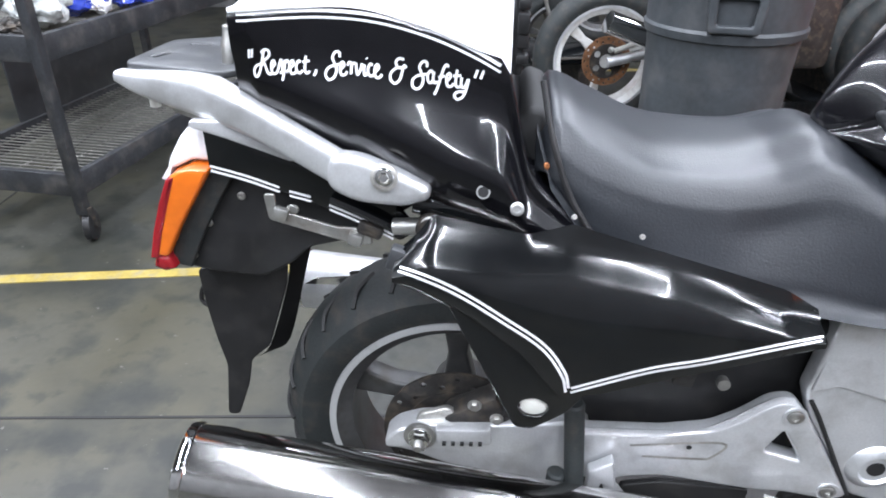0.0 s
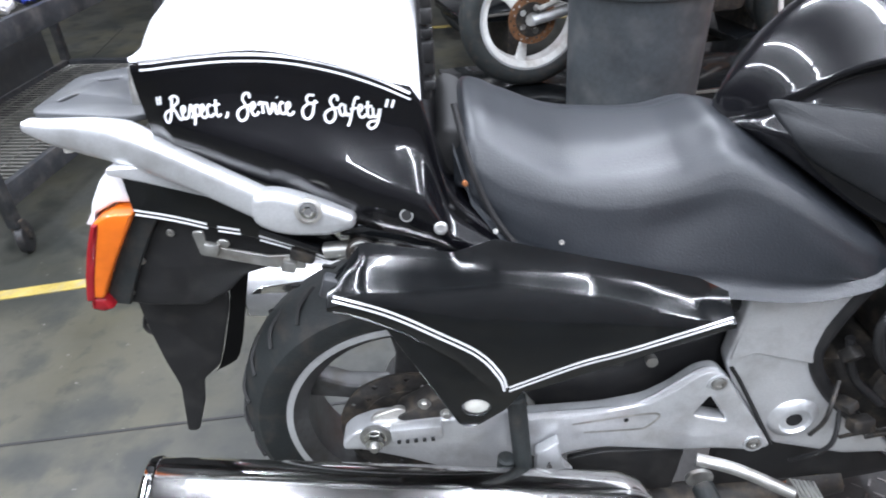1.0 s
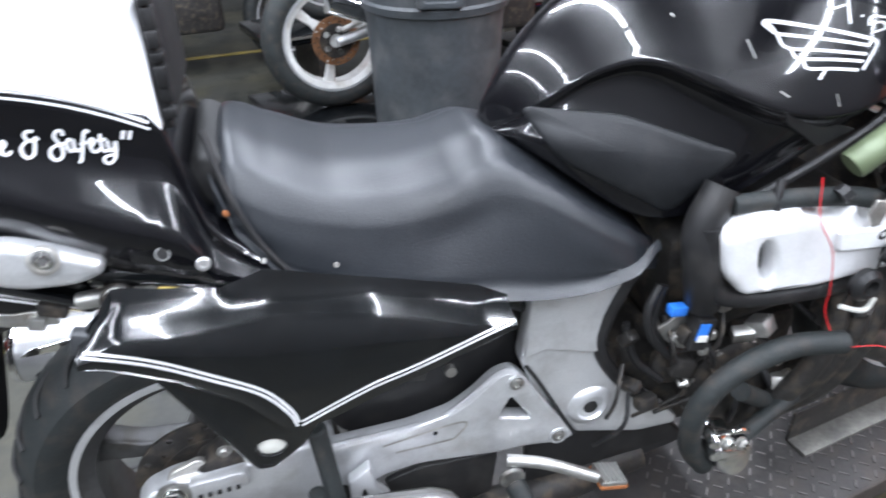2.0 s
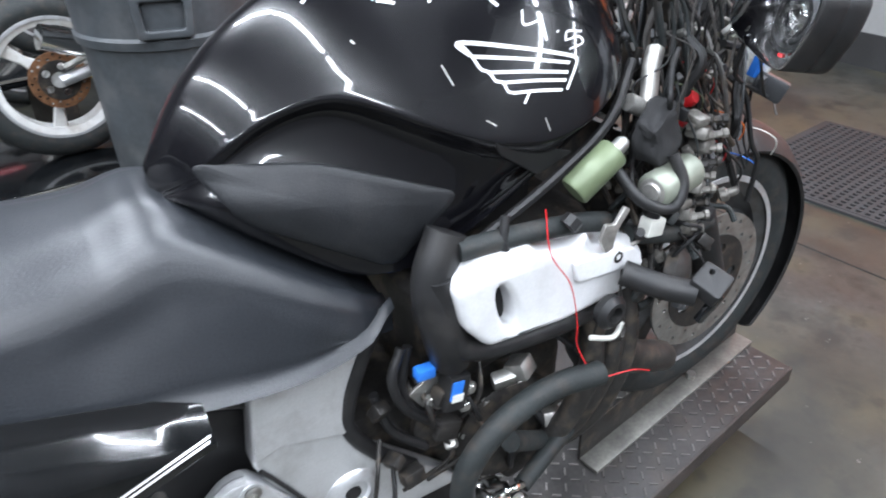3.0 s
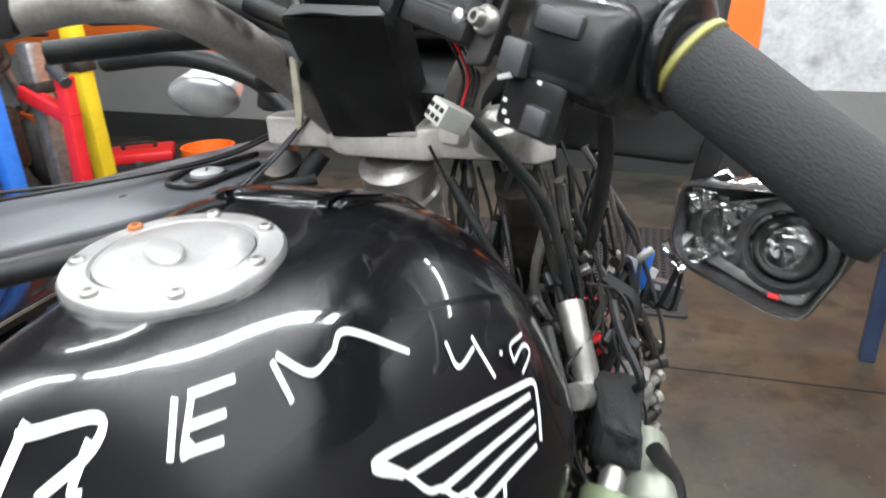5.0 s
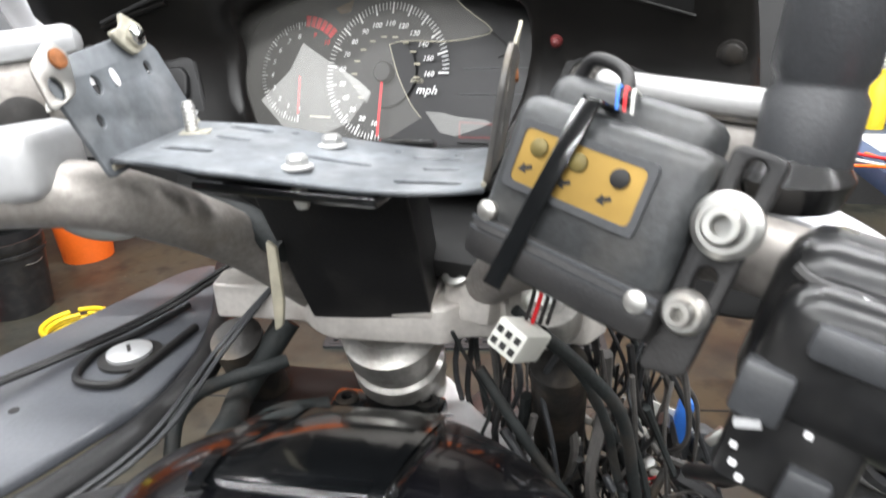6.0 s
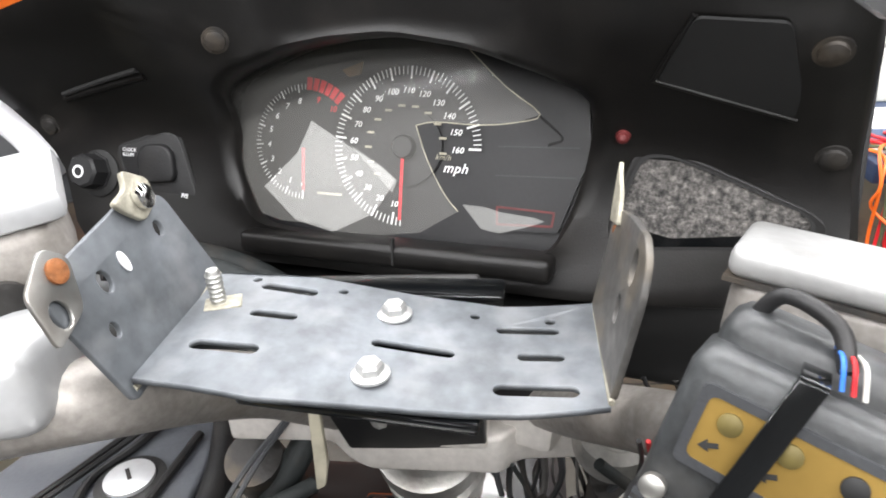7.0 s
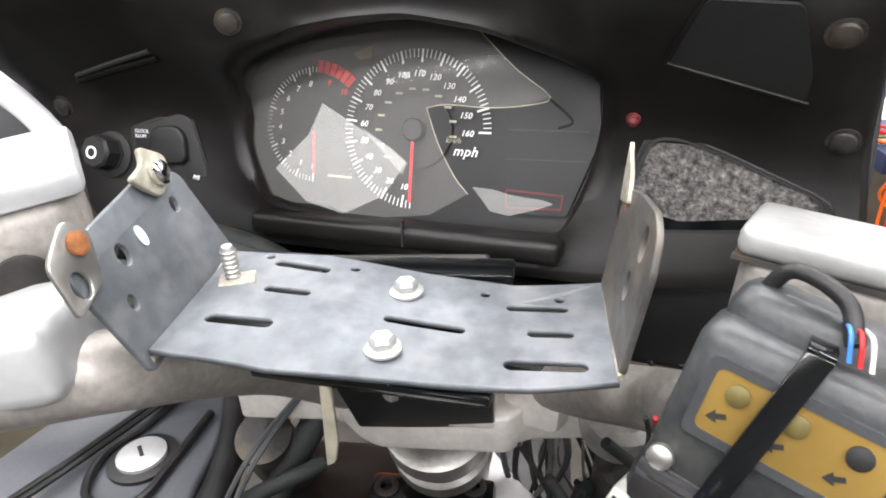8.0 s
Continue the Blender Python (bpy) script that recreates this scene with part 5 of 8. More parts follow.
    part("plug", box(0.028, 0.018, 0.017, pose(0.758, -0.200, 0.664, 0, 6, 0), 0.003), BLUE, e, "blue plastic plug")
    for x, z in ((0.77, 0.60), (0.838, 0.59), (0.83, 0.56)):
        hex_bolt(e, (x, -0.192, z), (0, -1, 0.1), 0.008, 0.005, 0.011, STEEL, "bracket_bolt")
    part("cover_disc", lathe([(0.045, 0), (0.045, 0.012), (0.04, 0.016), (0.012, 0.018)], along((0.80, -0.16, 0.525), (0.80, -1, 0.56)), 32), DARK_METAL, e, "round clutch cover")
    part("clutch_cover", lathe([(0.10, 0), (0.10, 0.02), (0.09, 0.03), (0.05, 0.036)], along((0.93, -0.15, 0.44), (0.93, -1, 0.44)), 40), DARK_METAL, e)
    rnd = random.Random(5)
    for k in range(9):
        a = 2 * math.pi * k / 9
        hex_bolt(e, (0.93 + 0.092 * math.cos(a), -0.168, 0.44 + 0.092 * math.sin(a)), (0, -1, 0), 0.007, 0.006, 0.009, STEEL, "case_bolt")
    for pts in ([(0.735, -0.18, 0.70), (0.715, -0.19, 0.66), (0.735, -0.19, 0.60), (0.79, -0.19, 0.54)], [(0.75, -0.17, 0.69), (0.735, -0.18, 0.63), (0.76, -0.185, 0.575), (0.82, -0.18, 0.56)], [(0.70, -0.16, 0.62), (0.72, -0.17, 0.55), (0.77, -0.18, 0.50)]):
        part("hose", tube(pts, 0.007, 10), BLACK_PLASTIC, e, "black rubber hose")
    for k in range(16):
        x, z = rnd.uniform(0.69, 1.06), rnd.uniform(0.42, 0.66)
        part("fitting", box(rnd.uniform(0.015, 0.04), rnd.uniform(0.015, 0.035), rnd.uniform(0.012, 0.035), pose(x, -0.165 - rnd.uniform(0, 0.04), z, rnd.uniform(-30, 30), rnd.uniform(-40, 40), rnd.uniform(-30, 30)), 0.004), rnd.choice([STEEL, DARK_METAL, DARK_METAL, CAST]), e)
    for k in range(10):
        x, z = rnd.uniform(0.70, 1.05), rnd.uniform(0.45, 0.68)
        part("cable", tube([(x, -0.17, z), (x + rnd.uniform(-0.05, 0.05), -0.20, z - 0.05), (x + rnd.uniform(-0.08, 0.08), -0.17, z - 0.12)], rnd.uniform(0.003, 0.007), 8), rnd.choice([BLACK_PLASTIC, DARK_METAL]), e)
    # engine guard
    g = new("engine_guard")
    g.parent = bike
    g["label"] = "black tubular engine guard with a chrome clamp"
    part("guard_tube", tube([(1.00, -0.285, 0.612), (0.915, -0.275, 0.615), (0.830, -0.272, 0.585), (0.780, -0.270, 0.520), (0.785, -0.265, 0.43), (0.825, -0.26, 0.365)], 0.018, 16, 8), RUBBER, g, "worn black guard tube")
    part("guard_brace", rod((0.88, -0.24, 0.50), (1.00, -0.20, 0.40), 0.016, seg=14), RUBBER, g)
    part("guard_brace", rod((1.02, -0.22, 0.44), (0.90, -0.25, 0.40), 0.014, seg=14), RUBBER, g)
    part("clamp", box(0.055, 0.05, 0.036, pose(0.842, -0.268, 0.418, 18, 24, 8), 0.008, 3), CHROME, g, "chrome clamp half")
    part("clamp", box(0.050, 0.05, 0.024, pose(0.826, -0.270, 0.450, 18, 24, 8), 0.008, 3), CHROME, g, "chrome clamp half")
    part("clamp_cap", lathe([(0.030, 0.0), (0.033, 0.004), (0.033, 0.020), (0.028, 0.028), (0.016, 0.031), (0.0005, 0.031)], along((0.862, -0.262, 0.388), (0.885, -0.40, 0.42)), 28), CHROME, g, "round chrome end cap")
    for x, z in ((0.822, 0.438), (0.850, 0.428)):
        part("clamp_bolt", rod((x, -0.262, z + 0.008), (x + 0.006, -0.312, z + 0.022), 0.0055, seg=10), CHROME, g)
        hex_bolt(g, (x + 0.004, -0.296, z + 0.018), (0.1, -1, 0.28), 0.010, 0.008, 0.012, STEEL, "clamp_nut")
    part("clamp_spring", tube([(0.822, -0.282, 0.462), (0.842, -0.296, 0.478), (0.868, -0.288, 0.462), (0.88, -0.27, 0.44)], 0.005, 8), CHROME, g)
    # olive canister, grey pump motor, foam sleeve
    c = new("canister")
    c.parent = bike
    a, b = Vector((0.957, -0.235, 0.890)), Vector((1.014, -0.240, 0.934))
    d = (b - a).length
    part("can_body", lathe([(0.019, 0), (0.021, 0.003), (0.021, d - 0.003), (0.019, d)], along(a, b), 36), GREEN_METAL, c, "olive green metal canister")
    part("can_nipple", lathe([(0.010, 0), (0.010, 0.014), (0.006, 0.02)], along(b, b + (b - a)), 14), STEEL, c)
    part("can_knob", lathe([(0.013, 0), (0.013, 0.014)], along((0.95, -0.25, 0.862), (0.93, -0.25, 0.845)), 8), BLACK_PLASTIC, c)
    m = new("pump_motor")
    m.parent = bike
    a, b = Vector((1.066, -0.268, 0.876)), Vector((1.155, -0.25, 0.878))
    part("motor_can", lathe([(0.010, -0.006), (0.020, -0.004), (0.025, 0.002), (0.025, 0.085)], along(a, b), 32), OLIVE_GREY, m, "grey-green pump motor")
    part("motor_face", lathe([(0.012, -0.009), (0.014, -0.006), (0.019, -0.005)], along(a, b), 28), CAST, m)
    for k in range(9):
        part("valve_block", box(0.024 + 0.008 * (k % 2), 0.03, 0.014 + 0.004 * (k % 3), pose(1.166 + 0.011 * (k % 3), -0.236, 0.945 - 0.021 * k, 10 - 9 * (k % 4), 12 * (k % 3), 25 * (k % 2)), 0.004), DULL_CAST, m, "cast valve block")
        part("valve_nut", lathe([(0.008, 0), (0.008, 0.010), (0.005, 0.012), (0.005, 0.022), (0.007, 0.024), (0.007, 0.030)], along((1.182, -0.238 - 0.006 * (k % 2), 0.94 - 0.021 * k), (1.21 + 0.03 * (k % 2), -0.275, 0.95 - 0.021 * k)), 8), DULL_CAST if k % 3 else DARK_METAL, m)
    rnd = random.Random(23)
    for k in range(46):
        x, y, z = rnd.uniform(1.06, 1.25), rnd.uniform(-0.25, -0.19), rnd.uniform(0.62, 0.85)
        ma = rnd.choice([DULL_CAST, DARK_METAL, DARK_METAL, BLACK_PLASTIC, GREY_PLASTIC, RUBBER])
        turn = (rnd.uniform(-60, 60), rnd.uniform(-60, 60), rnd.uniform(0, 180))
        if k % 3:
            part("fitting", box(rnd.uniform(0.01, 0.034), rnd.uniform(0.008, 0.022), rnd.uniform(0.01, 0.03), pose(x, y, z, *turn), 0.003), ma, m)
        else:
            part("fitting", lathe([(0.006, 0), (0.011, 0.002), (0.011, 0.012), (0.007, 0.014), (0.006, 0.028)], pose(x, y, z, *turn), 12), ma, m)
    for k in range(22):
        x, y, z = rnd.uniform(1.04, 1.2), rnd.uniform(-0.26, -0.2), rnd.uniform(0.74, 0.88)
        pts = [(x, y, z)]
        for q in range(4):
            x, y, z = x + rnd.uniform(-0.02, 0.045), min(max(y + rnd.uniform(-0.03, 0.03), -0.27), -0.17), z - rnd.uniform(-0.01, 0.06)
            pts.append((x, y, z))
        part("pipe", tube(pts, rnd.choice([0.002, 0.003, 0.0045, 0.007]), 7, 5), rnd.choice([BLACK_PLASTIC, RUBBER, DARK_METAL, DULL_CAST]), m)
    part("connector", box(0.03, 0.022, 0.026, pose(1.082, -0.262, 0.818, 0, 8, 0), 0.003), WHITE_PLASTIC, m)
    part("connector_lead", tube([(1.082, -0.26, 0.828), (1.085, -0.255, 0.85), (1.09, -0.25, 0.87)], 0.011, 10), BLACK_PLASTIC, m)
    part("motor_hose", tube([(1.03, -0.235, 0.90), (1.045, -0.27, 0.868), (1.08, -0.29, 0.858), (1.10, -0.285, 0.885), (1.095, -0.265, 0.92)], 0.008, 10, 8), BLACK_PLASTIC, m)
    bm = box(0.066, 0.04, 0.072, pose(1.098, -0.232, 0.938, 0, -25, 10), 0.014, 3)
    bmesh.ops.subdivide_edges(bm, edges=bm.edges[:], cuts=4, use_grid_fill=True)
    for v in bm.verts:
        v.co += noise.noise_vector(v.co * 26) * 0.010 + noise.noise_vector(v.co * 90) * 0.003
    part("foam_sleeve", bm, FOAM, bike, "grey-brown foam wrapped round a joint")
    for pts, r, ma in (([(0.80, -0.215, 0.845), (0.88, -0.23, 0.850), (0.97, -0.235, 0.842), (1.02, -0.235, 0.83)], 0.014, RUBBER), ([(1.06, -0.24, 0.800), (1.15, -0.235, 0.770), (1.26, -0.225, 0.755)], 0.013, RUBBER), ([(0.86, -0.225, 0.88), (0.853, -0.235, 0.845), (0.87, -0.235, 0.81)], 0.006, BLACK_PLASTIC)):
        part("coolant_hose", tube(pts, r, 12), ma, bike, "black rubber coolant hose")
    part("bracket_tab", flat_shape([rounded([(0.985, 0.826), (0.992, 0.846), (1.008, 0.842), (1.022, 0.864), (1.032, 0.858), (1.014, 0.832), (1.010, 0.806), (0.998, 0.802)], 0.003)], 0.006, side_at(-0.262), 0.001), CAST, bike, "bent bare metal tab")
    part("red_wire", tube([(0.905, -0.245, 0.885), (0.905, -0.262, 0.83), (0.94, -0.266, 0.775), (0.965, -0.262, 0.70), (0.97, -0.262, 0.66), (0.985, -0.28, 0.615)], 0.0009, 6, 8), RED, bike, "thin red wire")
    part("lamp_lead", tube([(1.296, -0.248, 0.956), (1.272, -0.258, 0.966), (1.243, -0.264, 1.003), (1.212, -0.268, 1.058), (1.198, -0.266, 1.092)], 0.0022, 8, 8), RUBBER, bike, "thin black lamp cable")
    part("red_wire", tube([(1.00, -0.285, 0.60), (1.05, -0.30, 0.605), (1.09, -0.30, 0.585)], 0.0009, 6, 8), RED, bike)
    part("white_clip", tube([(0.985, -0.27, 0.672), (1.02, -0.28, 0.665), (1.04, -0.275, 0.68)], 0.004, 6), WHITE_PLASTIC, bike)
    for x0, x1 in ((1.02, 1.0), (1.06, 1.03), (1.09, 1.075)):
        part("header_pipe", tube([(x0 + 0.03, -0.19, 0.70), (x0 + 0.02, -0.23, 0.58), (x1, -0.22, 0.45), (x1 - 0.06, -0.16, 0.33)], 0.019, 12), DARK_METAL, bike, "grimy exhaust header pipe")


CLAMP_METAL = mat("clamp_aluminium", (0.6, 0.57, 0.53), 0.4, metal=0.25, vary=0.12, scale=16, fine=200, bump=0.12, dirt=(0.3, 0.26, 0.22), dirt_amount=0.35)
COVER_METAL = mat("head_cover_metal", (0.7, 0.705, 0.71), 0.4, metal=0.15, vary=0.06, scale=12, fine=200, bump=0.05, dirt=(0.45, 0.44, 0.42), dirt_amount=0.25)
WHITE_METAL = mat("bright_cover", (0.48, 0.485, 0.49), 0.36, metal=0.35, vary=0.06, scale=12, fine=200, bump=0.05, dirt=(0.4, 0.4, 0.38), dirt_amount=0.25)
OLIVE_GREY = mat("grey_green_metal", (0.25, 0.27, 0.22), 0.42, metal=0.4, vary=0.1, scale=20, bump=0.05)
build_engine()


LOOM_GREY = mat("loom_grey", (0.09, 0.085, 0.08), 0.5, vary=0.3, scale=40, bump=0.1, dirt=(0.03, 0.03, 0.03), dirt_amount=0.5)


def build_front_end():
    fw = build_wheel("front_wheel", 1.50, -0.02, 0.48, 0.315, 0.06, 0.222, bike, GREY_ALLOY, 5, tread=False, label="front wheel behind the stripped nose")
    disc(fw, 0.155, 0.07)
    for y in (-0.115, 0.150):
        part("fork_tube", rod((1.182, y, 1.12), (1.49, y, 0.48), 0.022, seg=20), DARK_METAL, bike, "front fork leg")
        part("fork_slider", rod((1.33, y, 0.81), (1.49, y, 0.48), 0.03, seg=20), BLACK_PLASTIC, bike)
    # fender wrapped over the wheel
    rings = []
    for a in np.linspace(-45, 150, 40):
        c, s = math.cos(radians(a)), math.sin(radians(a))
        R = 0.335
        rings.append([(1.50 + (R - 0.03 * (abs(u) ** 3)) * c, -0.02 + 0.078 * u, 0.48 + (R - 0.05 * (abs(u) ** 3)) * s) for u in np.linspace(-1, 1, 11)] + [(1.50 + (R - 0.006 - 0.03 * (abs(u) ** 3)) * c, -0.02 + 0.074 * u, 0.48 + (R - 0.006 - 0.05 * (abs(u) ** 3)) * s) for u in np.linspace(1, -1, 11)])
    part("front_fender", loft(rings), BLACK_PLASTIC, bike, "dusty black front fender")
    part("radiator", box(0.04, 0.34, 0.34, pose(1.22, 0.0, 0.68, 0, 12, 0), 0.01), DARK_METAL, bike, "dark radiator")
    part("chin_cowl", tube([(1.05, -0.20, 0.60), (1.17, -0.19, 0.50), (1.30, -0.16, 0.42), (1.36, -0.12, 0.36)], 0.03, 12), DARK_METAL, bike)
    part("horn", lathe([(0.042, 0), (0.042, 0.016), (0.03, 0.026), (0.012, 0.03)], along((1.17, -0.24, 0.70), (1.21, -0.32, 0.71)), 28), DARK_METAL, bike, "black horn")
    h = new("peg_arm")
    h.parent = bike
    part("arm", tube([(1.03, -0.27, 0.765), (1.06, -0.31, 0.755), (1.09, -0.345, 0.752)], 0.018, 12), BLACK_PLASTIC, h, "black bracket arm")
    part("arm_plate", flat_shape([rounded([(-0.024, -0.019), (0.024, -0.023), (0.026, 0.019), (-0.019, 0.024)], 0.006), oval(0.012, 0.006, 0.005, 0.003, 10)], 0.022, pose(1.105, -0.352, 0.765, 20, -15, 20), 0.002), BLACK_PLASTIC, h)
    part("arm_tail", box(0.012, 0.012, 0.05, pose(1.10, -0.362, 0.735, 15, 20, 0), 0.003), BLACK_PANEL, h)
    # added dark box, placed to block the camera's view through the wires
    part("head_filler", box(0.10, 0.13, 0.15, pose(1.215, 0.01, 0.955, 0, -24, 0), 0.02, 2), DARK_METAL, bike, "dark box filling the steering head space")
    # wiring loom
    rnd = random.Random(11)
    loom = new("wiring_loom")
    loom.parent = bike
    loom["label"] = "tangled loom of black wires with plugs"
    for k in range(58):
        x, y = rnd.uniform(1.14, 1.29), rnd.uniform(-0.20, -0.04)
        z = rnd.uniform(1.07, 1.165)
        pts = [(x, y, z)]
        n = rnd.randint(3, 5)
        for q in range(n):
            x += rnd.uniform(-0.02, 0.032)
            y += rnd.uniform(-0.034, 0.02)
            z -= rnd.uniform(0.03, 0.09)
            pts.append((min(max(x, 1.12), 1.33), min(max(y, -0.255), 0.05), z))
        part("wire", tube(pts, rnd.choice([0.0012, 0.0016, 0.002, 0.003, 0.004, 0.0052]), 7, 5, ends=0.0015), rnd.choice([BLACK_PLASTIC, RUBBER, GREY_PLASTIC, LOOM_GREY, LOOM_GREY]), loom)
    for k in range(44):
        x, y, z = rnd.uniform(1.11, 1.29), rnd.uniform(-0.22, -0.08), rnd.uniform(0.95, 1.06)
        pts = [(x, y, z)]
        for q in range(4):
            x += rnd.uniform(-0.035, 0.04)
            y += rnd.uniform(-0.035, 0.025)
            z -= rnd.uniform(0.01, 0.07)
            pts.append((min(max(x, 1.055), 1.31), min(max(y, -0.25), 0.05), z))
        part("wire", tube(pts, rnd.choice([0.0014, 0.002, 0.003, 0.004, 0.006]), 7, 5), rnd.choice([BLACK_PLASTIC, BLACK_PLASTIC, RUBBER, DARK_METAL]), loom)
    for k in range(80):
        x, y, z = rnd.uniform(1.06, 1.30), rnd.uniform(-0.25, -0.12), rnd.uniform(0.82, 1.06)
        ma = rnd.choice([CAST, GREY_PLASTIC, STEEL, BLACK_PLASTIC, DULL_CAST, DULL_CAST, DARK_METAL])
        part("plug", box(rnd.uniform(0.005, 0.014), rnd.uniform(0.005, 0.012), rnd.uniform(0.005, 0.018), pose(x, y, z, rnd.uniform(-60, 60), rnd.uniform(-60, 60), rnd.uniform(0, 180)), 0.002), ma, loom)
    for x, y, z in ((1.191, -0.19, 0.952), (1.165, -0.20, 0.928)):
        part("red_plug", lathe([(0.010, 0), (0.012, 0.012), (0.008, 0.02)], pose(x, y, z, 60, 20, 0), 12), RED, loom, "red plug")
    for ma, p in ((RED, (1.22, -0.20, 0.90)), (BLUE, (1.29, -0.21, 0.86)), (WHITE_PLASTIC, (1.31, -0.22, 0.90)), (ORANGE, (1.25, -0.2, 0.93)), (GREEN_METAL, (1.17, -0.18, 0.98)), (RED, (1.2, -0.17, 1.0))):
        part("thin_wire", tube([p, (p[0] + 0.012, p[1] - 0.02, p[2] - 0.004), (p[0] + 0.03, p[1] - 0.03, p[2] - 0.016), (p[0] + 0.042, p[1] - 0.028, p[2] - 0.032), (p[0] + 0.048, p[1] - 0.02, p[2] - 0.05)], 0.0011, 6, 8), ma, loom)
    for pts, r in (([(1.11, -0.09, 1.20), (1.125, -0.13, 1.15), (1.14, -0.15, 1.10), (1.15, -0.16, 1.05), (1.14, -0.18, 0.99)], 0.0035), ([(1.15, -0.06, 1.13), (1.14, -0.10, 1.07), (1.15, -0.14, 1.0), (1.17, -0.17, 0.93)], 0.0042), ([(1.078, -0.108, 1.203), (1.10, -0.135, 1.165), (1.125, -0.16, 1.115), (1.15, -0.175, 1.03)], 0.0045), ([(1.20, -0.12, 1.12), (1.20, -0.17, 1.02), (1.23, -0.19, 0.90)], 0.004)):
        part("loom_sleeve", tube(pts, r, 12), RUBBER, loom, "black sleeved cable")
    part("bracket_steel", tube([(1.07, -0.20, 0.975), (1.10, -0.205, 0.965), (1.115, -0.19, 1.01), (1.13, -0.18, 1.03)], 0.012, 10), CAST, loom)
    part("tag", box(0.004, 0.05, 0.04, pose(1.30, -0.21, 0.985, 20, 20, 0)), WHITE_PLASTIC, loom, "white plastic tag")
    part("blue_plug", box(0.012, 0.014, 0.045, pose(1.292, -0.225, 1.00, 10, 8, 0), 0.003), BLUE, loom, "blue plug")
    part("grey_box", box(0.03, 0.045, 0.03, pose(1.31, -0.24, 0.965, 20, 10, 30), 0.003), GREY_PLASTIC, loom, "grey box on a wire")
    # headlamp hanging loose
    hl = new("headlamp")
    hl.parent = bike
    hl["label"] = "clear headlamp unit hanging loose from its wires"
    X = frame_axes((1.168, -0.325, 1.090), (-0.30, -0.95, 0.0), (0.15, 0.0, 1)) @ Matrix.Diagonal((1.12, 1.12, 1.12, 1))
    o = rounded([(-0.058, 0.040), (0.044, 0.047), (0.064, 0.032), (0.062, 0.0), (0.043, -0.045), (0.018, -0.043), (-0.044, -0.024), (-0.058, -0.01)], 0.011, 5)
    part("lamp_shell", flat_shape([o], 0.034, X @ pose(0, 0, -0.022), 0.008), BLACK_PLASTIC, hl, "dark lamp housing")
    part("reflector", flat_shape([[(x * 0.93, y * 0.92) for x, y in o]], 0.008, X @ pose(0, 0, -0.002), 0.002), CHROME, hl, "mirror reflector")
    rnd2 = random.Random(3)
    for k in range(12):
        part("facet", box(rnd2.uniform(0.015, 0.04), rnd2.uniform(0.012, 0.03), 0.008, X @ pose(rnd2.uniform(-0.05, 0.0), rnd2.uniform(-0.02, 0.035), 0.004, rnd2.uniform(-35, 35), rnd2.uniform(-35, 35), rnd2.uniform(0, 90)), 0.002), CHROME, hl)
    part("projector_ring", lathe([(0.034, -0.01), (0.034, 0.014), (0.028, 0.018), (0.026, 0.012)], X @ pose(0.022, 0.004, 0), 36, cap=False), BLACK_PLASTIC, hl, "black projector ring")
    part("projector", lathe([(0.026, 0.004), (0.024, 0.012), (0.016, 0.019), (0.006, 0.022)], X @ pose(0.022, 0.004, 0), 32), CHROME, hl, "round projector lens")
    sh = part("lens_cover", flat_shape([[(x * 0.98, y * 0.98) for x, y in o]], 0.004, X @ pose(0, 0, 0.022), 0.0015), CLEAR, hl, "clear plastic lens")
    sh.visible_shadow = False
    part("lamp_rim", flat_shape([[(x * 1.0, y * 1.0) for x, y in o], [(x * 0.95, y * 0.94) for x, y in o][::-1]], 0.03, X @ pose(0, 0, 0.006), 0.002), BLACK_PLASTIC, hl)
    part("lamp_lead", tube([(1.19, -0.265, 1.05), (1.21, -0.25, 1.0), (1.29, -0.235, 0.96)], 0.003, 6), BLACK_PLASTIC, hl)
    part("lamp_tag", box(0.008, 0.004, 0.006, X @ pose(0.02, -0.033, 0.01), 0.001), RED, hl)
    # far side of the nose: black fairing edge and lamp lens, placed to fit the view
    part("far_edge_bar", tube([(1.34, 0.56, 1.20), (1.34, 0.42, 1.21), (1.34, 0.30, 1.185), (1.32, 0.22, 1.14)], 0.014, 12), BLACK_PLASTIC, bike, "black lower edge of the fairing")
    part("far_lens", lathe([(0.038, -0.03), (0.044, 0), (0.040, 0.006), (0.028, 0.011), (0.012, 0.014), (0.001, 0.0145)], along((1.37, 0.415, 1.150), (1.0, 0.36, 1.0)) @ Matrix.Diagonal((1.3, 0.8, 1, 1)), 28), SILVER, bike, "silver lamp reflector")
    part("lamp_bracket", box(0.02, 0.02, 0.1, pose(1.21, -0.28, 1.15, 10, 0, 0), 0.004), BLACK_PLASTIC, hl)


build_front_end()


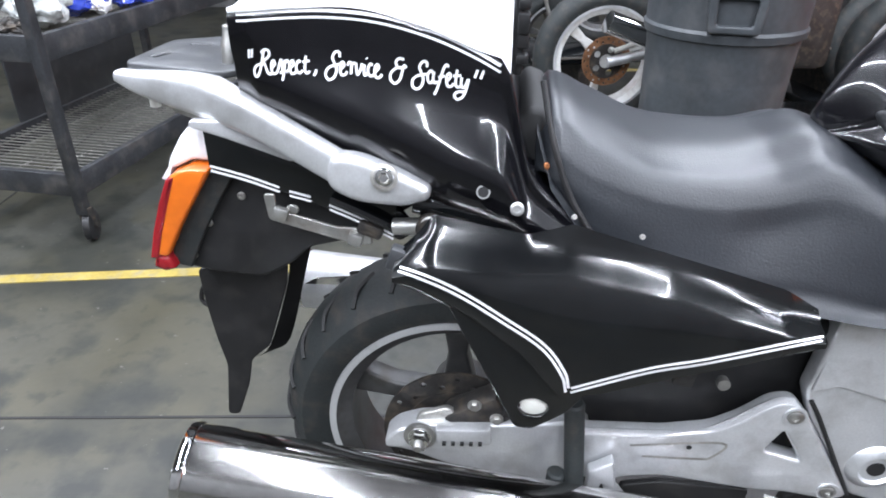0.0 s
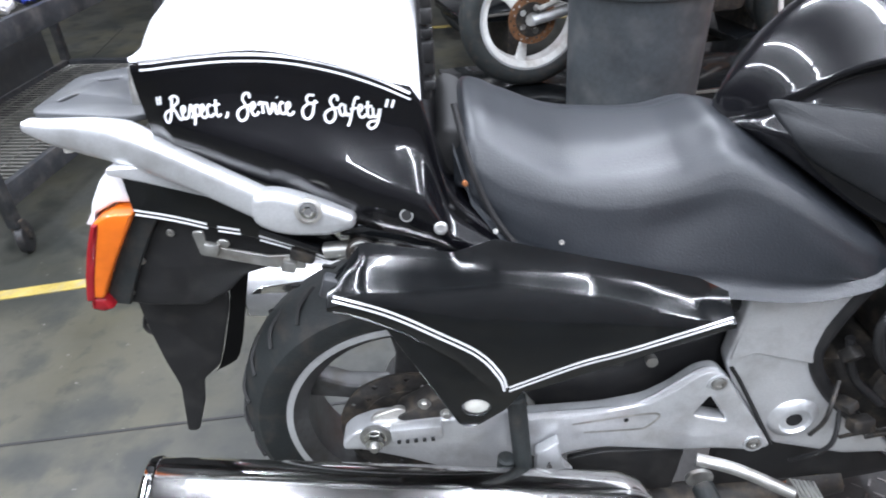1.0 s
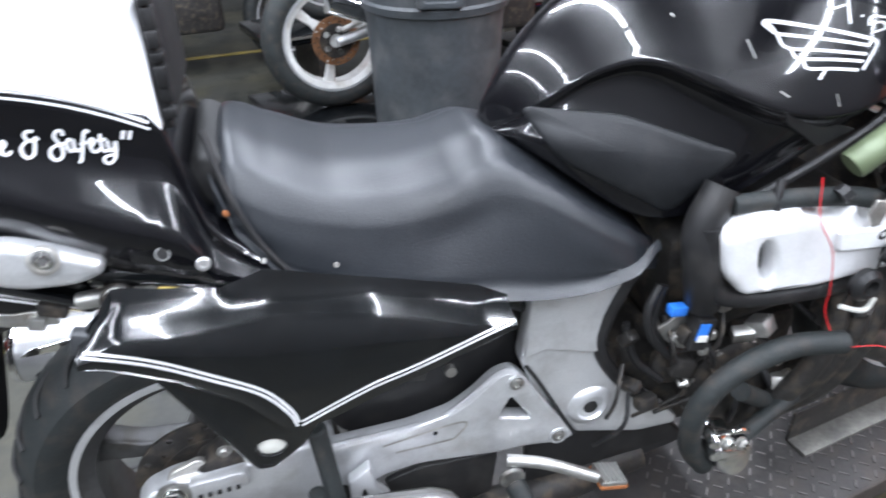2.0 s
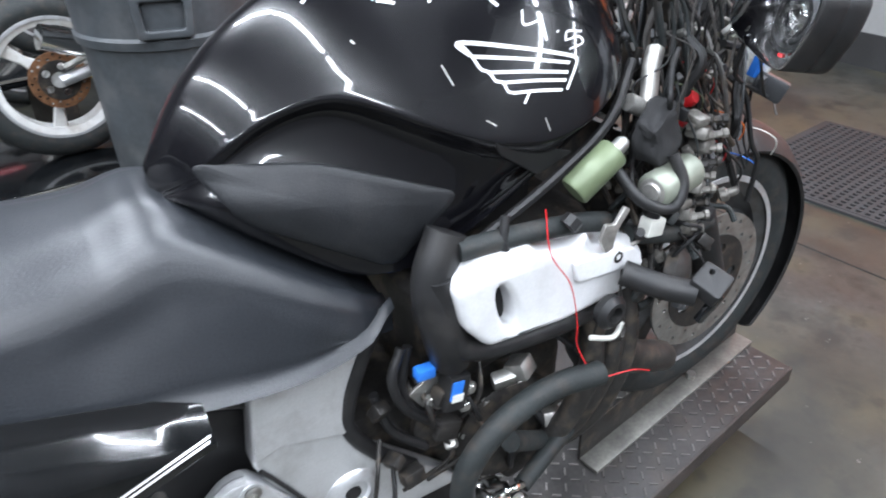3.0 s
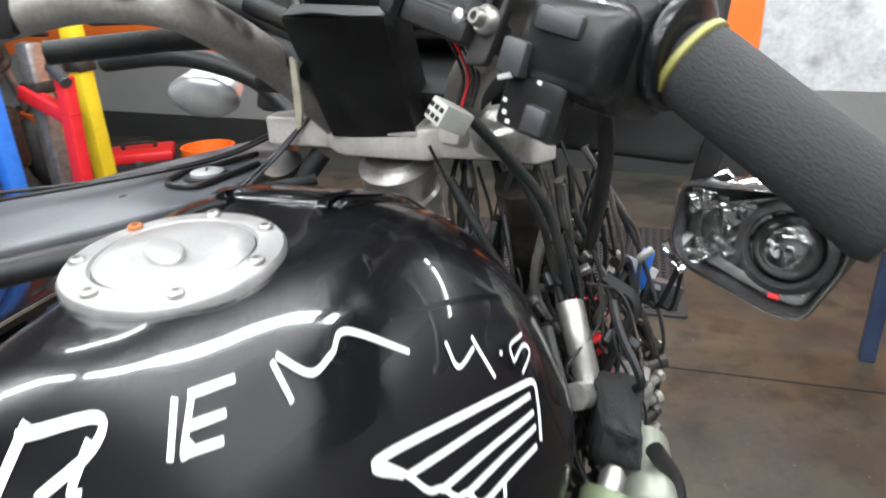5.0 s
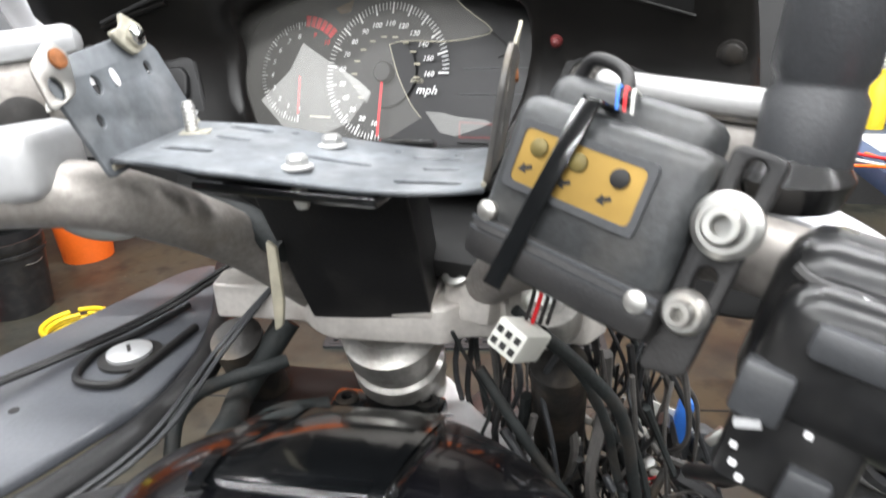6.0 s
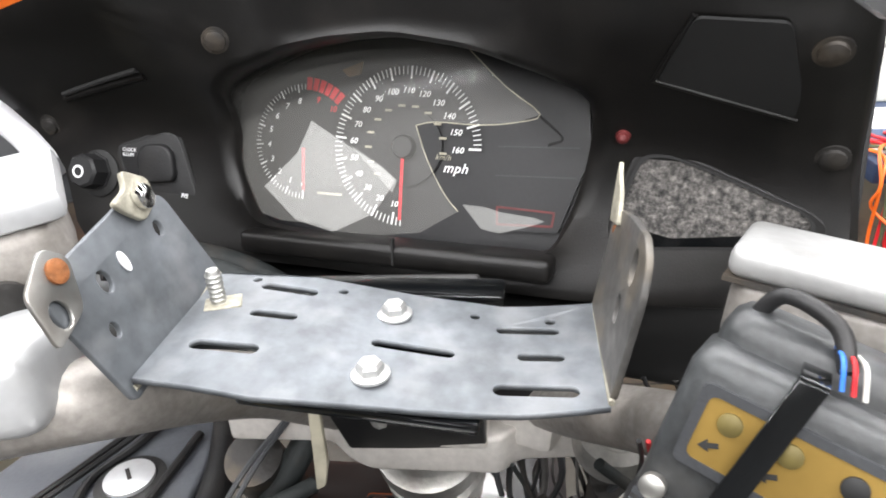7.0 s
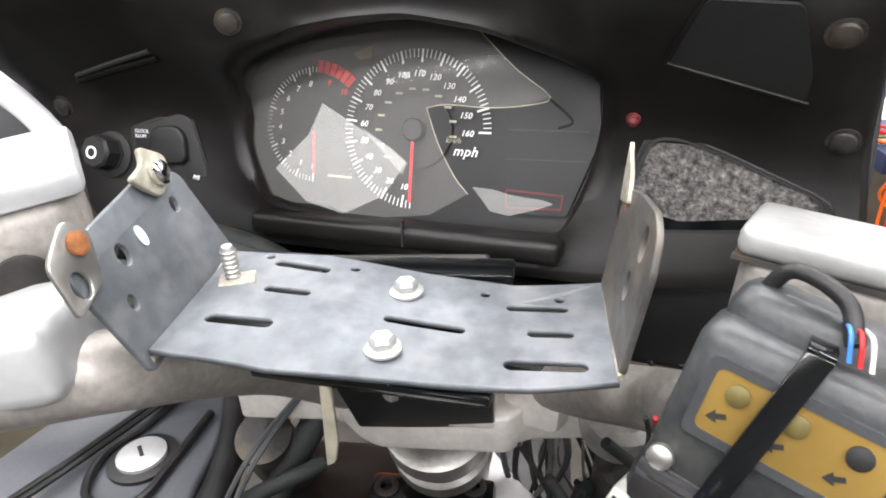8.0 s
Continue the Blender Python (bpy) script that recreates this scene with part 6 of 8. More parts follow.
def build_bars():
    h = new("handlebar")
    h.parent = bike
    h["label"] = "cast silver handlebar with black switches and foam grip"
    # top clamp
    o = [(1.152, 0.068), (1.144, 0.052), (1.146, -0.034), (1.160, -0.046), (1.166, -0.095), (1.160, -0.135), (1.185, -0.15), (1.215, -0.10), (1.225, 0.0), (1.215, 0.13), (1.195, 0.165), (1.165, 0.160), (1.168, 0.085)]
    part("top_clamp", flat_shape([rounded(o, 0.006)], 0.030, Matrix.Translation((0.010, 0, 1.157)), 0.003), CLAMP_METAL, h, "cast aluminium top clamp")
    part("clamp_block", box(0.05, 0.092, 0.012, pose(1.178, 0.020, 1.172, 0, -4, 0), 0.003), CLAMP_METAL, h)
    part("fork_cap", lathe([(0.026, 0), (0.027, 0.016), (0.024, 0.022), (0.016, 0.023), (0.013, 0.020), (0.0005, 0.020)], pose(1.165, -0.105, 1.165, 0, -24, 0), 32, cap=False), CAST, h, "round fork cap")
    part("fork_nut", lathe([(0.009, 0.018), (0.009, 0.026)], pose(1.165, -0.105, 1.165, 0, -24, 0), 6), STEEL, h)
    part("stem_neck", lathe([(0.036, -0.098), (0.036, -0.070), (0.040, -0.066), (0.040, -0.050), (0.036, -0.047), (0.036, -0.036), (0.041, -0.032), (0.041, -0.012), (0.034, -0.008), (0.03, 0.0)], pose(1.199, 0.022, 1.138, 0, -24, 0), 36), CAST, h, "ribbed steering stem")
    part("stem_cover", flat_shape([rounded([(1.272, 0.072), (1.225, 0.092), (1.200, 0.108), (1.165, 0.126), (1.145, 0.120), (1.145, -0.085), (1.160, -0.094), (1.190, -0.076), (1.230, -0.040), (1.275, -0.008)], 0.01)], 0.012, pose(0, 0, 1.036), 0.004), COVER_METAL, h, "white metal cover under the stem")
    part("lock_block", box(0.058, 0.100, 0.018, pose(1.188, 0.029, 1.048, 0, -2, 0), 0.005), BLACK_PANEL, h, "black block on the stem cover")
    for x, y in ((1.200, 0.065), (1.206, -0.004)):
        bolt(h, (x, y, 1.056), (-0.1, 0, 1), 0.0100, 0.004, DARK_METAL, "cover_bolt")
    part("clamp_ear", box(0.046, 0.042, 0.050, pose(1.190, -0.056, 1.176, 0, 14, -20), 0.008), CLAMP_METAL, h, "split clamp ear")
    bolt(h, (1.176, -0.040, 1.189), (-0.4, 0.1, 0.9), 0.010, 0.005, STEEL, "clamp_bolt")
    for pts, r in (([(1.16, 0.205, 1.292), (1.19, 0.165, 1.272), (1.20, 0.132, 1.251), (1.205, 0.098, 1.226)], 0.011), ([(1.20, 0.215, 1.285), (1.225, 0.165, 1.262), (1.23, 0.125, 1.238), (1.23, 0.095, 1.205)], 0.009), ([(1.19, 0.19, 1.268), (1.21, 0.15, 1.245), (1.215, 0.11, 1.215)], 0.005)):
        part("far_cable", tube(pts, r, 12), RUBBER, h, "black sleeved cable")
    # left and right bars, oval castings that swell outwards
    for pts, rs in (([(1.192, 0.076, 1.165), (1.16, 0.085, 1.197), (1.127, 0.098, 1.230), (1.085, 0.112, 1.262), (1.045, 0.128, 1.287), (1.02, 0.16, 1.296), (1.00, 0.21, 1.295), (0.97, 0.30, 1.275)], (0.0185, 0.0185)), ([(1.185, -0.06, 1.18), (1.14, -0.08, 1.212), (1.10, -0.108, 1.24), (1.06, -0.14, 1.265), (1.02, -0.175, 1.285), (0.985, -0.215, 1.285), (0.96, -0.26, 1.268)], (0.017, 0.015))):
        part("bar", tube(pts, rs[0], 18, 8, ends=rs[1]), BAR_SILVER, h, "satin silver bar casting")
    part("cable_sleeve", tube([(1.12, 0.06, 1.23), (1.14, 0.12, 1.25), (1.13, 0.2, 1.255), (1.05, 0.3, 1.25)], 0.011, 10), RUBBER, h)
    part("cable_sleeve", tube([(1.17, 0.055, 1.235), (1.15, 0.09, 1.265), (1.15, 0.14, 1.285)], 0.010, 10), RUBBER, h)
    # clutch master cylinder and mirror foot on the far side
    mc = new("clutch_cylinder")
    mc.parent = bike
    mc["label"] = "silver clutch fluid cylinder on the bar"
    part("cylinder_body", box(0.055, 0.095, 0.038, pose(1.024, 0.182, 1.308, -6, 4, 10), 0.010, 3), WHITE_METAL, mc)
    part("reservoir", box(0.10, 0.075, 0.05, pose(1.088, 0.207, 1.335, -4, 4, 38), 0.014, 3), BAR_SILVER, mc)
    part("reservoir_lid", box(0.105, 0.08, 0.016, pose(1.088, 0.207, 1.362, -4, 4, 38), 0.005), WHITE_METAL, mc, "white metal reservoir lid")
    part("reservoir_mark", box(0.016, 0.002, 0.003, pose(1.056, 0.158, 1.334, 0, 0, 38)), WHITE_PLASTIC, mc)
    part("sight_glass", lathe([(0.013, 0), (0.013, 0.004), (0.009, 0.005)], along((1.048, 0.169, 1.328), (0.998, 0.117, 1.336)), 20), DARK_METAL, mc)
    part("left_switch", box(0.06, 0.05, 0.05, pose(0.985, 0.26, 1.295, 0, 0, 30), 0.012), BLACK_PLASTIC, mc)
    # steel accessory bracket on a black post
    b = new("accessory_bracket")
    b.parent = bike
    b["label"] = "bent grey steel equipment bracket with slots"
    pl = [(1.022, 0.099), (1.018, 0.05), (1.024, 0.0), (1.028, -0.05), (1.034, -0.084), (1.107, -0.083), (1.102, -0.04), (1.104, 0.0), (1.107, 0.05), (1.104, 0.099)]
    holes = [slot(1.046, 0.072, 0.030, 0.007, 1.57), slot(1.072, 0.060, 0.022, 0.0055, 1.57), slot(1.094, 0.060, 0.028, 0.006, 1.50), slot(1.062, -0.004, 0.036, 0.0055, 1.55), slot(1.083, -0.052, 0.028, 0.0055, 1.6), slot(1.064, -0.058, 0.020, 0.0055, 1.6), slot(1.042, -0.056, 0.034, 0.007, 1.6), oval(1.100, 0.078, 0.0025, 0.0025, 10), oval(1.098, 0.035, 0.0025, 0.0025, 10), oval(1.092, -0.028, 0.0025, 0.0025, 10), oval(1.091, -0.062, 0.0025, 0.0025, 10)]
    bm = flat_shape([pl] + [q[::-1] for q in holes], 0.0028)
    bmesh.ops.subdivide_edges(bm, edges=[e for e in bm.edges if e.calc_length() > 0.03], cuts=3)
    for v in bm.verts:
        v.co.z += 1.311 - 0.05 * (0.1 - v.co.y) + 0.004 * math.sin((v.co.y - 0.02) * 26) + 0.02 * (v.co.x - 1.06)
    part("base_plate", bm, BRACKET_STEEL, b, smooth=0)
    fl = frame_axes((1.064, 0.100, 1.310), (0.993, 0.03, 0.11), (-0.14, 0.30, 0.93))
    o = [(-0.045, 0.0), (0.044, 0.0), (0.039, 0.049), (0.022, 0.060), (-0.036, 0.059), (-0.049, 0.050)]
    part("left_flange", flat_shape([rounded(o, 0.004), oval(-0.020, 0.042, 0.0035, 0.005, 12)[::-1], oval(-0.031, 0.026, 0.0025, 0.0035, 10)[::-1], oval(0.024, 0.040, 0.003, 0.004, 10)[::-1]], 0.0028, fl, 0.0006), BRACKET_STEEL, b)
    part("weld_edge", tube([(1.022, 0.100, 1.3095), (1.064, 0.1005, 1.3115), (1.106, 0.1015, 1.316)], 0.0022, 6), WORN_EDGE, b, "worn bright fold")
    part("left_tab", flat_shape([rounded([(-0.058, 0.038), (-0.038, 0.042), (-0.029, 0.060), (-0.037, 0.069), (-0.055, 0.060)], 0.004), oval(-0.048, 0.047, 0.0045, 0.0055, 14)[::-1]], 0.002, fl @ pose(0, 0, 0.003), 0.0005), STEEL, b, "rusty steel tab")
    c = fl @ Vector((-0.038, 0.059, 0.004))
    part("rusty_screw", lathe([(0.0048, 0), (0.0048, 0.0012), (0.004, 0.0016)], along(c, c + fl.to_3x3() @ Vector((0, 0, -1)) * -1), 20), RUST, b, "orange rusted screw")
    part("upper_tab", flat_shape([rounded([(0.008, 0.056), (0.015, 0.048), (0.029, 0.051), (0.032, 0.061), (0.020, 0.071), (0.016, 0.064), (0.004, 0.063)], 0.003)], 0.003, fl @ pose(0, 0, 0.004), 0.0008), WORN_EDGE, b, "torn metal tab")
    c = fl @ Vector((0.020, 0.057, 0.006))
    part("tab_screw", lathe([(0.0055, 0), (0.0055, 0.003), (0.003, 0.0045)], along(c, c + fl.to_3x3() @ Vector((0, 0, 1))), 20), CHROME, b)
    part("paint_drip", flat_shape([oval(-0.006, 0.042, 0.0022, 0.0048, 14)], 0.0008, fl @ pose(0, 0, 0.002)), WHITE_STRIPE, b)
    fr = frame_axes((1.071, -0.0835, 1.3005), (0.99, 0.03, -0.04), (0.06, -0.17, 0.97))
    o = [(-0.036, 0.0), (0.036, 0.0), (0.036, 0.046), (0.028, 0.054), (0.004, 0.060), (-0.022, 0.063), (-0.033, 0.058), (-0.038, 0.045)]
    part("right_flange", flat_shape([rounded(o, 0.004), oval(-0.018, 0.048, 0.0045, 0.0075, 12)[::-1], oval(-0.010, 0.026, 0.004, 0.0065, 12)[::-1]], 0.0028, fr, 0.0006), DARK_FLANGE, b)
    part("weld_edge", tube([(1.034, -0.084, 1.3025), (1.07, -0.0835, 1.302), (1.107, -0.082, 1.301)], 0.0013, 6), WORN_EDGE, b)
    part("torn_tip", flat_shape([rounded([(0.018, 0.050), (0.034, 0.046), (0.040, 0.058), (0.044, 0.071), (0.037, 0.066), (0.026, 0.061)], 0.002)], 0.002, fr @ pose(0, 0, -0.002), 0.0005), WORN_EDGE, b)
    c = fr @ Vector((0.027, 0.044, 0.002))
    part("rusty_screw", lathe([(0.0036, 0), (0.0036, 0.003)], along(c, c + Vector((-0.3, 1, 0))), 14), RUST, b)
    for x, y in ((1.085, 0.008), (1.040, 0.009)):
        hex_bolt(b, (x, y, 1.3070), (0.02, 0, 1), 0.0056, 0.005, 0.0080, CAP_METAL, "plate_bolt", turn=15)
    part("threaded_stud", lathe([(0.0034, 0), (0.0034, 0.019), (0.0026, 0.021)], pose(1.078, 0.088, 1.312), 12), STEEL, b)
    for k in range(7):
        part("thread", lathe([(0.0035, 0), (0.0039, 0.0008), (0.0035, 0.0016)], pose(1.078, 0.088, 1.315 + 0.0024 * k), 12), STEEL, b)
    part("stud_nut", box(0.012, 0.017, 0.005, pose(1.078, 0.086, 1.314, 0, 0, 20), 0.001), WORN_EDGE, b)
    for x, y in ((1.032, 0.005),):
        part("under_nut", lathe([(0.0045, 0), (0.0045, 0.007), (0.003, 0.011)], pose(x, y, 1.300, 180, 0, 0), 6), STEEL, b)
    part("post", flat_shape([rounded([(-0.045, 0), (0.045, 0), (0.045, 0.130), (-0.050, 0.130)], 0.003)], 0.05, frame_axes((1.178, 0.021, 1.172), (0.06, -1, 0), (-0.52, -0.06, 1)), 0.002), BLACK_PLASTIC, b, "black plastic post")
    part("post_foot", box(0.075, 0.10, 0.006, pose(1.065, 0.012, 1.2955, 2.6, 2, -4), 0.002), BLACK_PANEL, b)
    part("rear_shelf", box(0.02, 0.10, 0.008, pose(1.125, 0.01, 1.296), 0.002), BLACK_PANEL, b)
    part("cable_tie", flat_shape([rounded([(-0.002, 0.045), (0.004, 0.04), (0.002, 0.0), (-0.002, -0.018), (-0.008, -0.022), (-0.005, 0.01)], 0.002)], 0.004, frame_axes((1.10, 0.060, 1.20), (0, -1, 0), (-0.1, 0.1, 1)), 0.0008), WORN_PLASTIC, b, "frayed yellowed strap end")


BAR_SILVER = mat("bar_silver", (0.32, 0.298, 0.275), 0.48, metal=0.5, vary=0.25, scale=14, fine=250, bump=0.08, dirt=(0.2, 0.17, 0.14), dirt_amount=0.4)
# darker tan copy of the bracket steel, for the right flange
DARK_FLANGE = mat("dark_flange", (0.085, 0.082, 0.078), 0.5, metal=0.35, vary=0.35, scale=24, fine=160, bump=0.2, dirt=(0.17, 0.14, 0.10), dirt_amount=0.5)
WORN_EDGE = mat("worn_edge", (0.32, 0.3, 0.24), 0.55, metal=0.3, vary=0.3, scale=60, fine=300, bump=0.3)
WORN_PLASTIC = mat("yellowed_plastic", (0.42, 0.39, 0.30), 0.6, vary=0.2, scale=50, bump=0.2)
build_bars()


DULL_BRASS = mat("dull_brass", (0.11, 0.085, 0.025), 0.55, metal=0.3, vary=0.3, scale=60, bump=0.2)
SILVER_LID = mat("silver_lid", (0.4, 0.4, 0.395), 0.4, metal=0.45, vary=0.1, scale=18, fine=200, bump=0.06, dirt=(0.25, 0.24, 0.22), dirt_amount=0.3)
COLLAR_YELLOW = mat("collar_yellow", (0.24, 0.23, 0.06), 0.5, vary=0.25, scale=40, bump=0.1)


BOOT_BLACK = mat("glossy_black_plastic", (0.007, 0.0072, 0.0076), 0.28, vary=0.3, scale=20, fine=300, bump=0.06, spec=0.45, dirt=(0.05, 0.048, 0.045), dirt_amount=0.2)
BOX_GREY = mat("box_grey", (0.027, 0.029, 0.030), 0.4, vary=0.45, scale=16, fine=300, bump=0.12, dirt=(0.075, 0.072, 0.066), dirt_amount=0.45)


def build_right_controls():
    # the siren switch box
    right, down = Vector((-0.47, -0.86, -0.20)).normalized(), Vector((-0.20, 0.32, -0.92)).normalized()
    X = frame_axes(Vector((1.002, -0.104, 1.3505)), right, -down)
    s = new("siren_box")
    s.parent = bike
    s["label"] = "dark grey siren control box with a gold label"
    part("box_body", box(0.080, 0.068, 0.036, X @ pose(0.038, -0.033, -0.021), 0.008, 3), BOX_GREY, s)
    part("box_top", box(0.070, 0.030, 0.03, X @ pose(0.036, -0.002, -0.030), 0.009, 3), BOX_GREY, s)
    part("box_lower", box(0.084, 0.020, 0.040, X @ pose(0.039, -0.059, -0.020), 0.006, 2), BLACK_PLASTIC, s)
    for dy in (-0.052, -0.056):
        part("ridge", box(0.080, 0.0015, 0.002, X @ pose(0.039, dy, -0.001)), GREY_PLASTIC, s)
    part("label_rim", flat_shape([rounded([(0.005, -0.009), (0.062, -0.009), (0.062, -0.036), (0.005, -0.036)], 0.003), rounded([(0.008, -0.012), (0.059, -0.012), (0.059, -0.033), (0.008, -0.033)], 0.003)[::-1]], 0.002, X @ pose(0, 0, -0.002)), GREY_PLASTIC, s)
    part("gold_label", flat_shape([rounded([(0.008, -0.012), (0.059, -0.012), (0.059, -0.033), (0.008, -0.033)], 0.003)], 0.0016, X @ pose(0, 0, -0.0024)), GOLD_FOIL, s, "worn gold label plate")
    for k, dx in enumerate((0.016, 0.033, 0.050)):
        part("rivet", lathe([(0.0036, 0), (0.0036, 0.0012), (0.002, 0.002)], X @ pose(dx, -0.018, -0.0016), 16), DULL_BRASS if k < 2 else DARK, s, "label rivet")
        part("arrow", flat_shape([[(-0.003, 0), (0, 0.002), (0, 0.0008), (0.003, 0.0008), (0.003, -0.0008), (0, -0.0008), (0, -0.002)]], 0.0004, X @ pose(dx - 0.003, -0.027, -0.0013, 0, 0, 25)), DARK, s)
    part("strap", flat_shape([[(0.026, 0.004), (0.034, 0.004), (0.0225, -0.074), (0.0145, -0.074)]], 0.0016, X @ pose(0, 0, 0.0012), 0.0004), BLACK_PANEL, s, "black cable tie")
    part("strap_bend", box(0.008, 0.0016, 0.034, X @ pose(0.030, 0.0045, -0.016), 0.0004), BLACK_PANEL, s)
    part("cable_loop", tube([X @ Vector((0.008, 0.008, -0.026)), X @ Vector((0.014, 0.020, -0.022)), X @ Vector((0.030, 0.018, -0.018)), X @ Vector((0.037, 0.008, -0.012))], 0.0027, 10), BLACK_PLASTIC, s)
    for k, ma in enumerate((BLUE, RED, WHITE_PLASTIC)):
        part("wire", tube([X @ Vector((0.032 + 0.003 * k, 0.012, -0.02)), X @ Vector((0.034 + 0.003 * k, 0.012, -0.008)), X @ Vector((0.037 + 0.003 * k, 0.004, -0.006))], 0.0007, 6), ma, s)
    for dx, dy in ((0.004, -0.048), (0.072, -0.055)):
        part("corner_screw", lathe([(0.0042, 0), (0.0042, 0.003), (0.0026, 0.004)], X @ pose(dx, dy, -0.003), 14), STEEL, s)
    # slotted mounting strip with two washers
    part("mount_strip", flat_shape([rounded([(0.079, 0.006), (0.097, 0.006), (0.095, -0.074), (0.079, -0.078)], 0.004), slot(0.088, -0.004, 0.014, 0.007, 1.57)[::-1], slot(0.088, -0.042, 0.014, 0.007, 1.57)[::-1]], 0.006, X @ pose(0, 0, -0.012), 0.001), BLACK_PLASTIC, s, "slotted black strip")
    for dx, dy, r in ((0.088, -0.020, 0.0115), (0.087, -0.052, 0.008)):
        part("washer", lathe([(r, 0), (r, 0.004), (r * 0.8, 0.006), (r * 0.62, 0.006)], X @ pose(dx, dy, -0.009), 28), STEEL, s, "thick steel washer")
        part("washer_bolt", lathe([(r * 0.6, 0.004), (r * 0.6, 0.010), (r * 0.5, 0.012), (r * 0.3, 0.012), (r * 0.3, 0.006), (0.0004, 0.006)], X @ pose(dx, dy, -0.009), 20, cap=False), STEEL, s)
    # white plug dangling under the box
    pg = part("white_plug", box(0.030, 0.020, 0.018, pose(1.062, -0.098, 1.207, 20, 25, -25), 0.002), WHITE_PLASTIC, bike, "white nylon plug")
    Pm = pose(1.062, -0.098, 1.207, 20, 25, -25)
    for r in range(3):
        for c in range(2):
            part("pin_hole", box(0.001, 0.0035, 0.0035, Pm @ pose(-0.0154, -0.006 + 0.006 * r, -0.004 + 0.007 * c)), DARK, pg)
    for k, ma in enumerate((BLACK_PLASTIC, RED, BLACK_PLASTIC, BLACK_PLASTIC)):
        part("plug_wire", tube([(1.072, -0.10 - 0.004 * k, 1.212), (1.075, -0.105 - 0.004 * k, 1.235), (1.06, -0.10 - 0.004 * k, 1.262)], 0.0012, 6), ma, pg)
    # front brake reservoir
    rb = new("brake_reservoir")
    rb.parent = bike
    rb["label"] = "front brake fluid reservoir with a satin silver lid"
    R = pose(1.078, -0.184, 1.311, 4, 12, -24)
    part("reservoir_body", box(0.055, 0.095, 0.034, R, 0.008, 3), BAR_SILVER, rb)
    part("reservoir_lid", box(0.060, 0.100, 0.014, R @ pose(0, 0, 0.022), 0.005, 3), SILVER_LID, rb, "satin silver lid")
    part("lid_groove", box(0.061, 0.101, 0.002, R @ pose(0, 0, 0.0145)), DARK_METAL, rb)
    part("lever_pivot", lathe([(0.014, 0), (0.014, 0.02)], pose(1.075, -0.205, 1.285), 20), SILVER, rb)
    part("brake_lever", tube([(1.075, -0.205, 1.29), (1.07, -0.26, 1.265), (1.055, -0.32, 1.22), (1.035, -0.37, 1.182)], 0.010, 12, flat=0.6), SILVER, rb, "silver brake lever")
    part("lever_ball", lathe([(0.003, -0.013), (0.009, -0.009), (0.0125, 0.0), (0.009, 0.009), (0.003, 0.013)], pose(1.03, -0.38, 1.174), 20), WHITE_METAL, rb)
    part("mirror_foot", lathe([(0.014, 0), (0.0185, 0.003), (0.0190, 0.030), (0.0165, 0.034), (0.0165, 0.037), (0.0190, 0.041), (0.0185, 0.085), (0.013, 0.105)], along((1.028, -0.213, 1.312), (1.036, -0.224, 1.42)), 28), GREY_PLASTIC, rb, "dark grey rubber mirror boot")
    part("mirror_collar", lathe([(0.018, 0), (0.022, 0.012), (0.016, 0.022)], pose(1.027, -0.212, 1.300), 18), BOOT_BLACK, rb)
    # throttle housing with its switches
    t = new("switch_housing")
    t.parent = bike
    t["label"] = "black throttle switch housing with worn buttons"
    a, b = Vector((0.985, -0.198, 1.282)), Vector((0.957, -0.262, 1.268))
    H = frame_axes(a, b - a, (0.2, -0.1, 1))
    L = (b - a).length
    part("housing_shell", box(L, 0.066, 0.056, H @ pose(L / 2, -0.006, 0.002), 0.014, 3), BOOT_BLACK, t)
    part("housing_bulge", box(L * 0.85, 0.05, 0.05, H @ pose(L * 0.5, -0.010, 0.018), 0.012, 3), BOOT_BLACK, t)
    part("housing_flange", lathe([(0.029, 0), (0.030, 0.003), (0.029, 0.006), (0.024, 0.008)], along(b, b + (b - a)), 36), BOOT_BLACK, t)
    for k in range(4):
        part("legend_bar", box(0.0045, 0.0016, 0.001, along((0.943 - 0.0036 * k, -0.2145 - 0.0055 * k, 1.2965 - 0.0016 * k), (0.943 - 0.0036 * k - 0.5, -0.2145 - 0.0055 * k - 0.2, 2.1)) @ pose(0, 0, 0, 0, 0, 59 + 90)), WHITE_STRIPE, t)
    part("housing_ridge", tube([(0.955, -0.196, 1.302), (0.951, -0.2015, 1.2985), (0.938, -0.222, 1.2925), (0.929, -0.238, 1.288)], 0.0022, 8, 6), BLACK_PLASTIC, t)
    part("kill_switch", box(0.028, 0.026, 0.026, H @ pose(0.044, 0.040, 0.004), 0.004), GREY_PLASTIC, t)
    part("kill_button", box(0.020, 0.003, 0.018, H @ pose(0.044, 0.0545, 0.004), 0.001), RED, t, "red kill switch")
    part("rocker", box(0.028, 0.012, 0.012, H @ pose(0.032, -0.002, 0.041), 0.003), GREY_PLASTIC, t)
    part("rocker", box(0.016, 0.018, 0.012, H @ pose(0.012, -0.024, 0.042), 0.002), GREY_PLASTIC, t)
    part("switch_panel", box(0.040, 0.044, 0.012, H @ pose(0.026, -0.038, 0.034), 0.004), BOOT_BLACK, t)
    for dx, dy in ((0.030, -0.026), (0.032, -0.032), (0.042, -0.028), (0.014, -0.052), (0.018, -0.056), (0.012, -0.046)):
        part("switch_mark", box(0.0024, 0.002, 0.001, H @ pose(dx * 0.9, dy, 0.0402)), WHITE_STRIPE, t)
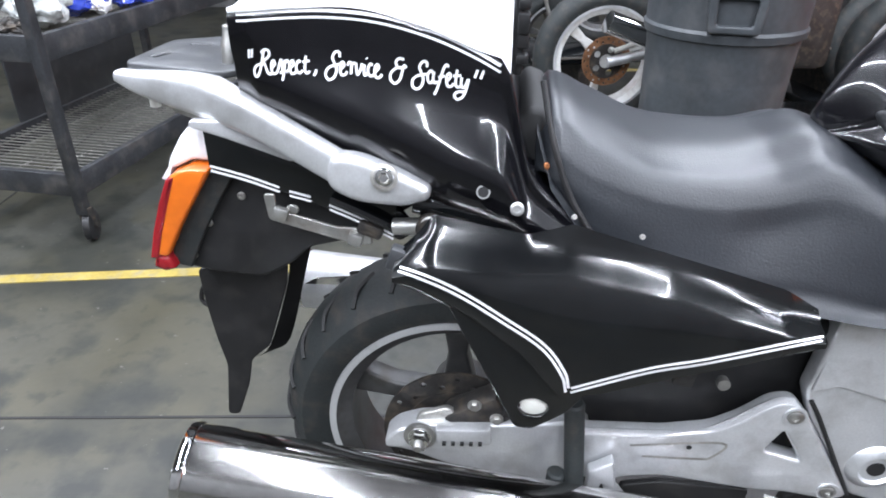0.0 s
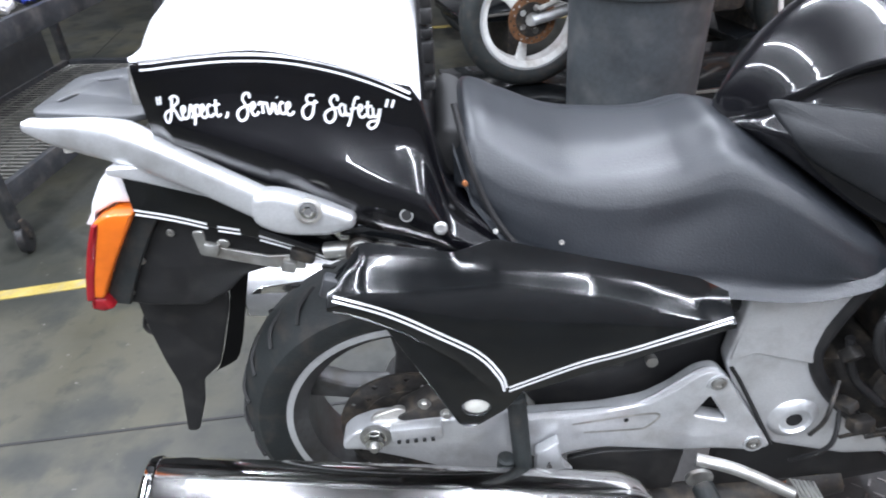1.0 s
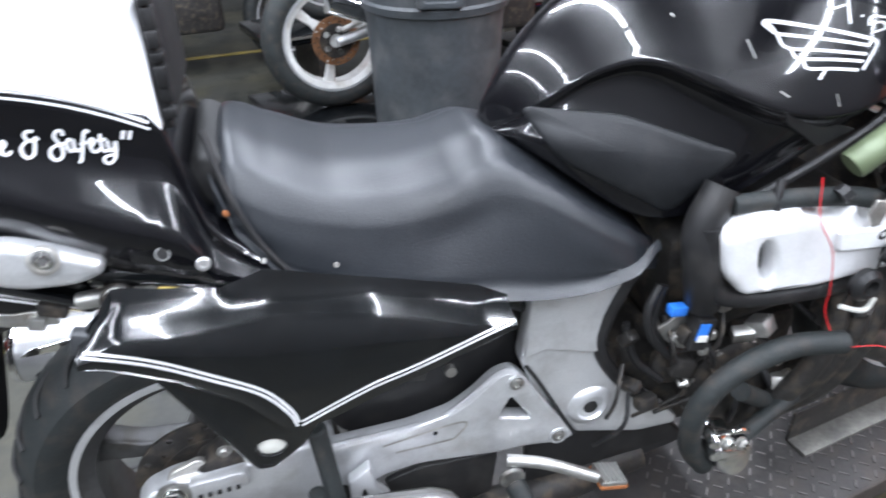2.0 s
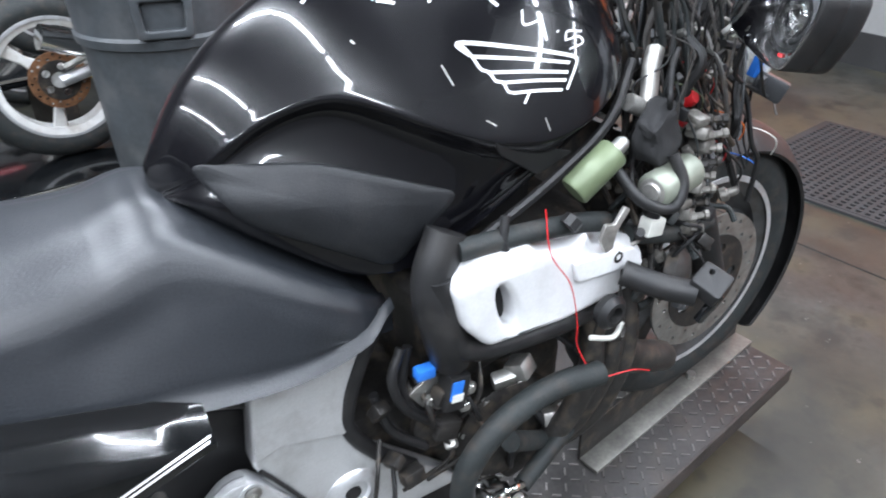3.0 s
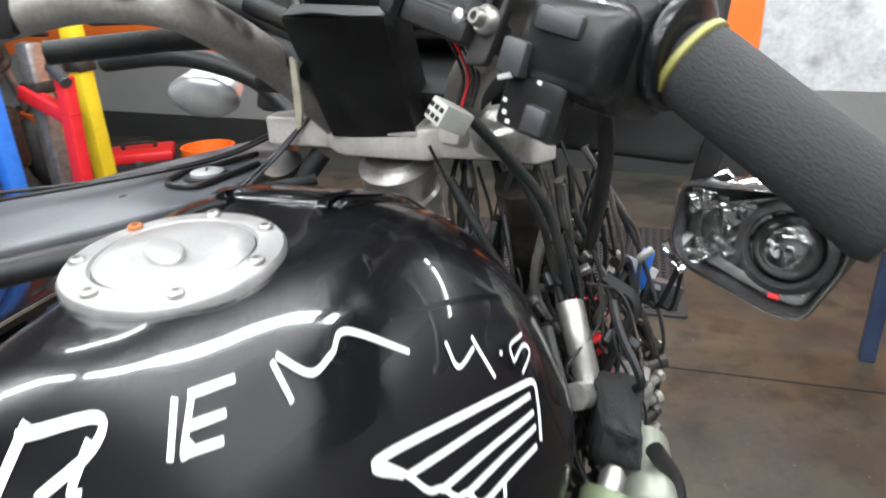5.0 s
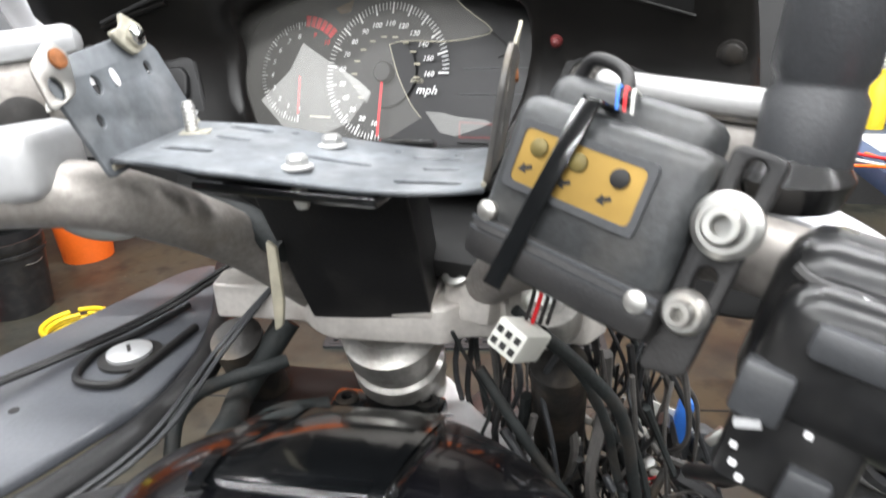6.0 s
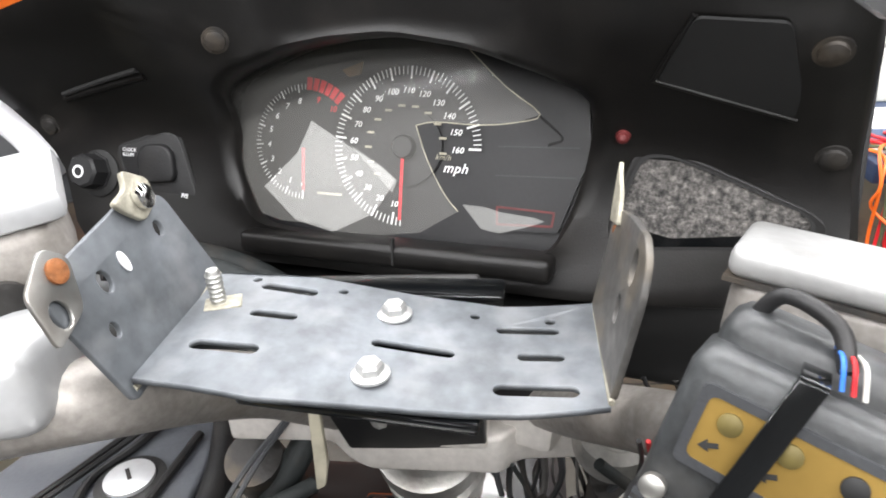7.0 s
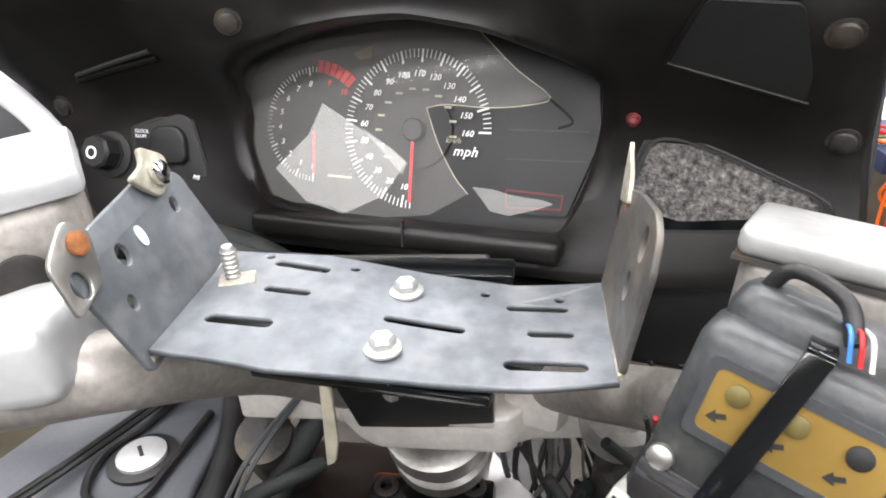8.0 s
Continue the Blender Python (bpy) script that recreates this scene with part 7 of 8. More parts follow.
    part("start_button", box(0.014, 0.014, 0.010, H @ pose(0.034, -0.050, 0.040), 0.002), GREY_PLASTIC, t)
    part("chip", box(0.008, 0.0025, 0.003, H @ pose(0.012, -0.034, 0.0475, 0, 0, 25)), WHITE_METAL, t)
    part("cable_elbow", tube([(0.985, -0.225, 1.24), (1.00, -0.225, 1.20), (1.04, -0.215, 1.15), (1.10, -0.20, 1.10)], 0.005, 10), BLACK_PLASTIC, t)
    # foam-sleeved grip
    g = new("throttle_grip")
    g.parent = bike
    g["label"] = "black foam throttle grip with an open end"
    e = Vector((0.914, -0.364, 1.201))
    part("grip_foam", lathe([(0.018, 0.004), (0.0215, 0.008), (0.022, 0.02), (0.0215, (e - b).length * 0.5), (0.022, (e - b).length - 0.006), (0.019, (e - b).length), (0.011, (e - b).length), (0.0105, (e - b).length - 0.02), (0.0005, (e - b).length - 0.02)], along(b, e), 40, cap=False), FOAM, g)
    part("bar_end", lathe([(0.0112, 0), (0.0112, 0.003), (0.008, 0.003), (0.0078, -0.008), (0.0004, -0.008)], along(e, e + (e - b)), 24, cap=False), CAST, g, "worn bare bar end")
    part("grip_collar", lathe([(0.0235, 0), (0.0235, 0.003), (0.021, 0.004)], along(b + (e - b) * 0.07, e), 32), COLLAR_YELLOW, g, "dull yellow-green collar")


build_right_controls()
DASH = frame_axes((1.279, 0.038, 1.329), (-0.225, -0.974, 0), (0.333, -0.077, 0.940))
DIAL = DASH @ pose(0, 0, -0.026)
DULL_AMBER = mat("dull_amber_print", (0.10, 0.05, 0.012), 0.5, vary=0.2, scale=30, bump=0)
# pale grey at low alpha paints a haze over the dials
THIN_LENS = glass("cracked_lens", (0.62, 0.61, 0.57), 0.06, 0.0, 0.06)
FROST_LENS = glass("frosted_shard", (0.78, 0.78, 0.75), 0.25, 0.0, 0.14)
DIAL_WHITE = mat("dial_print", (0.93, 0.93, 0.92), 0.5, vary=0.03, scale=30, bump=0)
GAUGE_BLACK = mat("gauge_black", (0.012, 0.012, 0.013), 0.45, vary=0.2, scale=30, fine=300, bump=0.05)
GAUGE_RED = mat("gauge_red", (0.7, 0.02, 0.03), 0.5, vary=0.1, scale=30, bump=0)
DULL_RED = mat("dull_red_print", (0.13, 0.02, 0.02), 0.5, vary=0.2, scale=30, bump=0)
SPECKLE = mat("speckled_lining", (0.075, 0.07, 0.065), 0.7, vary=0.95, scale=220, fine=500, bump=0.8)


def edge_at(poly, c, a):
    """How far a polygon's edge lies from c at the angle a."""
    d, best = Vector((math.cos(a), math.sin(a))), 0.01
    for p, q in zip(poly, poly[1:] + poly[:1]):
        p, q = Vector(p) - Vector(c), Vector(q) - Vector(c)
        e = q - p
        det = d.x * -e.y + d.y * e.x
        if abs(det) < 1e-9:
            continue
        t = (p.x * -e.y + p.y * e.x) / det
        s = (d.x * p.y - d.y * p.x) / det
        if t > 0 and -1e-6 <= s <= 1 + 1e-6:
            best = max(best, t)
    return best


def hood_depth(u, v):
    """How far the shell stands out from the dash plane: it overhangs above and comes forward at the far side."""
    side = min(max((abs(u) - 0.09) / 0.06, 0), 1)
    rise = (v - 0.006 + math.hypot(v - 0.006, 0.016)) / 2 - 0.003
    up = (0.7 + 0.75 * side) * min(rise, 0.05) + (0.45 + 0.45 * side) * max(rise - 0.05, 0)
    return 0.016 + up + 0.08 * max(-u - 0.05, 0) + 0.1 * max(-v - 0.03, 0)


def build_dash():
    d = new("dashboard")
    d.parent = bike
    d["label"] = "black dashboard with a broken instrument lens"
    hole = rounded([(-0.124, 0.0283), (-0.1103, 0.039), (-0.0701, 0.0546), (-0.0342, 0.0607), (0.0099, 0.0638), (0.0601, 0.0567), (0.1059, 0.0423), (0.1331, 0.0311), (0.1349, 0.0157), (0.1276, -0.0276), (0.1131, -0.0671), (0.0603, -0.0678), (-0.0036, -0.0673), (-0.0641, -0.0684), (-0.1044, -0.0654), (-0.1264, -0.0245)], 0.012, 4)
    outer = rounded([(-0.352, 0.022), (-0.32, 0.055), (-0.21, 0.078), (-0.05, 0.096), (0.09, 0.094), (0.20, 0.080), (0.266, 0.072), (0.278, 0.0155), (0.286, -0.045), (0.27, -0.085), (0.13, -0.095), (-0.12, -0.095), (-0.27, -0.095), (-0.292, -0.034)], 0.012, 5)
    c = (-0.005, 0.006)
    n = 120
    angles = [2 * math.pi * k / n for k in range(n)]
    hi = [edge_at(hole, c, a) for a in angles]
    ho = [edge_at(outer, c, a) for a in angles]
    rings = []
    for flare, deep in ((1.30, -0.032), (1.24, 0.0), (1.12, 0.012)):
        rings.append([DASH @ Vector((c[0] + r * flare * math.cos(a), c[1] + r * flare * math.sin(a), deep)) for a, r in zip(angles, hi)])
    for f, back in ((0, 0.010), (0.0, 0.001), (0.03, -0.003), (0.08, -0.002), (0.2, 0), (0.35, 0), (0.5, 0), (0.7, 0), (0.85, 0), (0.96, 0.002), (1.0, 0.012), (1.0, 0.05)):
        ring = []
        for a, r0, r1 in zip(angles, hi, ho):
            r = r0 + (r1 - r0) * f
            u, v = c[0] + r * math.cos(a), c[1] + r * math.sin(a)
            ring.append(DASH @ Vector((u, v, hood_depth(u, v) - back)))
        rings.append(ring)
    part("dash_shell", loft(rings, caps=False), DASH_PLASTIC, d, smooth=50)

    def on(u, v, up=0.0):
        return DASH @ Vector((u, v, hood_depth(u, v) + up))

    def seat(u, v, up=0.0):
        """A pose that lies on the shell."""
        return frame_axes(on(u, v, up), on(u + 0.01, v, up) - on(u, v, up), on(u, v + 0.01, up) - on(u, v, up))

    part("fairing_edge", tube([DASH @ Vector((u, v, hood_depth(u, v) - 0.02)) for u, v in [(-0.312, -0.040), (-0.345, -0.012), (-0.372, 0.025), (-0.335, 0.070), (-0.21, 0.092), (-0.05, 0.110), (0.09, 0.108), (0.20, 0.094), (0.272, 0.084)]], 0.014, 12, 8), WHITE_PAINT, d, "white fairing edge")
    # faces of the instruments
    g = new("instrument_cluster")
    g.parent = bike
    g["label"] = "dark instrument faces under a cracked lens"
    part("face_plate", flat_shape([rounded([(-0.180, 0.06), (-0.06, 0.10), (0.06, 0.10), (0.165, 0.06), (0.155, -0.085), (0.03, -0.095), (-0.165, -0.09)], 0.02)], 0.006, DIAL @ pose(0, 0, -0.005)), GAUGE_BLACK, g)
    sp = Vector((-0.0095, -0.003))
    bm = bmesh.new()
    for k in range(78):
        mph = 6 + 2 * k
        a = radians(262.5 - (mph - 10) * 1.742)
        r0, w = (0.0498, 0.0015) if mph % 10 == 0 else (0.0532, 0.0007)
        ribbon([(sp.x + r0 * math.cos(a), sp.y + r0 * math.sin(a)), (sp.x + 0.0593 * math.cos(a), sp.y + 0.0593 * math.sin(a))], w, DIAL @ pose(0, 0, 0.0008), 2, bm, False)
    part("speed_scale", bm, DIAL_WHITE, g, smooth=0)
    part("inner_disc", flat_shape([oval(sp.x, sp.y, 0.029, 0.029, 40)], 0.001, DIAL @ pose(0, 0, 0.0004)), GAUGE_BLACK, g)
    for mph in range(10, 170, 10):
        a = radians(262.5 - (mph - 10) * 1.742)
        w = 0.0021 * len(str(mph))
        lettering(str(mph), 0.0062, DIAL @ pose(sp.x + 0.0425 * math.cos(a) - w, sp.y + 0.0425 * math.sin(a) - 0.003, 0.001), DIAL_WHITE, g, "numeral", 0.25, 0.0001, bold=0.0001, space=1.05)
    lettering("mph", 0.0102, DIAL @ pose(0.0215, -0.0195, 0.001), DIAL_WHITE, g, "unit", 0.3, 0.0001, bold=0.0001, space=1.1)
    lettering("km/h", 0.0056, DIAL @ pose(0.0150, -0.0106, 0.001), WORN_PLASTIC, g, "unit", 0.3, 0.0001, space=1.1)
    for k in range(12):
        a = radians(225 - k * 21)
        part("small_numeral", box(0.0056, 0.0017, 0.0004, DIAL @ pose(sp.x + 0.0305 * math.cos(a), sp.y + 0.0305 * math.sin(a), 0.0012)), WORN_PLASTIC, g)
    # rev counter
    tc = Vector((-0.096, -0.004))
    bm = bmesh.new()
    for k in range(0, 43):
        val = k / 5
        a = radians(270 - 21.2 * val)
        r0, w = (0.0385, 0.0012) if k % 5 == 0 else (0.0408, 0.0006)
        ribbon([(tc.x + r0 * math.cos(a), tc.y + r0 * math.sin(a)), (tc.x + 0.0450 * math.cos(a), tc.y + 0.0450 * math.sin(a))], w, DIAL @ pose(0, 0, 0.0008), 2, bm, False)
    part("rev_scale", bm, DIAL_WHITE, g, smooth=0)
    for val in range(0, 9):
        a = radians(270 - 21.2 * val)
        lettering(str(val), 0.0064, DIAL @ pose(tc.x + 0.0325 * math.cos(a) - 0.002, tc.y + 0.0325 * math.sin(a) - 0.0025, 0.001), DIAL_WHITE, g, "numeral", 0.2, 0.0001, bold=0.0001)
    for val, a in (("9", radians(72)), ("10", radians(50))):
        lettering(val, 0.0064, DIAL @ pose(tc.x + 0.035 * math.cos(a) - 0.002, tc.y + 0.035 * math.sin(a) - 0.0025, 0.001), GAUGE_RED, g, "numeral", 0.2, 0.0001, bold=0.0001)
    part("unit_bar", box(0.022, 0.0018, 0.0004, DIAL @ pose(-0.072, -0.043, 0.0006)), WORN_PLASTIC, g)
    bm = bmesh.new()
    for k in range(6):
        a0, a1 = radians(90 - 7.4 * k), radians(90 - 7.4 * k - 6.0)
        q = [(tc.x + r * math.cos(a), tc.y + r * math.sin(a)) for r, a in ((0.0405, a0), (0.0500, a0), (0.0500, a1), (0.0405, a1))]
        bm.faces.new([bm.verts.new(DIAL @ Vector((x, y, 0.001))) for x, y in q])
    part("red_zone", bm, GAUGE_RED, g, "red rev zone", smooth=0)
    for a, b in (((-0.0092, -0.010), (-0.0085, -0.0575)), ((-0.0939, -0.0087), (-0.0923, -0.0422))):
        part("needle", ribbon([a, b], 0.0024, DIAL @ pose(0, 0, 0.006), 2, None, False), GAUGE_RED, g, "red needle", smooth=0)
    part("needle_hub", lathe([(0.0088, 0), (0.0088, 0.006), (0.0076, 0.0075)], DIAL @ pose(sp.x, sp.y, 0), 28), GAUGE_BLACK, g)
    part("amber_tell_tale", flat_shape([rounded([(-0.066, 0.052), (-0.048, 0.059), (-0.050, 0.049), (-0.060, 0.047)], 0.001)], 0.0006, DIAL @ pose(0, 0, 0.0006)), DULL_AMBER, g)
    # display at the side
    part("display_frame", flat_shape([rounded([(0.0575, 0.046), (0.123, 0.037), (0.128, 0.0), (0.110, -0.056), (0.0625, -0.058)], 0.003)], 0.003, DIAL @ pose(0, 0, 0.0006)), GAUGE_BLACK, g, "dead display")
    for v, w in ((0.0025, 0.0009), (-0.0180, 0.0009)):
        part("display_line", box(0.057, w, 0.0006, DIAL @ pose(0.091, v, 0.0024, 0, 0, 2)), GREY_PLASTIC, g)
    part("display_red", flat_shape([rounded([(0.0643, -0.0405), (0.1070, -0.0413), (0.1062, -0.0523), (0.0654, -0.0543)], 0.001), rounded([(0.0657, -0.0419), (0.1054, -0.0427), (0.1047, -0.0509), (0.0667, -0.0529)], 0.001)[::-1]], 0.0006, DIAL @ pose(0, 0, 0.0024)), DULL_RED, g)
    part("trip_stem", tube([(DASH @ Vector((0.098, 0.021, 0.010))), (DASH @ Vector((0.114, 0.008, 0.012))), (DASH @ Vector((0.105, 0.003, 0.010)))], 0.0009, 6), DARK, g)
    # what is left of the lens
    o = [(-0.1488, 0.0393), (-0.1312, 0.0484), (-0.0961, 0.0606), (-0.0573, 0.067), (-0.0091, 0.0708), (0.048, 0.0619), (0.075, 0.0383), (0.0986, 0.022), (0.0842, 0.0162), (0.0588, 0.0133), (0.0281, 0.014), (0.014, 0.0111), (0.0242, -0.0123), (0.0377, -0.0335), (0.0483, -0.0445), (0.0217, -0.0614), (-0.0114, -0.0668), (-0.0421, -0.0669), (-0.0581, -0.0629), (-0.0885, -0.0634), (-0.1105, -0.0584), (-0.1341, -0.0207)]
    L = part("lens", flat_shape([o], 0.0016, DASH @ pose(0, 0, 0.013)), THIN_LENS, g, "cracked lens with a painted grey haze", smooth=0)
    o = [(-0.0638, 0.0103), (-0.0357, -0.0047), (-0.0093, -0.0183), (0.0029, -0.0269), (-0.0115, -0.0511), (-0.041, -0.0666), (-0.0709, -0.0607), (-0.0978, -0.0387), (-0.0731, -0.0128)]
    s1 = part("lens_shard", flat_shape([o], 0.0012, DASH @ pose(0, 0, 0.0152, -3, 4, 0)), FROST_LENS, g, "frosted lens shard", smooth=0)
    o = [(0.0508, -0.0438), (0.066, -0.0442), (0.0773, -0.0467), (0.1008, -0.0483), (0.107, -0.0501), (0.0961, -0.0548), (0.0767, -0.0612), (0.0635, -0.0593)]
    s2 = part("lens_shard", flat_shape([o], 0.0012, DASH @ pose(0, 0.003, 0.02, 14, -4, 0)), FROST_LENS, g, "frosted lens shard", smooth=0)
    # pale strip added over the first shard as a painted glint
    shard_glint = part("lens_shard", flat_shape([[(-0.0357, -0.0047), (-0.0093, -0.0183), (0.0029, -0.0269), (-0.0005, -0.036), (-0.009, -0.028), (-0.020, -0.018)]], 0.0012, DASH @ pose(0, 0, 0.018, 6, -8, 0)), FROST_LENS, g, "bright strip painted as a glint on the shard", smooth=0)
    part("lens_edge", tube([DASH @ Vector((x, y, 0.0130)) for x, y in ((0.048, 0.0619), (0.075, 0.0383), (0.0986, 0.022), (0.0842, 0.0162), (0.0588, 0.0133), (0.0281, 0.014), (0.014, 0.0111))], 0.00035, 5, 3), WORN_PLASTIC, g, "broken edge")
    part("lens_edge", tube([DASH @ Vector((x, y, 0.0130)) for x, y in ((0.014, 0.0111), (0.0242, -0.0123), (0.0377, -0.0335), (0.0483, -0.0445))], 0.00035, 5, 3), WORN_PLASTIC, g)
    for ob in (L, s1, s2, shard_glint):
        ob.visible_shadow = False
    # sill, cracked in the middle
    part("sill", box(0.228, 0.016, 0.030, DASH @ pose(0.004, -0.0755, 0.022, 8, 0, 1), 0.005, 3), DASH_PLASTIC, d)
    part("sill_crack", box(0.0012, 0.018, 0.004, DASH @ pose(0.013, -0.0735, 0.0365, 6, 0, 4)), DARK, d)
    # left: knob, clock switch, vent slot; right: lamp, pocket, recess, screws
    part("knob", lathe([(0.0155, 0), (0.0155, 0.004), (0.014, 0.004), (0.0135, 0.016), (0.0115, 0.018), (0.0005, 0.018)], seat(-0.2497, -0.0387), 8, cap=False), BLACK_PLASTIC, d, "black lobed knob")
    part("knob_skirt", lathe([(0.0185, 0), (0.0185, 0.002), (0.017, 0.003)], seat(-0.247, -0.0398), 28), DARK, d)
    part("knob_mark", flat_shape([oval(0, 0, 0.005, 0.005, 16), oval(0, 0, 0.0035, 0.0035, 14)[::-1]], 0.0006, seat(-0.2497, -0.0387, 0.0186)), WHITE_STRIPE, d)
    M = seat(-0.192, -0.031, 0.001)
    so = rounded([(-0.036, 0.013), (0.008, 0.0275), (0.0185, 0.0245), (0.034, -0.021), (0.028, -0.027), (-0.004, -0.028), (-0.027, -0.014)], 0.007)
    part("switch_plate", flat_shape([so], 0.003, M, 0.001), BLACK_PLASTIC, d)
    part("switch_groove", flat_shape([[(x * 1.08, y * 1.08) for x, y in so], so[::-1]], 0.0012, M), DARK, d)
    part("rocker", flat_shape([rounded([(-0.017, 0.009), (-0.009, 0.017), (0.0085, 0.018), (0.0155, 0.011), (0.0175, -0.010), (-0.012, -0.013)], 0.007)], 0.007, M @ pose(0, 0, 0.003), 0.002), BLACK_PLASTIC, d)
    lettering("CLOCK\nILLUM", 0.0038, M @ pose(-0.0315, 0.0105, 0.0022), WHITE_STRIPE, d, "lettering", 0, 0.0001)
    lettering("P/S", 0.0046, M @ pose(0.0205, -0.0215, 0.0022, 0, 0, -6), WHITE_STRIPE, d, "lettering", 0.2, 0.0001, bold=0.0001)
    part("vent_slot", tube([on(-0.2596, 0.019, 0.0), on(-0.217, 0.028, 0.0), on(-0.174, 0.0362, 0.0)], 0.0022, 8), DARK, d)
    part("vent_ledge", tube([on(-0.262, 0.016, -0.001), on(-0.217, 0.0245, 0.0005), on(-0.172, 0.033, -0.001)], 0.003, 8), DASH_PLASTIC, d)
    # recess is not cut; a near-black patch paints its shade on the shell
    rec = rounded([(0.170, 0.0385), (0.186, 0.0625), (0.228, 0.0605), (0.240, 0.035), (0.240, 0.0235)], 0.004)
    part("recess", flat_shape([[(x - 0.208, (y - 0.046) * 1.76) for x, y in rec]], 0.002, seat(0.208, 0.046, 0.0004)), DARK, d, "flat near-black patch for a shaded storage recess")
    part("recess_lip", tube([on(0.168, 0.0380, 0.001), on(0.194, 0.0322, 0.0015), on(0.241, 0.0218, 0.001)], 0.0013, 8), DASH_PLASTIC, d)
    part("recess_rib", tube([on(0.168, 0.0380, 0.001), on(0.177, 0.0510, 0.001), on(0.186, 0.0640, 0.001)], 0.0016, 8), DASH_PLASTIC, d)
    part("warning_lamp", lathe([(0.0045, 0), (0.0045, 0.0015), (0.0036, 0.002), (0.0036, 0.004), (0.0015, 0.006)], seat(0.1524, 0.0109), 18), DULL_RED, d, "small red warning lamp")
    M = seat(0.205, -0.030, 0.001)
    so = rounded([(-0.040, 0.0295), (-0.026, 0.0305), (-0.003, 0.0232), (0.047, 0.004), (0.0535, -0.001), (0.0545, -0.0125), (0.051, -0.0165), (-0.048, -0.027), (-0.0525, -0.0125), (-0.046, 0.015)], 0.006)
    part("pocket_rim", flat_shape([[(x * 1.12 + 0.0005, y * 1.18 - 0.0005) for x, y in so], so[::-1]], 0.004, M, 0.001), DASH_PLASTIC, d)
    part("pocket_groove", flat_shape([[(x * 1.03, y * 1.04) for x, y in so], [(x * 0.99, y * 0.98) for x, y in so][::-1]], 0.006, M), DARK, d)
    part("pocket_lining", flat_shape([so], 0.003, M), SPECKLE, d, "speckled grey pocket lining")
    part("pocket_tear", flat_shape([rounded([(-0.05, -0.012), (-0.02, -0.018), (0.02, -0.0125), (0.052, -0.0105), (0.050, -0.0155), (-0.047, -0.026)], 0.002)], 0.004, M @ pose(0, 0, 0.001)), BLACK_PANEL, d)
    for u, v in ((-0.2919, -0.0048), (0.2632, 0.0041), (0.2478, 0.0508), (-0.1097, 0.0565)):
        part("screw", lathe([(0.009, -0.001), (0.009, 0.001), (0.007, 0.0012), (0.0065, 0.003), (0.004, 0.004)], seat(u, v), 20), DARK_METAL, d, "dark screw")
    # added near-black plates stand in for the dark behind and under the dash
    part("back_filler", box(0.02, 0.62, 0.34, pose(1.375, 0.02, 1.29, 0, 20, -13), 0.01), DARK, d)
    part("cowl_wing", box(0.02, 0.26, 0.17, pose(1.36, 0.41, 1.335, 0, 18, 22), 0.01), GREY_PLASTIC, d, "dark grey inner wing of the fairing")
    part("under_filler", box(0.12, 0.30, 0.02, pose(1.25, 0.05, 1.215, 0, -20, -13), 0.005), DARK, d)
    # grey inner panel at the far side with a screw
    ip = new("inner_fairing")
    ip.parent = bike
    ip["label"] = "grey plastic inner fairing panel with a big screw"
    o = rounded([(0.92, 0.36), (1.03, 0.405), (1.15, 0.365), (1.345, 0.305), (1.37, 0.275), (1.27, 0.222), (1.20, 0.195), (1.12, 0.19), (1.02, 0.225), (0.93, 0.28)], 0.02)
    part("panel_sheet", flat_shape([o], 0.012, pose(0, 0, 1.095), 0.004), LIGHT_GREY, ip)
    bm = bmesh.new()
    part("panel_groove", tube([(1.22, 0.213, 1.105), (1.16, 0.218, 1.105), (1.125, 0.225, 1.105), (1.125, 0.262, 1.105), (1.165, 0.275, 1.105), (1.205, 0.258, 1.105), (1.26, 0.245, 1.105)], 0.0035, 8, 6), BLACK_PLASTIC, ip)
    part("screw_seat", lathe([(0.026, 0), (0.026, 0.003), (0.021, 0.004)], pose(1.168, 0.244, 1.101), 32), BLACK_PLASTIC, ip)
    part("big_screw", lathe([(0.0185, 0), (0.0185, 0.004), (0.012, 0.006), (0.0005, 0.0062)], pose(1.168, 0.244, 1.104), 32, cap=False), WHITE_METAL, ip, "big bright screw")
    part("screw_slot", box(0.012, 0.003, 0.001, pose(1.168, 0.244, 1.1105, 0, 0, 40)), DARK_METAL, ip)
    part("panel_hole", lathe([(0.004, 0), (0.004, 0.0015)], pose(1.085, 0.285, 1.1), 12), DARK, ip)
    part("panel_edge", tube([(1.36, 0.26, 1.10), (1.24, 0.20, 1.095), (1.13, 0.178, 1.09), (1.02, 0.208, 1.085), (0.92, 0.28, 1.08)], 0.013, 10), BLACK_PLASTIC, ip, "black panel edging")
    for dy in (0, 0.008):
        part("thin_cable", tube([(1.0, 0.38, 1.112 + dy), (1.10, 0.31 + dy, 1.112), (1.22, 0.255 + dy, 1.112), (1.29, 0.18 + dy, 1.15), (1.24, 0.10, 1.19)], 0.0025, 6, 8), BLACK_PLASTIC, ip)
    for k in range(2):
        part("thin_cable", tube([(0.98, 0.19 + 0.008 * k, 1.09), (1.07, 0.155 + 0.008 * k, 1.10), (1.15, 0.14 + 0.006 * k, 1.13), (1.18, 0.10, 1.18)], 0.002, 6, 8), GREY_PLASTIC, ip)
    # near-black box stands in for the shaded hollow beside the stem
    part("well_shade", box(0.26, 0.16, 0.02, pose(1.13, 0.09, 1.04, 0, 0, 0), 0.01), DARK, ip)
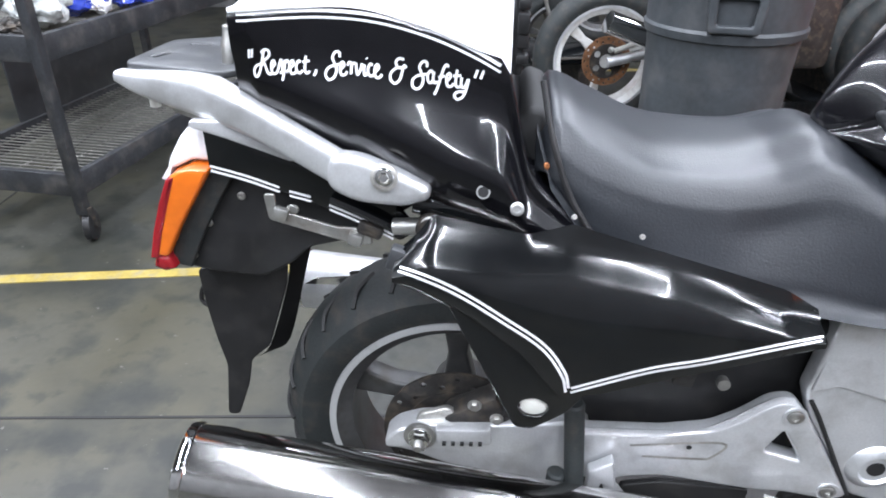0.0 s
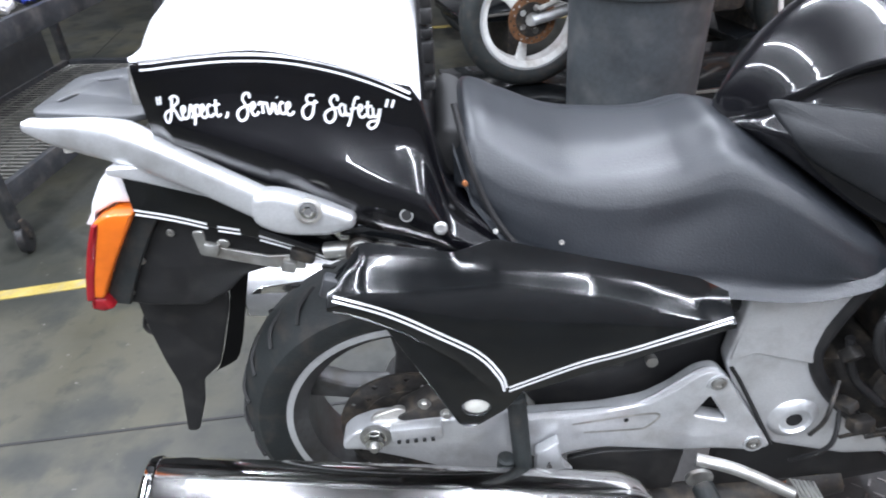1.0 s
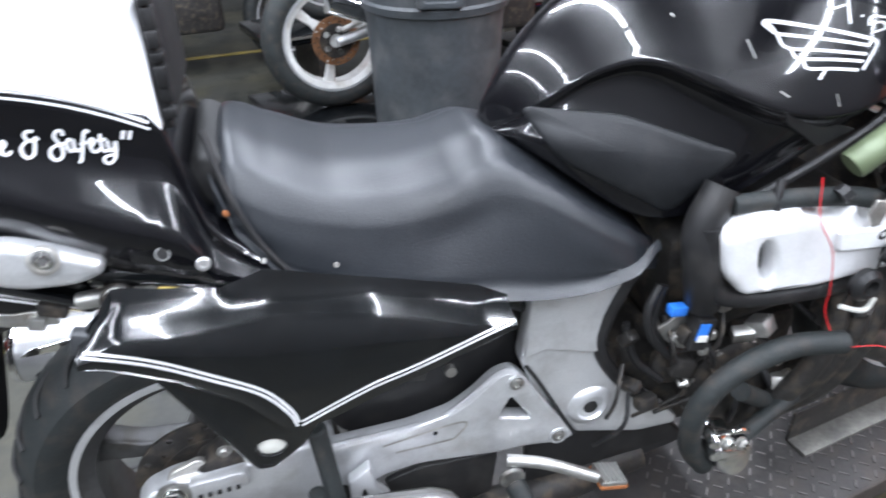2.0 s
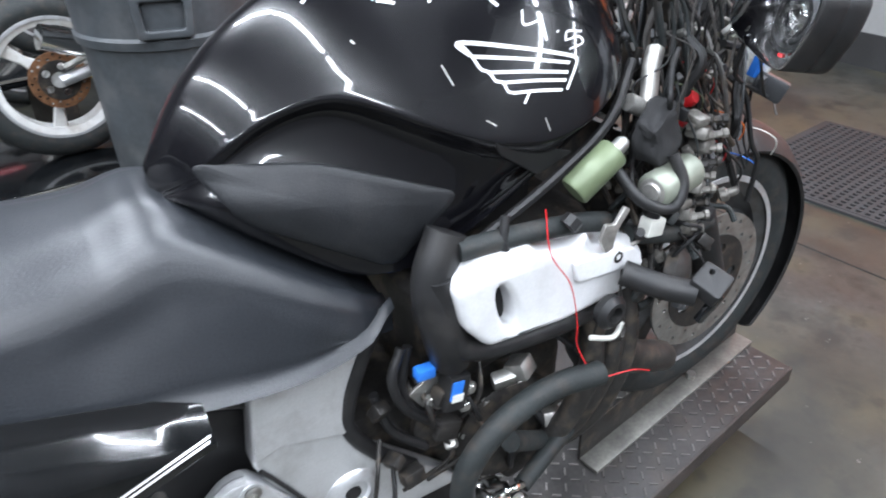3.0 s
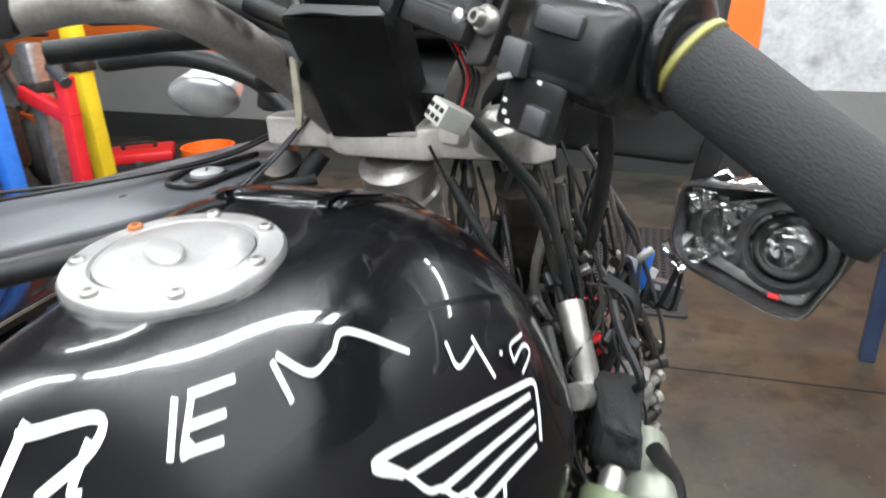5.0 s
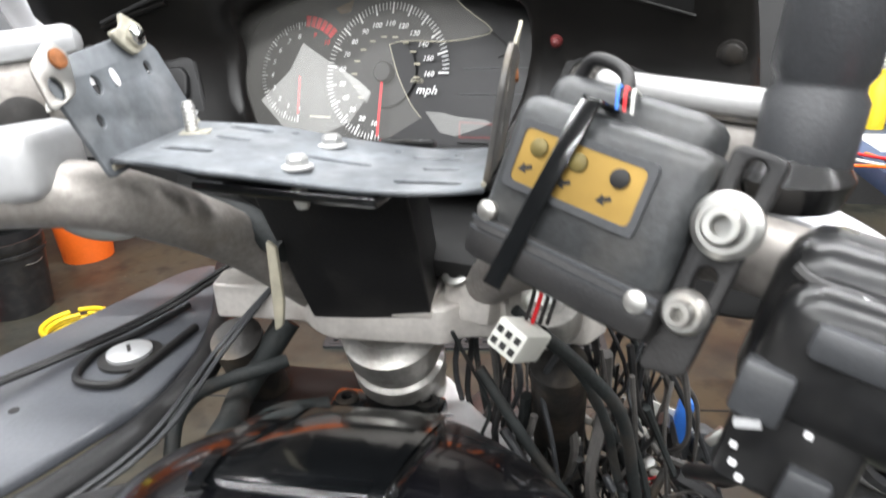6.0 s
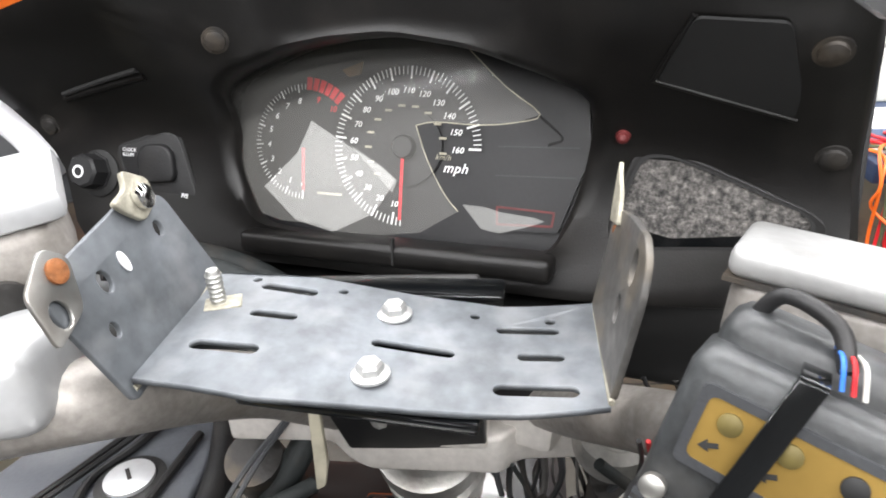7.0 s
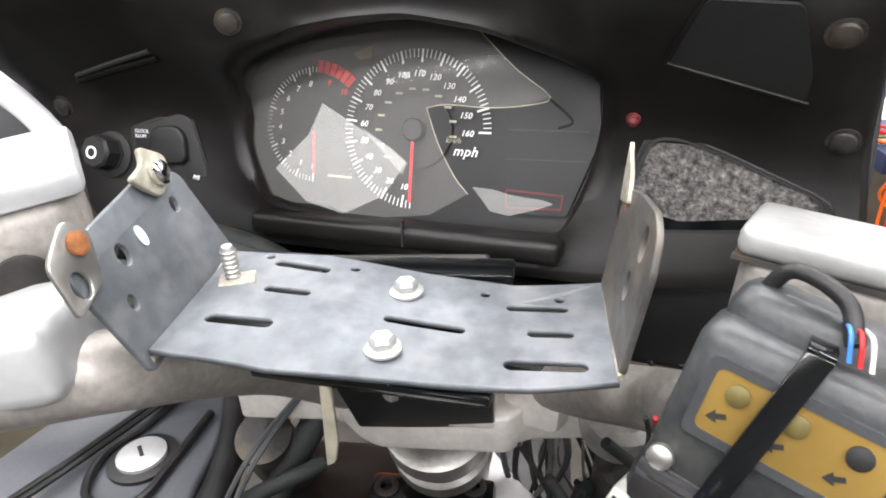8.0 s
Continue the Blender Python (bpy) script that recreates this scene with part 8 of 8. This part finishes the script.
    for k, pts in enumerate(([(1.04, 0.14, 1.06), (1.10, 0.12, 1.09), (1.16, 0.14, 1.08), (1.2, 0.11, 1.13)], [(1.05, 0.09, 1.06), (1.10, 0.09, 1.10), (1.13, 0.05, 1.10)], [(1.08, 0.16, 1.06), (1.12, 0.16, 1.10), (1.17, 0.10, 1.11)])):
        part("hose", tube(pts, (0.011, 0.008, 0.006)[k], 10), RUBBER, ip)
    part("grey_cone", lathe([(0.05, 0), (0.02, 0.05), (0.012, 0.06)], pose(1.02, 0.145, 1.055, -20, -30, 0), 20), GREY_PLASTIC, ip)


LIGHT_GREY = mat("light_grey_plastic", (0.075, 0.08, 0.09), 0.4, vary=0.12, scale=9, fine=300, bump=0.1, dirt=(0.14, 0.14, 0.14), dirt_amount=0.2)
build_dash()
# ---- the lift ----
def build_lift():
    t = thing("motorcycle_lift", "low motorcycle lift with a grimy dark tread plate deck", "lift")
    M = Matrix.Translation((0.86, 0.0, 0.098)) @ pose(0, 0, 0, 0, -3.0, 7.5)
    part("deck", box(1.90, 0.58, 0.045, M @ pose(-0.01, 0, -0.0225), 0.004), TREAD, t, "tread plate deck")
    part("deck_edge", box(1.90, 0.006, 0.05, M @ pose(-0.01, -0.292, -0.024), 0.002), RUST_EDGE, t, "worn deck edge")
    bm = bmesh.new()
    for i in range(33):
        for j in range(11):
            x, y = 0.0 + 0.0285 * i, -0.275 + 0.0285 * j
            box(0.019, 0.0038, 0.003, M @ pose(x, y, 0.0008, 0, 0, 45 if (i + j) % 2 else -45), bm=bm)
    tagged(part("tread_pattern", bm, TREAD_TOP, t, smooth=0), kind="stuff")
    for y in (-0.085, 0.06):
        part("wheel_chock", box(0.62, 0.006, 0.09, M @ pose(0.64, y - 0.045, 0.045, 0, 0, 0), 0.002), DARK_METAL, t, "steel wheel guide")
        part("chock_foot", box(0.62, 0.05, 0.008, M @ pose(0.64, y - 0.072, 0.004), 0.002), WORN_STEEL, t)
    part("chock_bolt", lathe([(0.012, 0), (0.012, 0.012)], M @ pose(0.72, -0.15, 0.008), 6), STEEL, t)
    for sx in (-0.7, 0.9):
        part("leg", box(0.08, 0.4, 0.10, pose(0.86 + sx, 0.05 + 0.13 * sx, FLOOR + 0.05), 0.005), DARK_METAL, t)


TREAD_TOP = mat("tread_worn", (0.13, 0.122, 0.116), 0.42, metal=0.6, vary=0.3, scale=12, fine=90, bump=0.1)
RUST_EDGE = mat("rusty_edge", (0.04, 0.034, 0.03), 0.6, metal=0.3, vary=0.4, scale=20, fine=120, bump=0.3)
WORN_STEEL = mat("worn_steel", (0.16, 0.155, 0.14), 0.5, metal=0.6, vary=0.3, scale=18, fine=120, bump=0.2)
build_lift()


# ---- things standing round ----
def build_barrel():
    b = thing("trash_barrel", "dark grey plastic waste barrel with moulded handles", "barrel", pose(0.85, 1.62, FLOOR))
    part("barrel_body", lathe([(0.215, 0), (0.225, 0.02), (0.238, 0.30), (0.256, 0.75), (0.262, 0.79), (0.272, 0.795), (0.276, 0.82), (0.268, 0.83), (0.272, 0.97), (0.282, 0.98), (0.282, 1.0), (0.262, 1.0), (0.235, 0.05)], seg=56, cap=False), BARREL, b)
    for a in (-100, 80):
        M = pose(0, 0, 0, 0, 0, a) @ pose(0.272, 0, 0.90)
        part("handle", flat_shape([rounded([(-0.09, 0.055), (0.09, 0.055), (0.08, -0.07), (-0.08, -0.07)], 0.015), rounded([(-0.06, 0.035), (0.06, 0.035), (0.055, -0.045), (-0.055, -0.045)], 0.01)[::-1]], 0.03, M @ frame_axes((0, 0, 0), (0, 1, 0), (0, 0, 1)), 0.006), BARREL, b, "moulded handle")


build_barrel()


def spare_bike(x, y, z, rz, color, label, bodycol, spokes=5):
    t = thing("motorcycle", label, "motorcycle", pose(x, y, z, 0, 0, rz), group="motorcycles in the background")
    for wx in (0.0, 1.38):
        w = build_wheel("wheel", wx, 0, 0.31, 0.31, 0.06, 0.222, t, color, spokes, tread=False)
        disc(w, 0.105, 0.065, RUST_DISC)
    part("swingarm", tube([(0, -0.09, 0.31), (0.3, -0.1, 0.38), (0.5, -0.09, 0.42)], 0.022, 10), SILVER, t)
    part("torque_rod", tube([(0.02, -0.1, 0.36), (0.2, -0.11, 0.42), (0.34, -0.1, 0.46)], 0.012, 8), CAST, t)
    part("engine_block", box(0.45, 0.3, 0.36, pose(0.72, 0, 0.46), 0.04), DARK_METAL, t)
    part("frame_tube", tube([(0.3, -0.12, 0.75), (0.6, -0.14, 0.8), (0.95, -0.12, 0.85), (1.1, 0, 0.95)], 0.025, 10), DARK_METAL, t)
    part("tail_section", loft([ring_curve([(px, -wv, zv - 0.04), (px, wv, zv - 0.04), (px, wv * 0.7, zv + 0.05), (px, -wv * 0.7, zv + 0.05)], 4) for px, wv, zv in ((-0.25, 0.05, 0.92), (0.0, 0.1, 0.88), (0.25, 0.13, 0.82), (0.45, 0.12, 0.8))]), bodycol, t, "painted tail")
    part("tank", loft([ring_curve([(px, -wv, zv - 0.1), (px, wv, zv - 0.1), (px, wv * 0.8, zv + 0.08), (px, 0, zv + 0.12), (px, -wv * 0.8, zv + 0.08)], 4) for px, wv, zv in ((0.45, 0.06, 0.82), (0.6, 0.14, 0.88), (0.85, 0.15, 0.93), (1.0, 0.08, 0.92))]), bodycol, t, "painted tank")
    for yy in (-0.1, 0.1):
        part("fork_leg", rod((1.15, yy, 0.95), (1.38, yy, 0.31), 0.025, seg=12), CAST, t)
    part("bar", tube([(1.05, -0.35, 1.0), (1.12, -0.1, 1.0), (1.12, 0.1, 1.0), (1.05, 0.35, 1.0)], 0.013, 8), DARK_METAL, t)
    part("exhaust", rod((0.55, -0.16, 0.28), (-0.05, -0.2, 0.5), 0.045, seg=16), CHROME, t)
    part("stand", rod((0.5, 0.1, 0.35), (0.45, 0.3, 0.0), 0.012, seg=8), DARK_METAL, t)
    part("chain_guard", box(0.3, 0.02, 0.05, pose(0.25, 0.08, 0.44, 0, -10, 0), 0.005), BLACK_PLASTIC, t)
    return t


RUST_DISC = mat("rusty_disc", (0.2, 0.1, 0.05), 0.6, metal=0.6, vary=0.3, scale=30, bump=0.2)
WHITE_ALLOY = mat("white_alloy", (0.6, 0.6, 0.58), 0.35, vary=0.1, scale=10, bump=0.05, dirt=(0.2, 0.15, 0.1), dirt_amount=0.4)
GREY_BODY = mat("grey_body", (0.2, 0.2, 0.21), 0.3, vary=0.1, scale=5, bump=0.02)
RED_BODY = mat("red_body", (0.35, 0.02, 0.03), 0.3, vary=0.1, scale=5, bump=0.02, coat=0.4)


def low_table(x, y, z, sx, sy, rz):
    t = thing("lift_table", "low black lift table under a motorcycle", "lift", pose(x, y, FLOOR, 0, 0, rz), group="low lift tables")
    part("table_top", box(sx, sy, 0.05, pose(0, 0, z - FLOOR - 0.025), 0.006), BLACK_PANEL, t)
    part("edge_strip", box(sx, 0.006, 0.012, pose(0, -sy / 2 - 0.003, z - FLOOR - 0.012)), WORN_STEEL, t)
    for k in (-1, 1):
        part("foot", box(0.1, sy * 0.8, z - FLOOR - 0.05, pose(k * sx * 0.35, 0, (z - FLOOR - 0.05) / 2), 0.005), DARK_METAL, t)
    return t


Z2 = 0.20
low_table(1.28, 2.25, Z2, 2.3, 0.62, 8)
spare_bike(0.51, 2.12, Z2, 8, WHITE_ALLOY, "grey sport motorcycle with white wheels on a low lift", GREY_BODY, 3)
low_table(2.9, 3.6, 0.05, 2.2, 0.62, 15)
spare_bike(2.22, 3.3, 0.05, 15, GREY_ALLOY, "dark motorcycle parked further back", BLACK_PAINT)
spare_bike(-0.95, 3.6, FLOOR, 8, GREY_ALLOY, "red motorcycle standing on the floor", RED_BODY)
low_table(1.27, 3.27, 0.36, 2.3, 0.5, 15)
spare_bike(0.6, 3.09, 0.36, 15, GREY_ALLOY, "dirty trail motorcycle with yellow fork springs", DARK_METAL)


def build_cart():
    t = thing("shop_cart", "dark steel cart with wire shelves on casters", "cart", pose(-1.51, 1.275, FLOOR, 0, 0, 84))
    L, W = 1.5, 0.62
    steel = mat("cart_steel", (0.028, 0.030, 0.033), 0.5, metal=0.3, vary=0.3, scale=8, fine=80, bump=0.15, dirt=(0.12, 0.11, 0.1), dirt_amount=0.4)
    posts = [(0, 0), (0, W), (L, 0), (L, W)]
    for px, py in posts:
        part("post", box(0.04, 0.04, 1.35, pose(px, py, 0.12 + 0.675), 0.004), steel, t)
        part("caster", lathe([(0.012, -0.018), (0.05, -0.018), (0.062, -0.012), (0.062, 0.012), (0.05, 0.018), (0.012, 0.018)], pose(px + 0.02, py, 0.062, 90, 0, 20), 28), BLACK_PLASTIC, t, "black rubber caster")
        part("caster_fork", box(0.03, 0.05, 0.09, pose(px + 0.01, py, 0.10), 0.004), DARK_METAL, t)
        part("caster_hub", lathe([(0.018, 0), (0.018, 0.045)], pose(px + 0.02, py + 0.0225, 0.062, 90, 0, 20), 16), DARK_METAL, t)
    for z in (0.24, 0.745, 1.3):
        for y in (0, W):
            part("beam", box(L, 0.03, 0.09, pose(L / 2, y, z), 0.004), steel, t)
        for x in (0, L):
            part("beam", box(0.03, W, 0.09, pose(x, W / 2, z), 0.004), steel, t)
        bm = bmesh.new()
        rod((0, W / 2, z + 0.014), (L, W / 2, z + 0.014), 0.004, seg=5, bm=bm)
        shelf = part("wire_shelf", bm, WORN_STEEL, t, "welded wire shelf")
        for y in (0.05, 0.25 * W, 0.75 * W, W - 0.05):
            part("cross_wire", rod((0, y, z + 0.014), (L, y, z + 0.014), 0.004, seg=5), WORN_STEEL, shelf)
        for k in range(46):
            part("shelf_wire", rod((0.03 + k * (L - 0.06) / 45, 0, z + 0.02), (0.03 + k * (L - 0.06) / 45, W, z + 0.02), 0.0035, seg=5), WORN_STEEL, shelf)
    part("back_board", box(0.9, 0.01, 0.45, pose(0.9, W - 0.02, 0.52), 0.002), GREY_PLASTIC, t)
    return t


build_cart()


def crumple(name, label, category, x, y, z, s, material, seed):
    bm = bmesh.new()
    bmesh.ops.create_icosphere(bm, subdivisions=4, radius=1)
    for v in bm.verts:
        q = v.co.copy()
        v.co = Vector((q.x * s[0], q.y * s[1], q.z * s[2])) * (0.85 + 0.35 * noise.noise(q * 1.7 + Vector((seed, 0, 0))) + 0.18 * noise.noise(q * 4.3 + Vector((0, seed, 0))))
    ob = part(name, bm, material)
    ob.matrix_world = pose(x, y, z)
    return own(ob, label, category)


CLEAR_BAG = mat("clear_bag", (0.45, 0.47, 0.46), 0.25, vary=0.3, scale=25, fine=80, bump=0.6)
BLUE_BODY = mat("blue_body", (0.02, 0.04, 0.3), 0.25, vary=0.1, scale=6, bump=0.02, coat=0.5)
crumple("plastic_bag", "crumpled clear plastic bag on the cart", "bag", -1.62, 1.49, 0.80, (0.12, 0.12, 0.10), CLEAR_BAG, 1)
crumple("fairing_piece", "blue painted fairing piece lying on the cart", "fairing", -1.70, 1.78, 0.765, (0.16, 0.12, 0.06), BLUE_BODY, 4)
crumple("fairing_piece", "white and blue fairing piece lying on the cart", "fairing", -1.585, 1.83, 0.755, (0.05, 0.10, 0.05), WHITE_PAINT, 7)
crumple("fairing_piece", "blue painted fairing piece lying on the cart", "fairing", -1.53, 1.99, 0.76, (0.08, 0.12, 0.06), BLUE_BODY, 9)
crumple("parts_heap", "dark metal engine parts heaped on the cart", "parts", -1.47, 2.2, 0.745, (0.10, 0.12, 0.05), DARK_METAL, 12)
crumple("parts_heap", "dark metal engine parts heaped on the cart", "parts", -1.66, 1.36, 0.735, (0.07, 0.05, 0.04), DARK_METAL, 15)


def build_mat():
    t = thing("rubber_mat", "black rubber floor mat with rows of holes", "mat", pose(3.64, 0.42, FLOOR, 0, 0, 7))
    L, W, n, mrows = 0.96, 1.14, 26, 30
    bm = bmesh.new()
    for i in range(n + 1):
        box(0.016, W, 0.014, pose(-L / 2 + i * L / n, 0, 0.007), bm=bm)
    for j in range(mrows + 1):
        box(L, 0.016, 0.014, pose(0, -W / 2 + j * W / mrows, 0.0065), bm=bm)
    tagged(part("mat_grid", bm, MAT_RUBBER, t, smooth=0), kind="stuff")
    part("mat_rim", flat_shape([rounded([(-L / 2 - 0.03, -W / 2 - 0.03), (L / 2 + 0.03, -W / 2 - 0.03), (L / 2 + 0.03, W / 2 + 0.03), (-L / 2 - 0.03, W / 2 + 0.03)], 0.02), [(-L / 2, -W / 2), (-L / 2, W / 2), (L / 2, W / 2), (L / 2, -W / 2)]], 0.012, pose(0, 0, 0.006)), MAT_RUBBER, t)


build_mat()


def bucket(x, y, z, r, h, material, label, group=""):
    b = thing("bucket", label, "bucket", pose(x, y, z), group=group)
    part("bucket_wall", lathe([(r * 0.86, 0), (r, h * 0.8), (r * 1.05, h * 0.8), (r * 1.05, h * 0.84), (r, h * 0.85), (r * 1.05, h * 0.9), (r * 1.05, h), (r * 0.97, h), (r * 0.84, 0.01)], seg=36, cap=False), material, b)
    part("bucket_bottom", lathe([(r * 0.85, 0.0), (r * 0.85, 0.008)], seg=36), material, b)
    part("bail", tube([(r, 0, h * 0.9), (r * 0.8, -r * 0.5, h * 0.75), (0, -r * 1.02, h * 0.68), (-r * 0.8, -r * 0.5, h * 0.75), (-r, 0, h * 0.9)], 0.003, 6), STEEL, b)
    return b


ORANGE_PLASTIC = mat("orange_bucket", (0.75, 0.13, 0.015), 0.4, vary=0.08, scale=6, bump=0.03)
YELLOW_PLASTIC = mat("yellow_plastic", (0.65, 0.48, 0.02), 0.4, vary=0.1, scale=6, bump=0.03)
bucket(3.88, 2.75, FLOOR, 0.16, 0.38, ORANGE_PLASTIC, "orange plastic bucket on the floor")
bucket(3.22, 2.63, FLOOR, 0.18, 0.38, BLACK_PLASTIC, "black plastic bucket with a white sticker on the floor")
bucket(3.5, 3.6, FLOOR, 0.16, 0.65, ORANGE_PLASTIC, "tall orange plastic bucket by the wall")


def build_jack():
    t = thing("jack_stand", "red tool jack with a grey handle", "jack", pose(2.95, 2.75, FLOOR))
    part("upright", box(0.07, 0.07, 0.95, pose(0, 0, 0.475, 0, 4, 0), 0.008), RED, t)
    part("arm", box(0.07, 0.36, 0.07, pose(0.02, 0.14, 0.80, 22, 0, 0), 0.008), RED, t)
    part("tool", rod((0.0, -0.05, 0.92), (0.05, 0.10, 0.99), 0.03, seg=14, bevel=0.005), GREY_PLASTIC, t, "grey air tool")
    part("foot", box(0.5, 0.3, 0.05, pose(0.05, 0, 0.025), 0.01), RED, t)
    c = thing("tool_box", "black tool box with a red lid on the floor", "tool box", pose(3.95, 3.42, FLOOR, 0, 0, 40))
    part("chest_body", box(0.3, 0.42, 0.24, pose(0, 0, 0.12), 0.015), BLACK_PLASTIC, c)
    part("chest_lid", box(0.32, 0.44, 0.07, pose(0, 0, 0.265), 0.02), RED, c)
    part("latch", box(0.02, 0.05, 0.05, pose(-0.155, 0, 0.22), 0.006), GREY_PLASTIC, c)
    part("carry_handle", tube([(0, -0.1, 0.30), (0, -0.09, 0.335), (0, 0.09, 0.335), (0, 0.1, 0.30)], 0.012, 8), BLACK_PLASTIC, c)


build_jack()


def post_stand(x, y, h, material, label):
    t = thing("stand", label, "stand", pose(x, y, FLOOR), group="coloured stands by the wall")
    part("pole", box(0.09, 0.09, h, pose(0, 0, h / 2), 0.01), material, t)
    part("base", box(0.3, 0.3, 0.04, pose(0, 0, 0.02), 0.008), material, t)
    part("collar", box(0.12, 0.12, 0.06, pose(0, 0, h * 0.8), 0.01), DARK_METAL, t)


post_stand(2.65, 3.1, 1.25, BLUE, "blue steel stand by the wall")
post_stand(2.78, 3.05, 1.2, BLUE, "blue steel stand by the wall")
post_stand(3.25, 2.95, 1.2, YELLOW_PLASTIC, "yellow steel stand by the wall")
post_stand(3.02, 3.0, 1.1, STEEL, "bare steel stand by the wall")


def build_bench():
    t = thing("work_bench", "blue steel work bench with papers against the wall", "bench", pose(2.78, -1.36, FLOOR))
    part("bench_top", box(0.8, 1.1, 0.05, pose(0, 0, 0.96), 0.006), NAVY, t, "dark blue bench top")
    for x in (0.33,):
        for y in (-0.5, 0.5):
            part("leg", box(0.05, 0.05, 0.94, pose(x, y, 0.47), 0.004), NAVY, t)
    part("back_panel", box(0.03, 1.5, 0.9, pose(0.37, 0.25, 1.4), 0.004), PALE_PANEL, t, "pale metal back panel")
    for k, (y, ma) in enumerate(((0.35, WHITE_PAINT), (0.1, WHITE_PAINT), (-0.2, WHITE_PLASTIC))):
        p = part("paper", box(0.2, 0.16, 0.003, pose(2.75, -1.3 + y, FLOOR + 0.9867, 0, 0, 10 * k)), ma)
        own(p, "white paper sheet on the bench", "paper")
    p = part("bottle", lathe([(0.03, 0), (0.03, 0.12), (0.012, 0.15), (0.012, 0.17)], pose(2.95, -0.95, FLOOR + 0.985), 20), YELLOW_PLASTIC)
    own(p, "yellow plastic bottle on the bench", "bottle")


PALE_PANEL = mat("pale_panel", (0.5, 0.51, 0.52), 0.5, vary=0.2, scale=7, fine=60, bump=0.05, dirt=(0.12, 0.12, 0.12), dirt_amount=0.5)
NAVY = mat("navy_steel", (0.03, 0.05, 0.1), 0.45, vary=0.15, scale=6, bump=0.05)
build_bench()


def build_wire_bundle():
    t = thing("wire_bundle", "bundle of orange, red and green wires hanging over the bench edge", "wires", pose(2.36, -0.9, FLOOR + 0.985))
    rnd = random.Random(8)
    for k in range(26):
        y = rnd.uniform(-0.14, 0.09)
        r = 0.004
        d = rnd.uniform(0.12, 0.38)
        pts = [(0.16 + rnd.uniform(-0.05, 0.1), y + rnd.uniform(-0.1, 0.1), r), (0.02, y, 0.012 + rnd.uniform(0, 0.03)), (-0.035 - rnd.uniform(0, 0.03), y + 0.01, -0.03), (-0.03, y + rnd.uniform(-0.03, 0.03), -d * 0.6), (-0.03 - rnd.uniform(0, 0.03), y + rnd.uniform(-0.05, 0.05), -d)]
        part("wire", tube(pts, r, 6, 5), rnd.choice([ORANGE_PLASTIC, ORANGE_PLASTIC, RED, RED, GREEN_METAL, WHITE_PLASTIC, BLUE]), t)


def build_hose():
    t = thing("yellow_hose", "coil of yellow air hose on the floor", "hose", pose(3.0, 2.1, FLOOR))
    for k in range(4):
        r = 0.13 + 0.012 * (k % 2)
        part("coil", tube([(r * math.cos(a), r * math.sin(a), 0.012 + 0.02 * k) for a in np.linspace(0.3 * k, 0.3 * k + 6.0, 14)], 0.011, 8, 3), YELLOW_PLASTIC, t)


build_wire_bundle()
build_hose()


def build_storage():
    for y, x, w, h, ma, lab in ((-1.1, 3.02, 0.2, 0.16, WHITE_PLASTIC, "white plastic parts bin on the bench"), (-1.32, 3.0, 0.18, 0.22, GREY_PLASTIC, "dark grey parts bin on the bench"), (-1.56, 3.02, 0.22, 0.18, CARDBOARD, "brown cardboard box on the bench")):
        t = thing("parts_bin", lab, "box", pose(x, y, FLOOR + 0.985), group="bins on the bench")
        part("bin_body", box(0.2, w, h, pose(0, 0, h / 2), 0.008), ma, t)
        part("bin_lid", box(0.21, w + 0.01, 0.02, pose(0, 0, h + 0.01), 0.004), ma, t)
        part("bin_label", box(0.002, w * 0.5, 0.05, pose(-0.1015, 0, h * 0.5)), WHITE_STRIPE, t)


CARDBOARD = mat("cardboard", (0.32, 0.22, 0.13), 0.8, vary=0.1, scale=8, fine=100, bump=0.1)
build_storage()
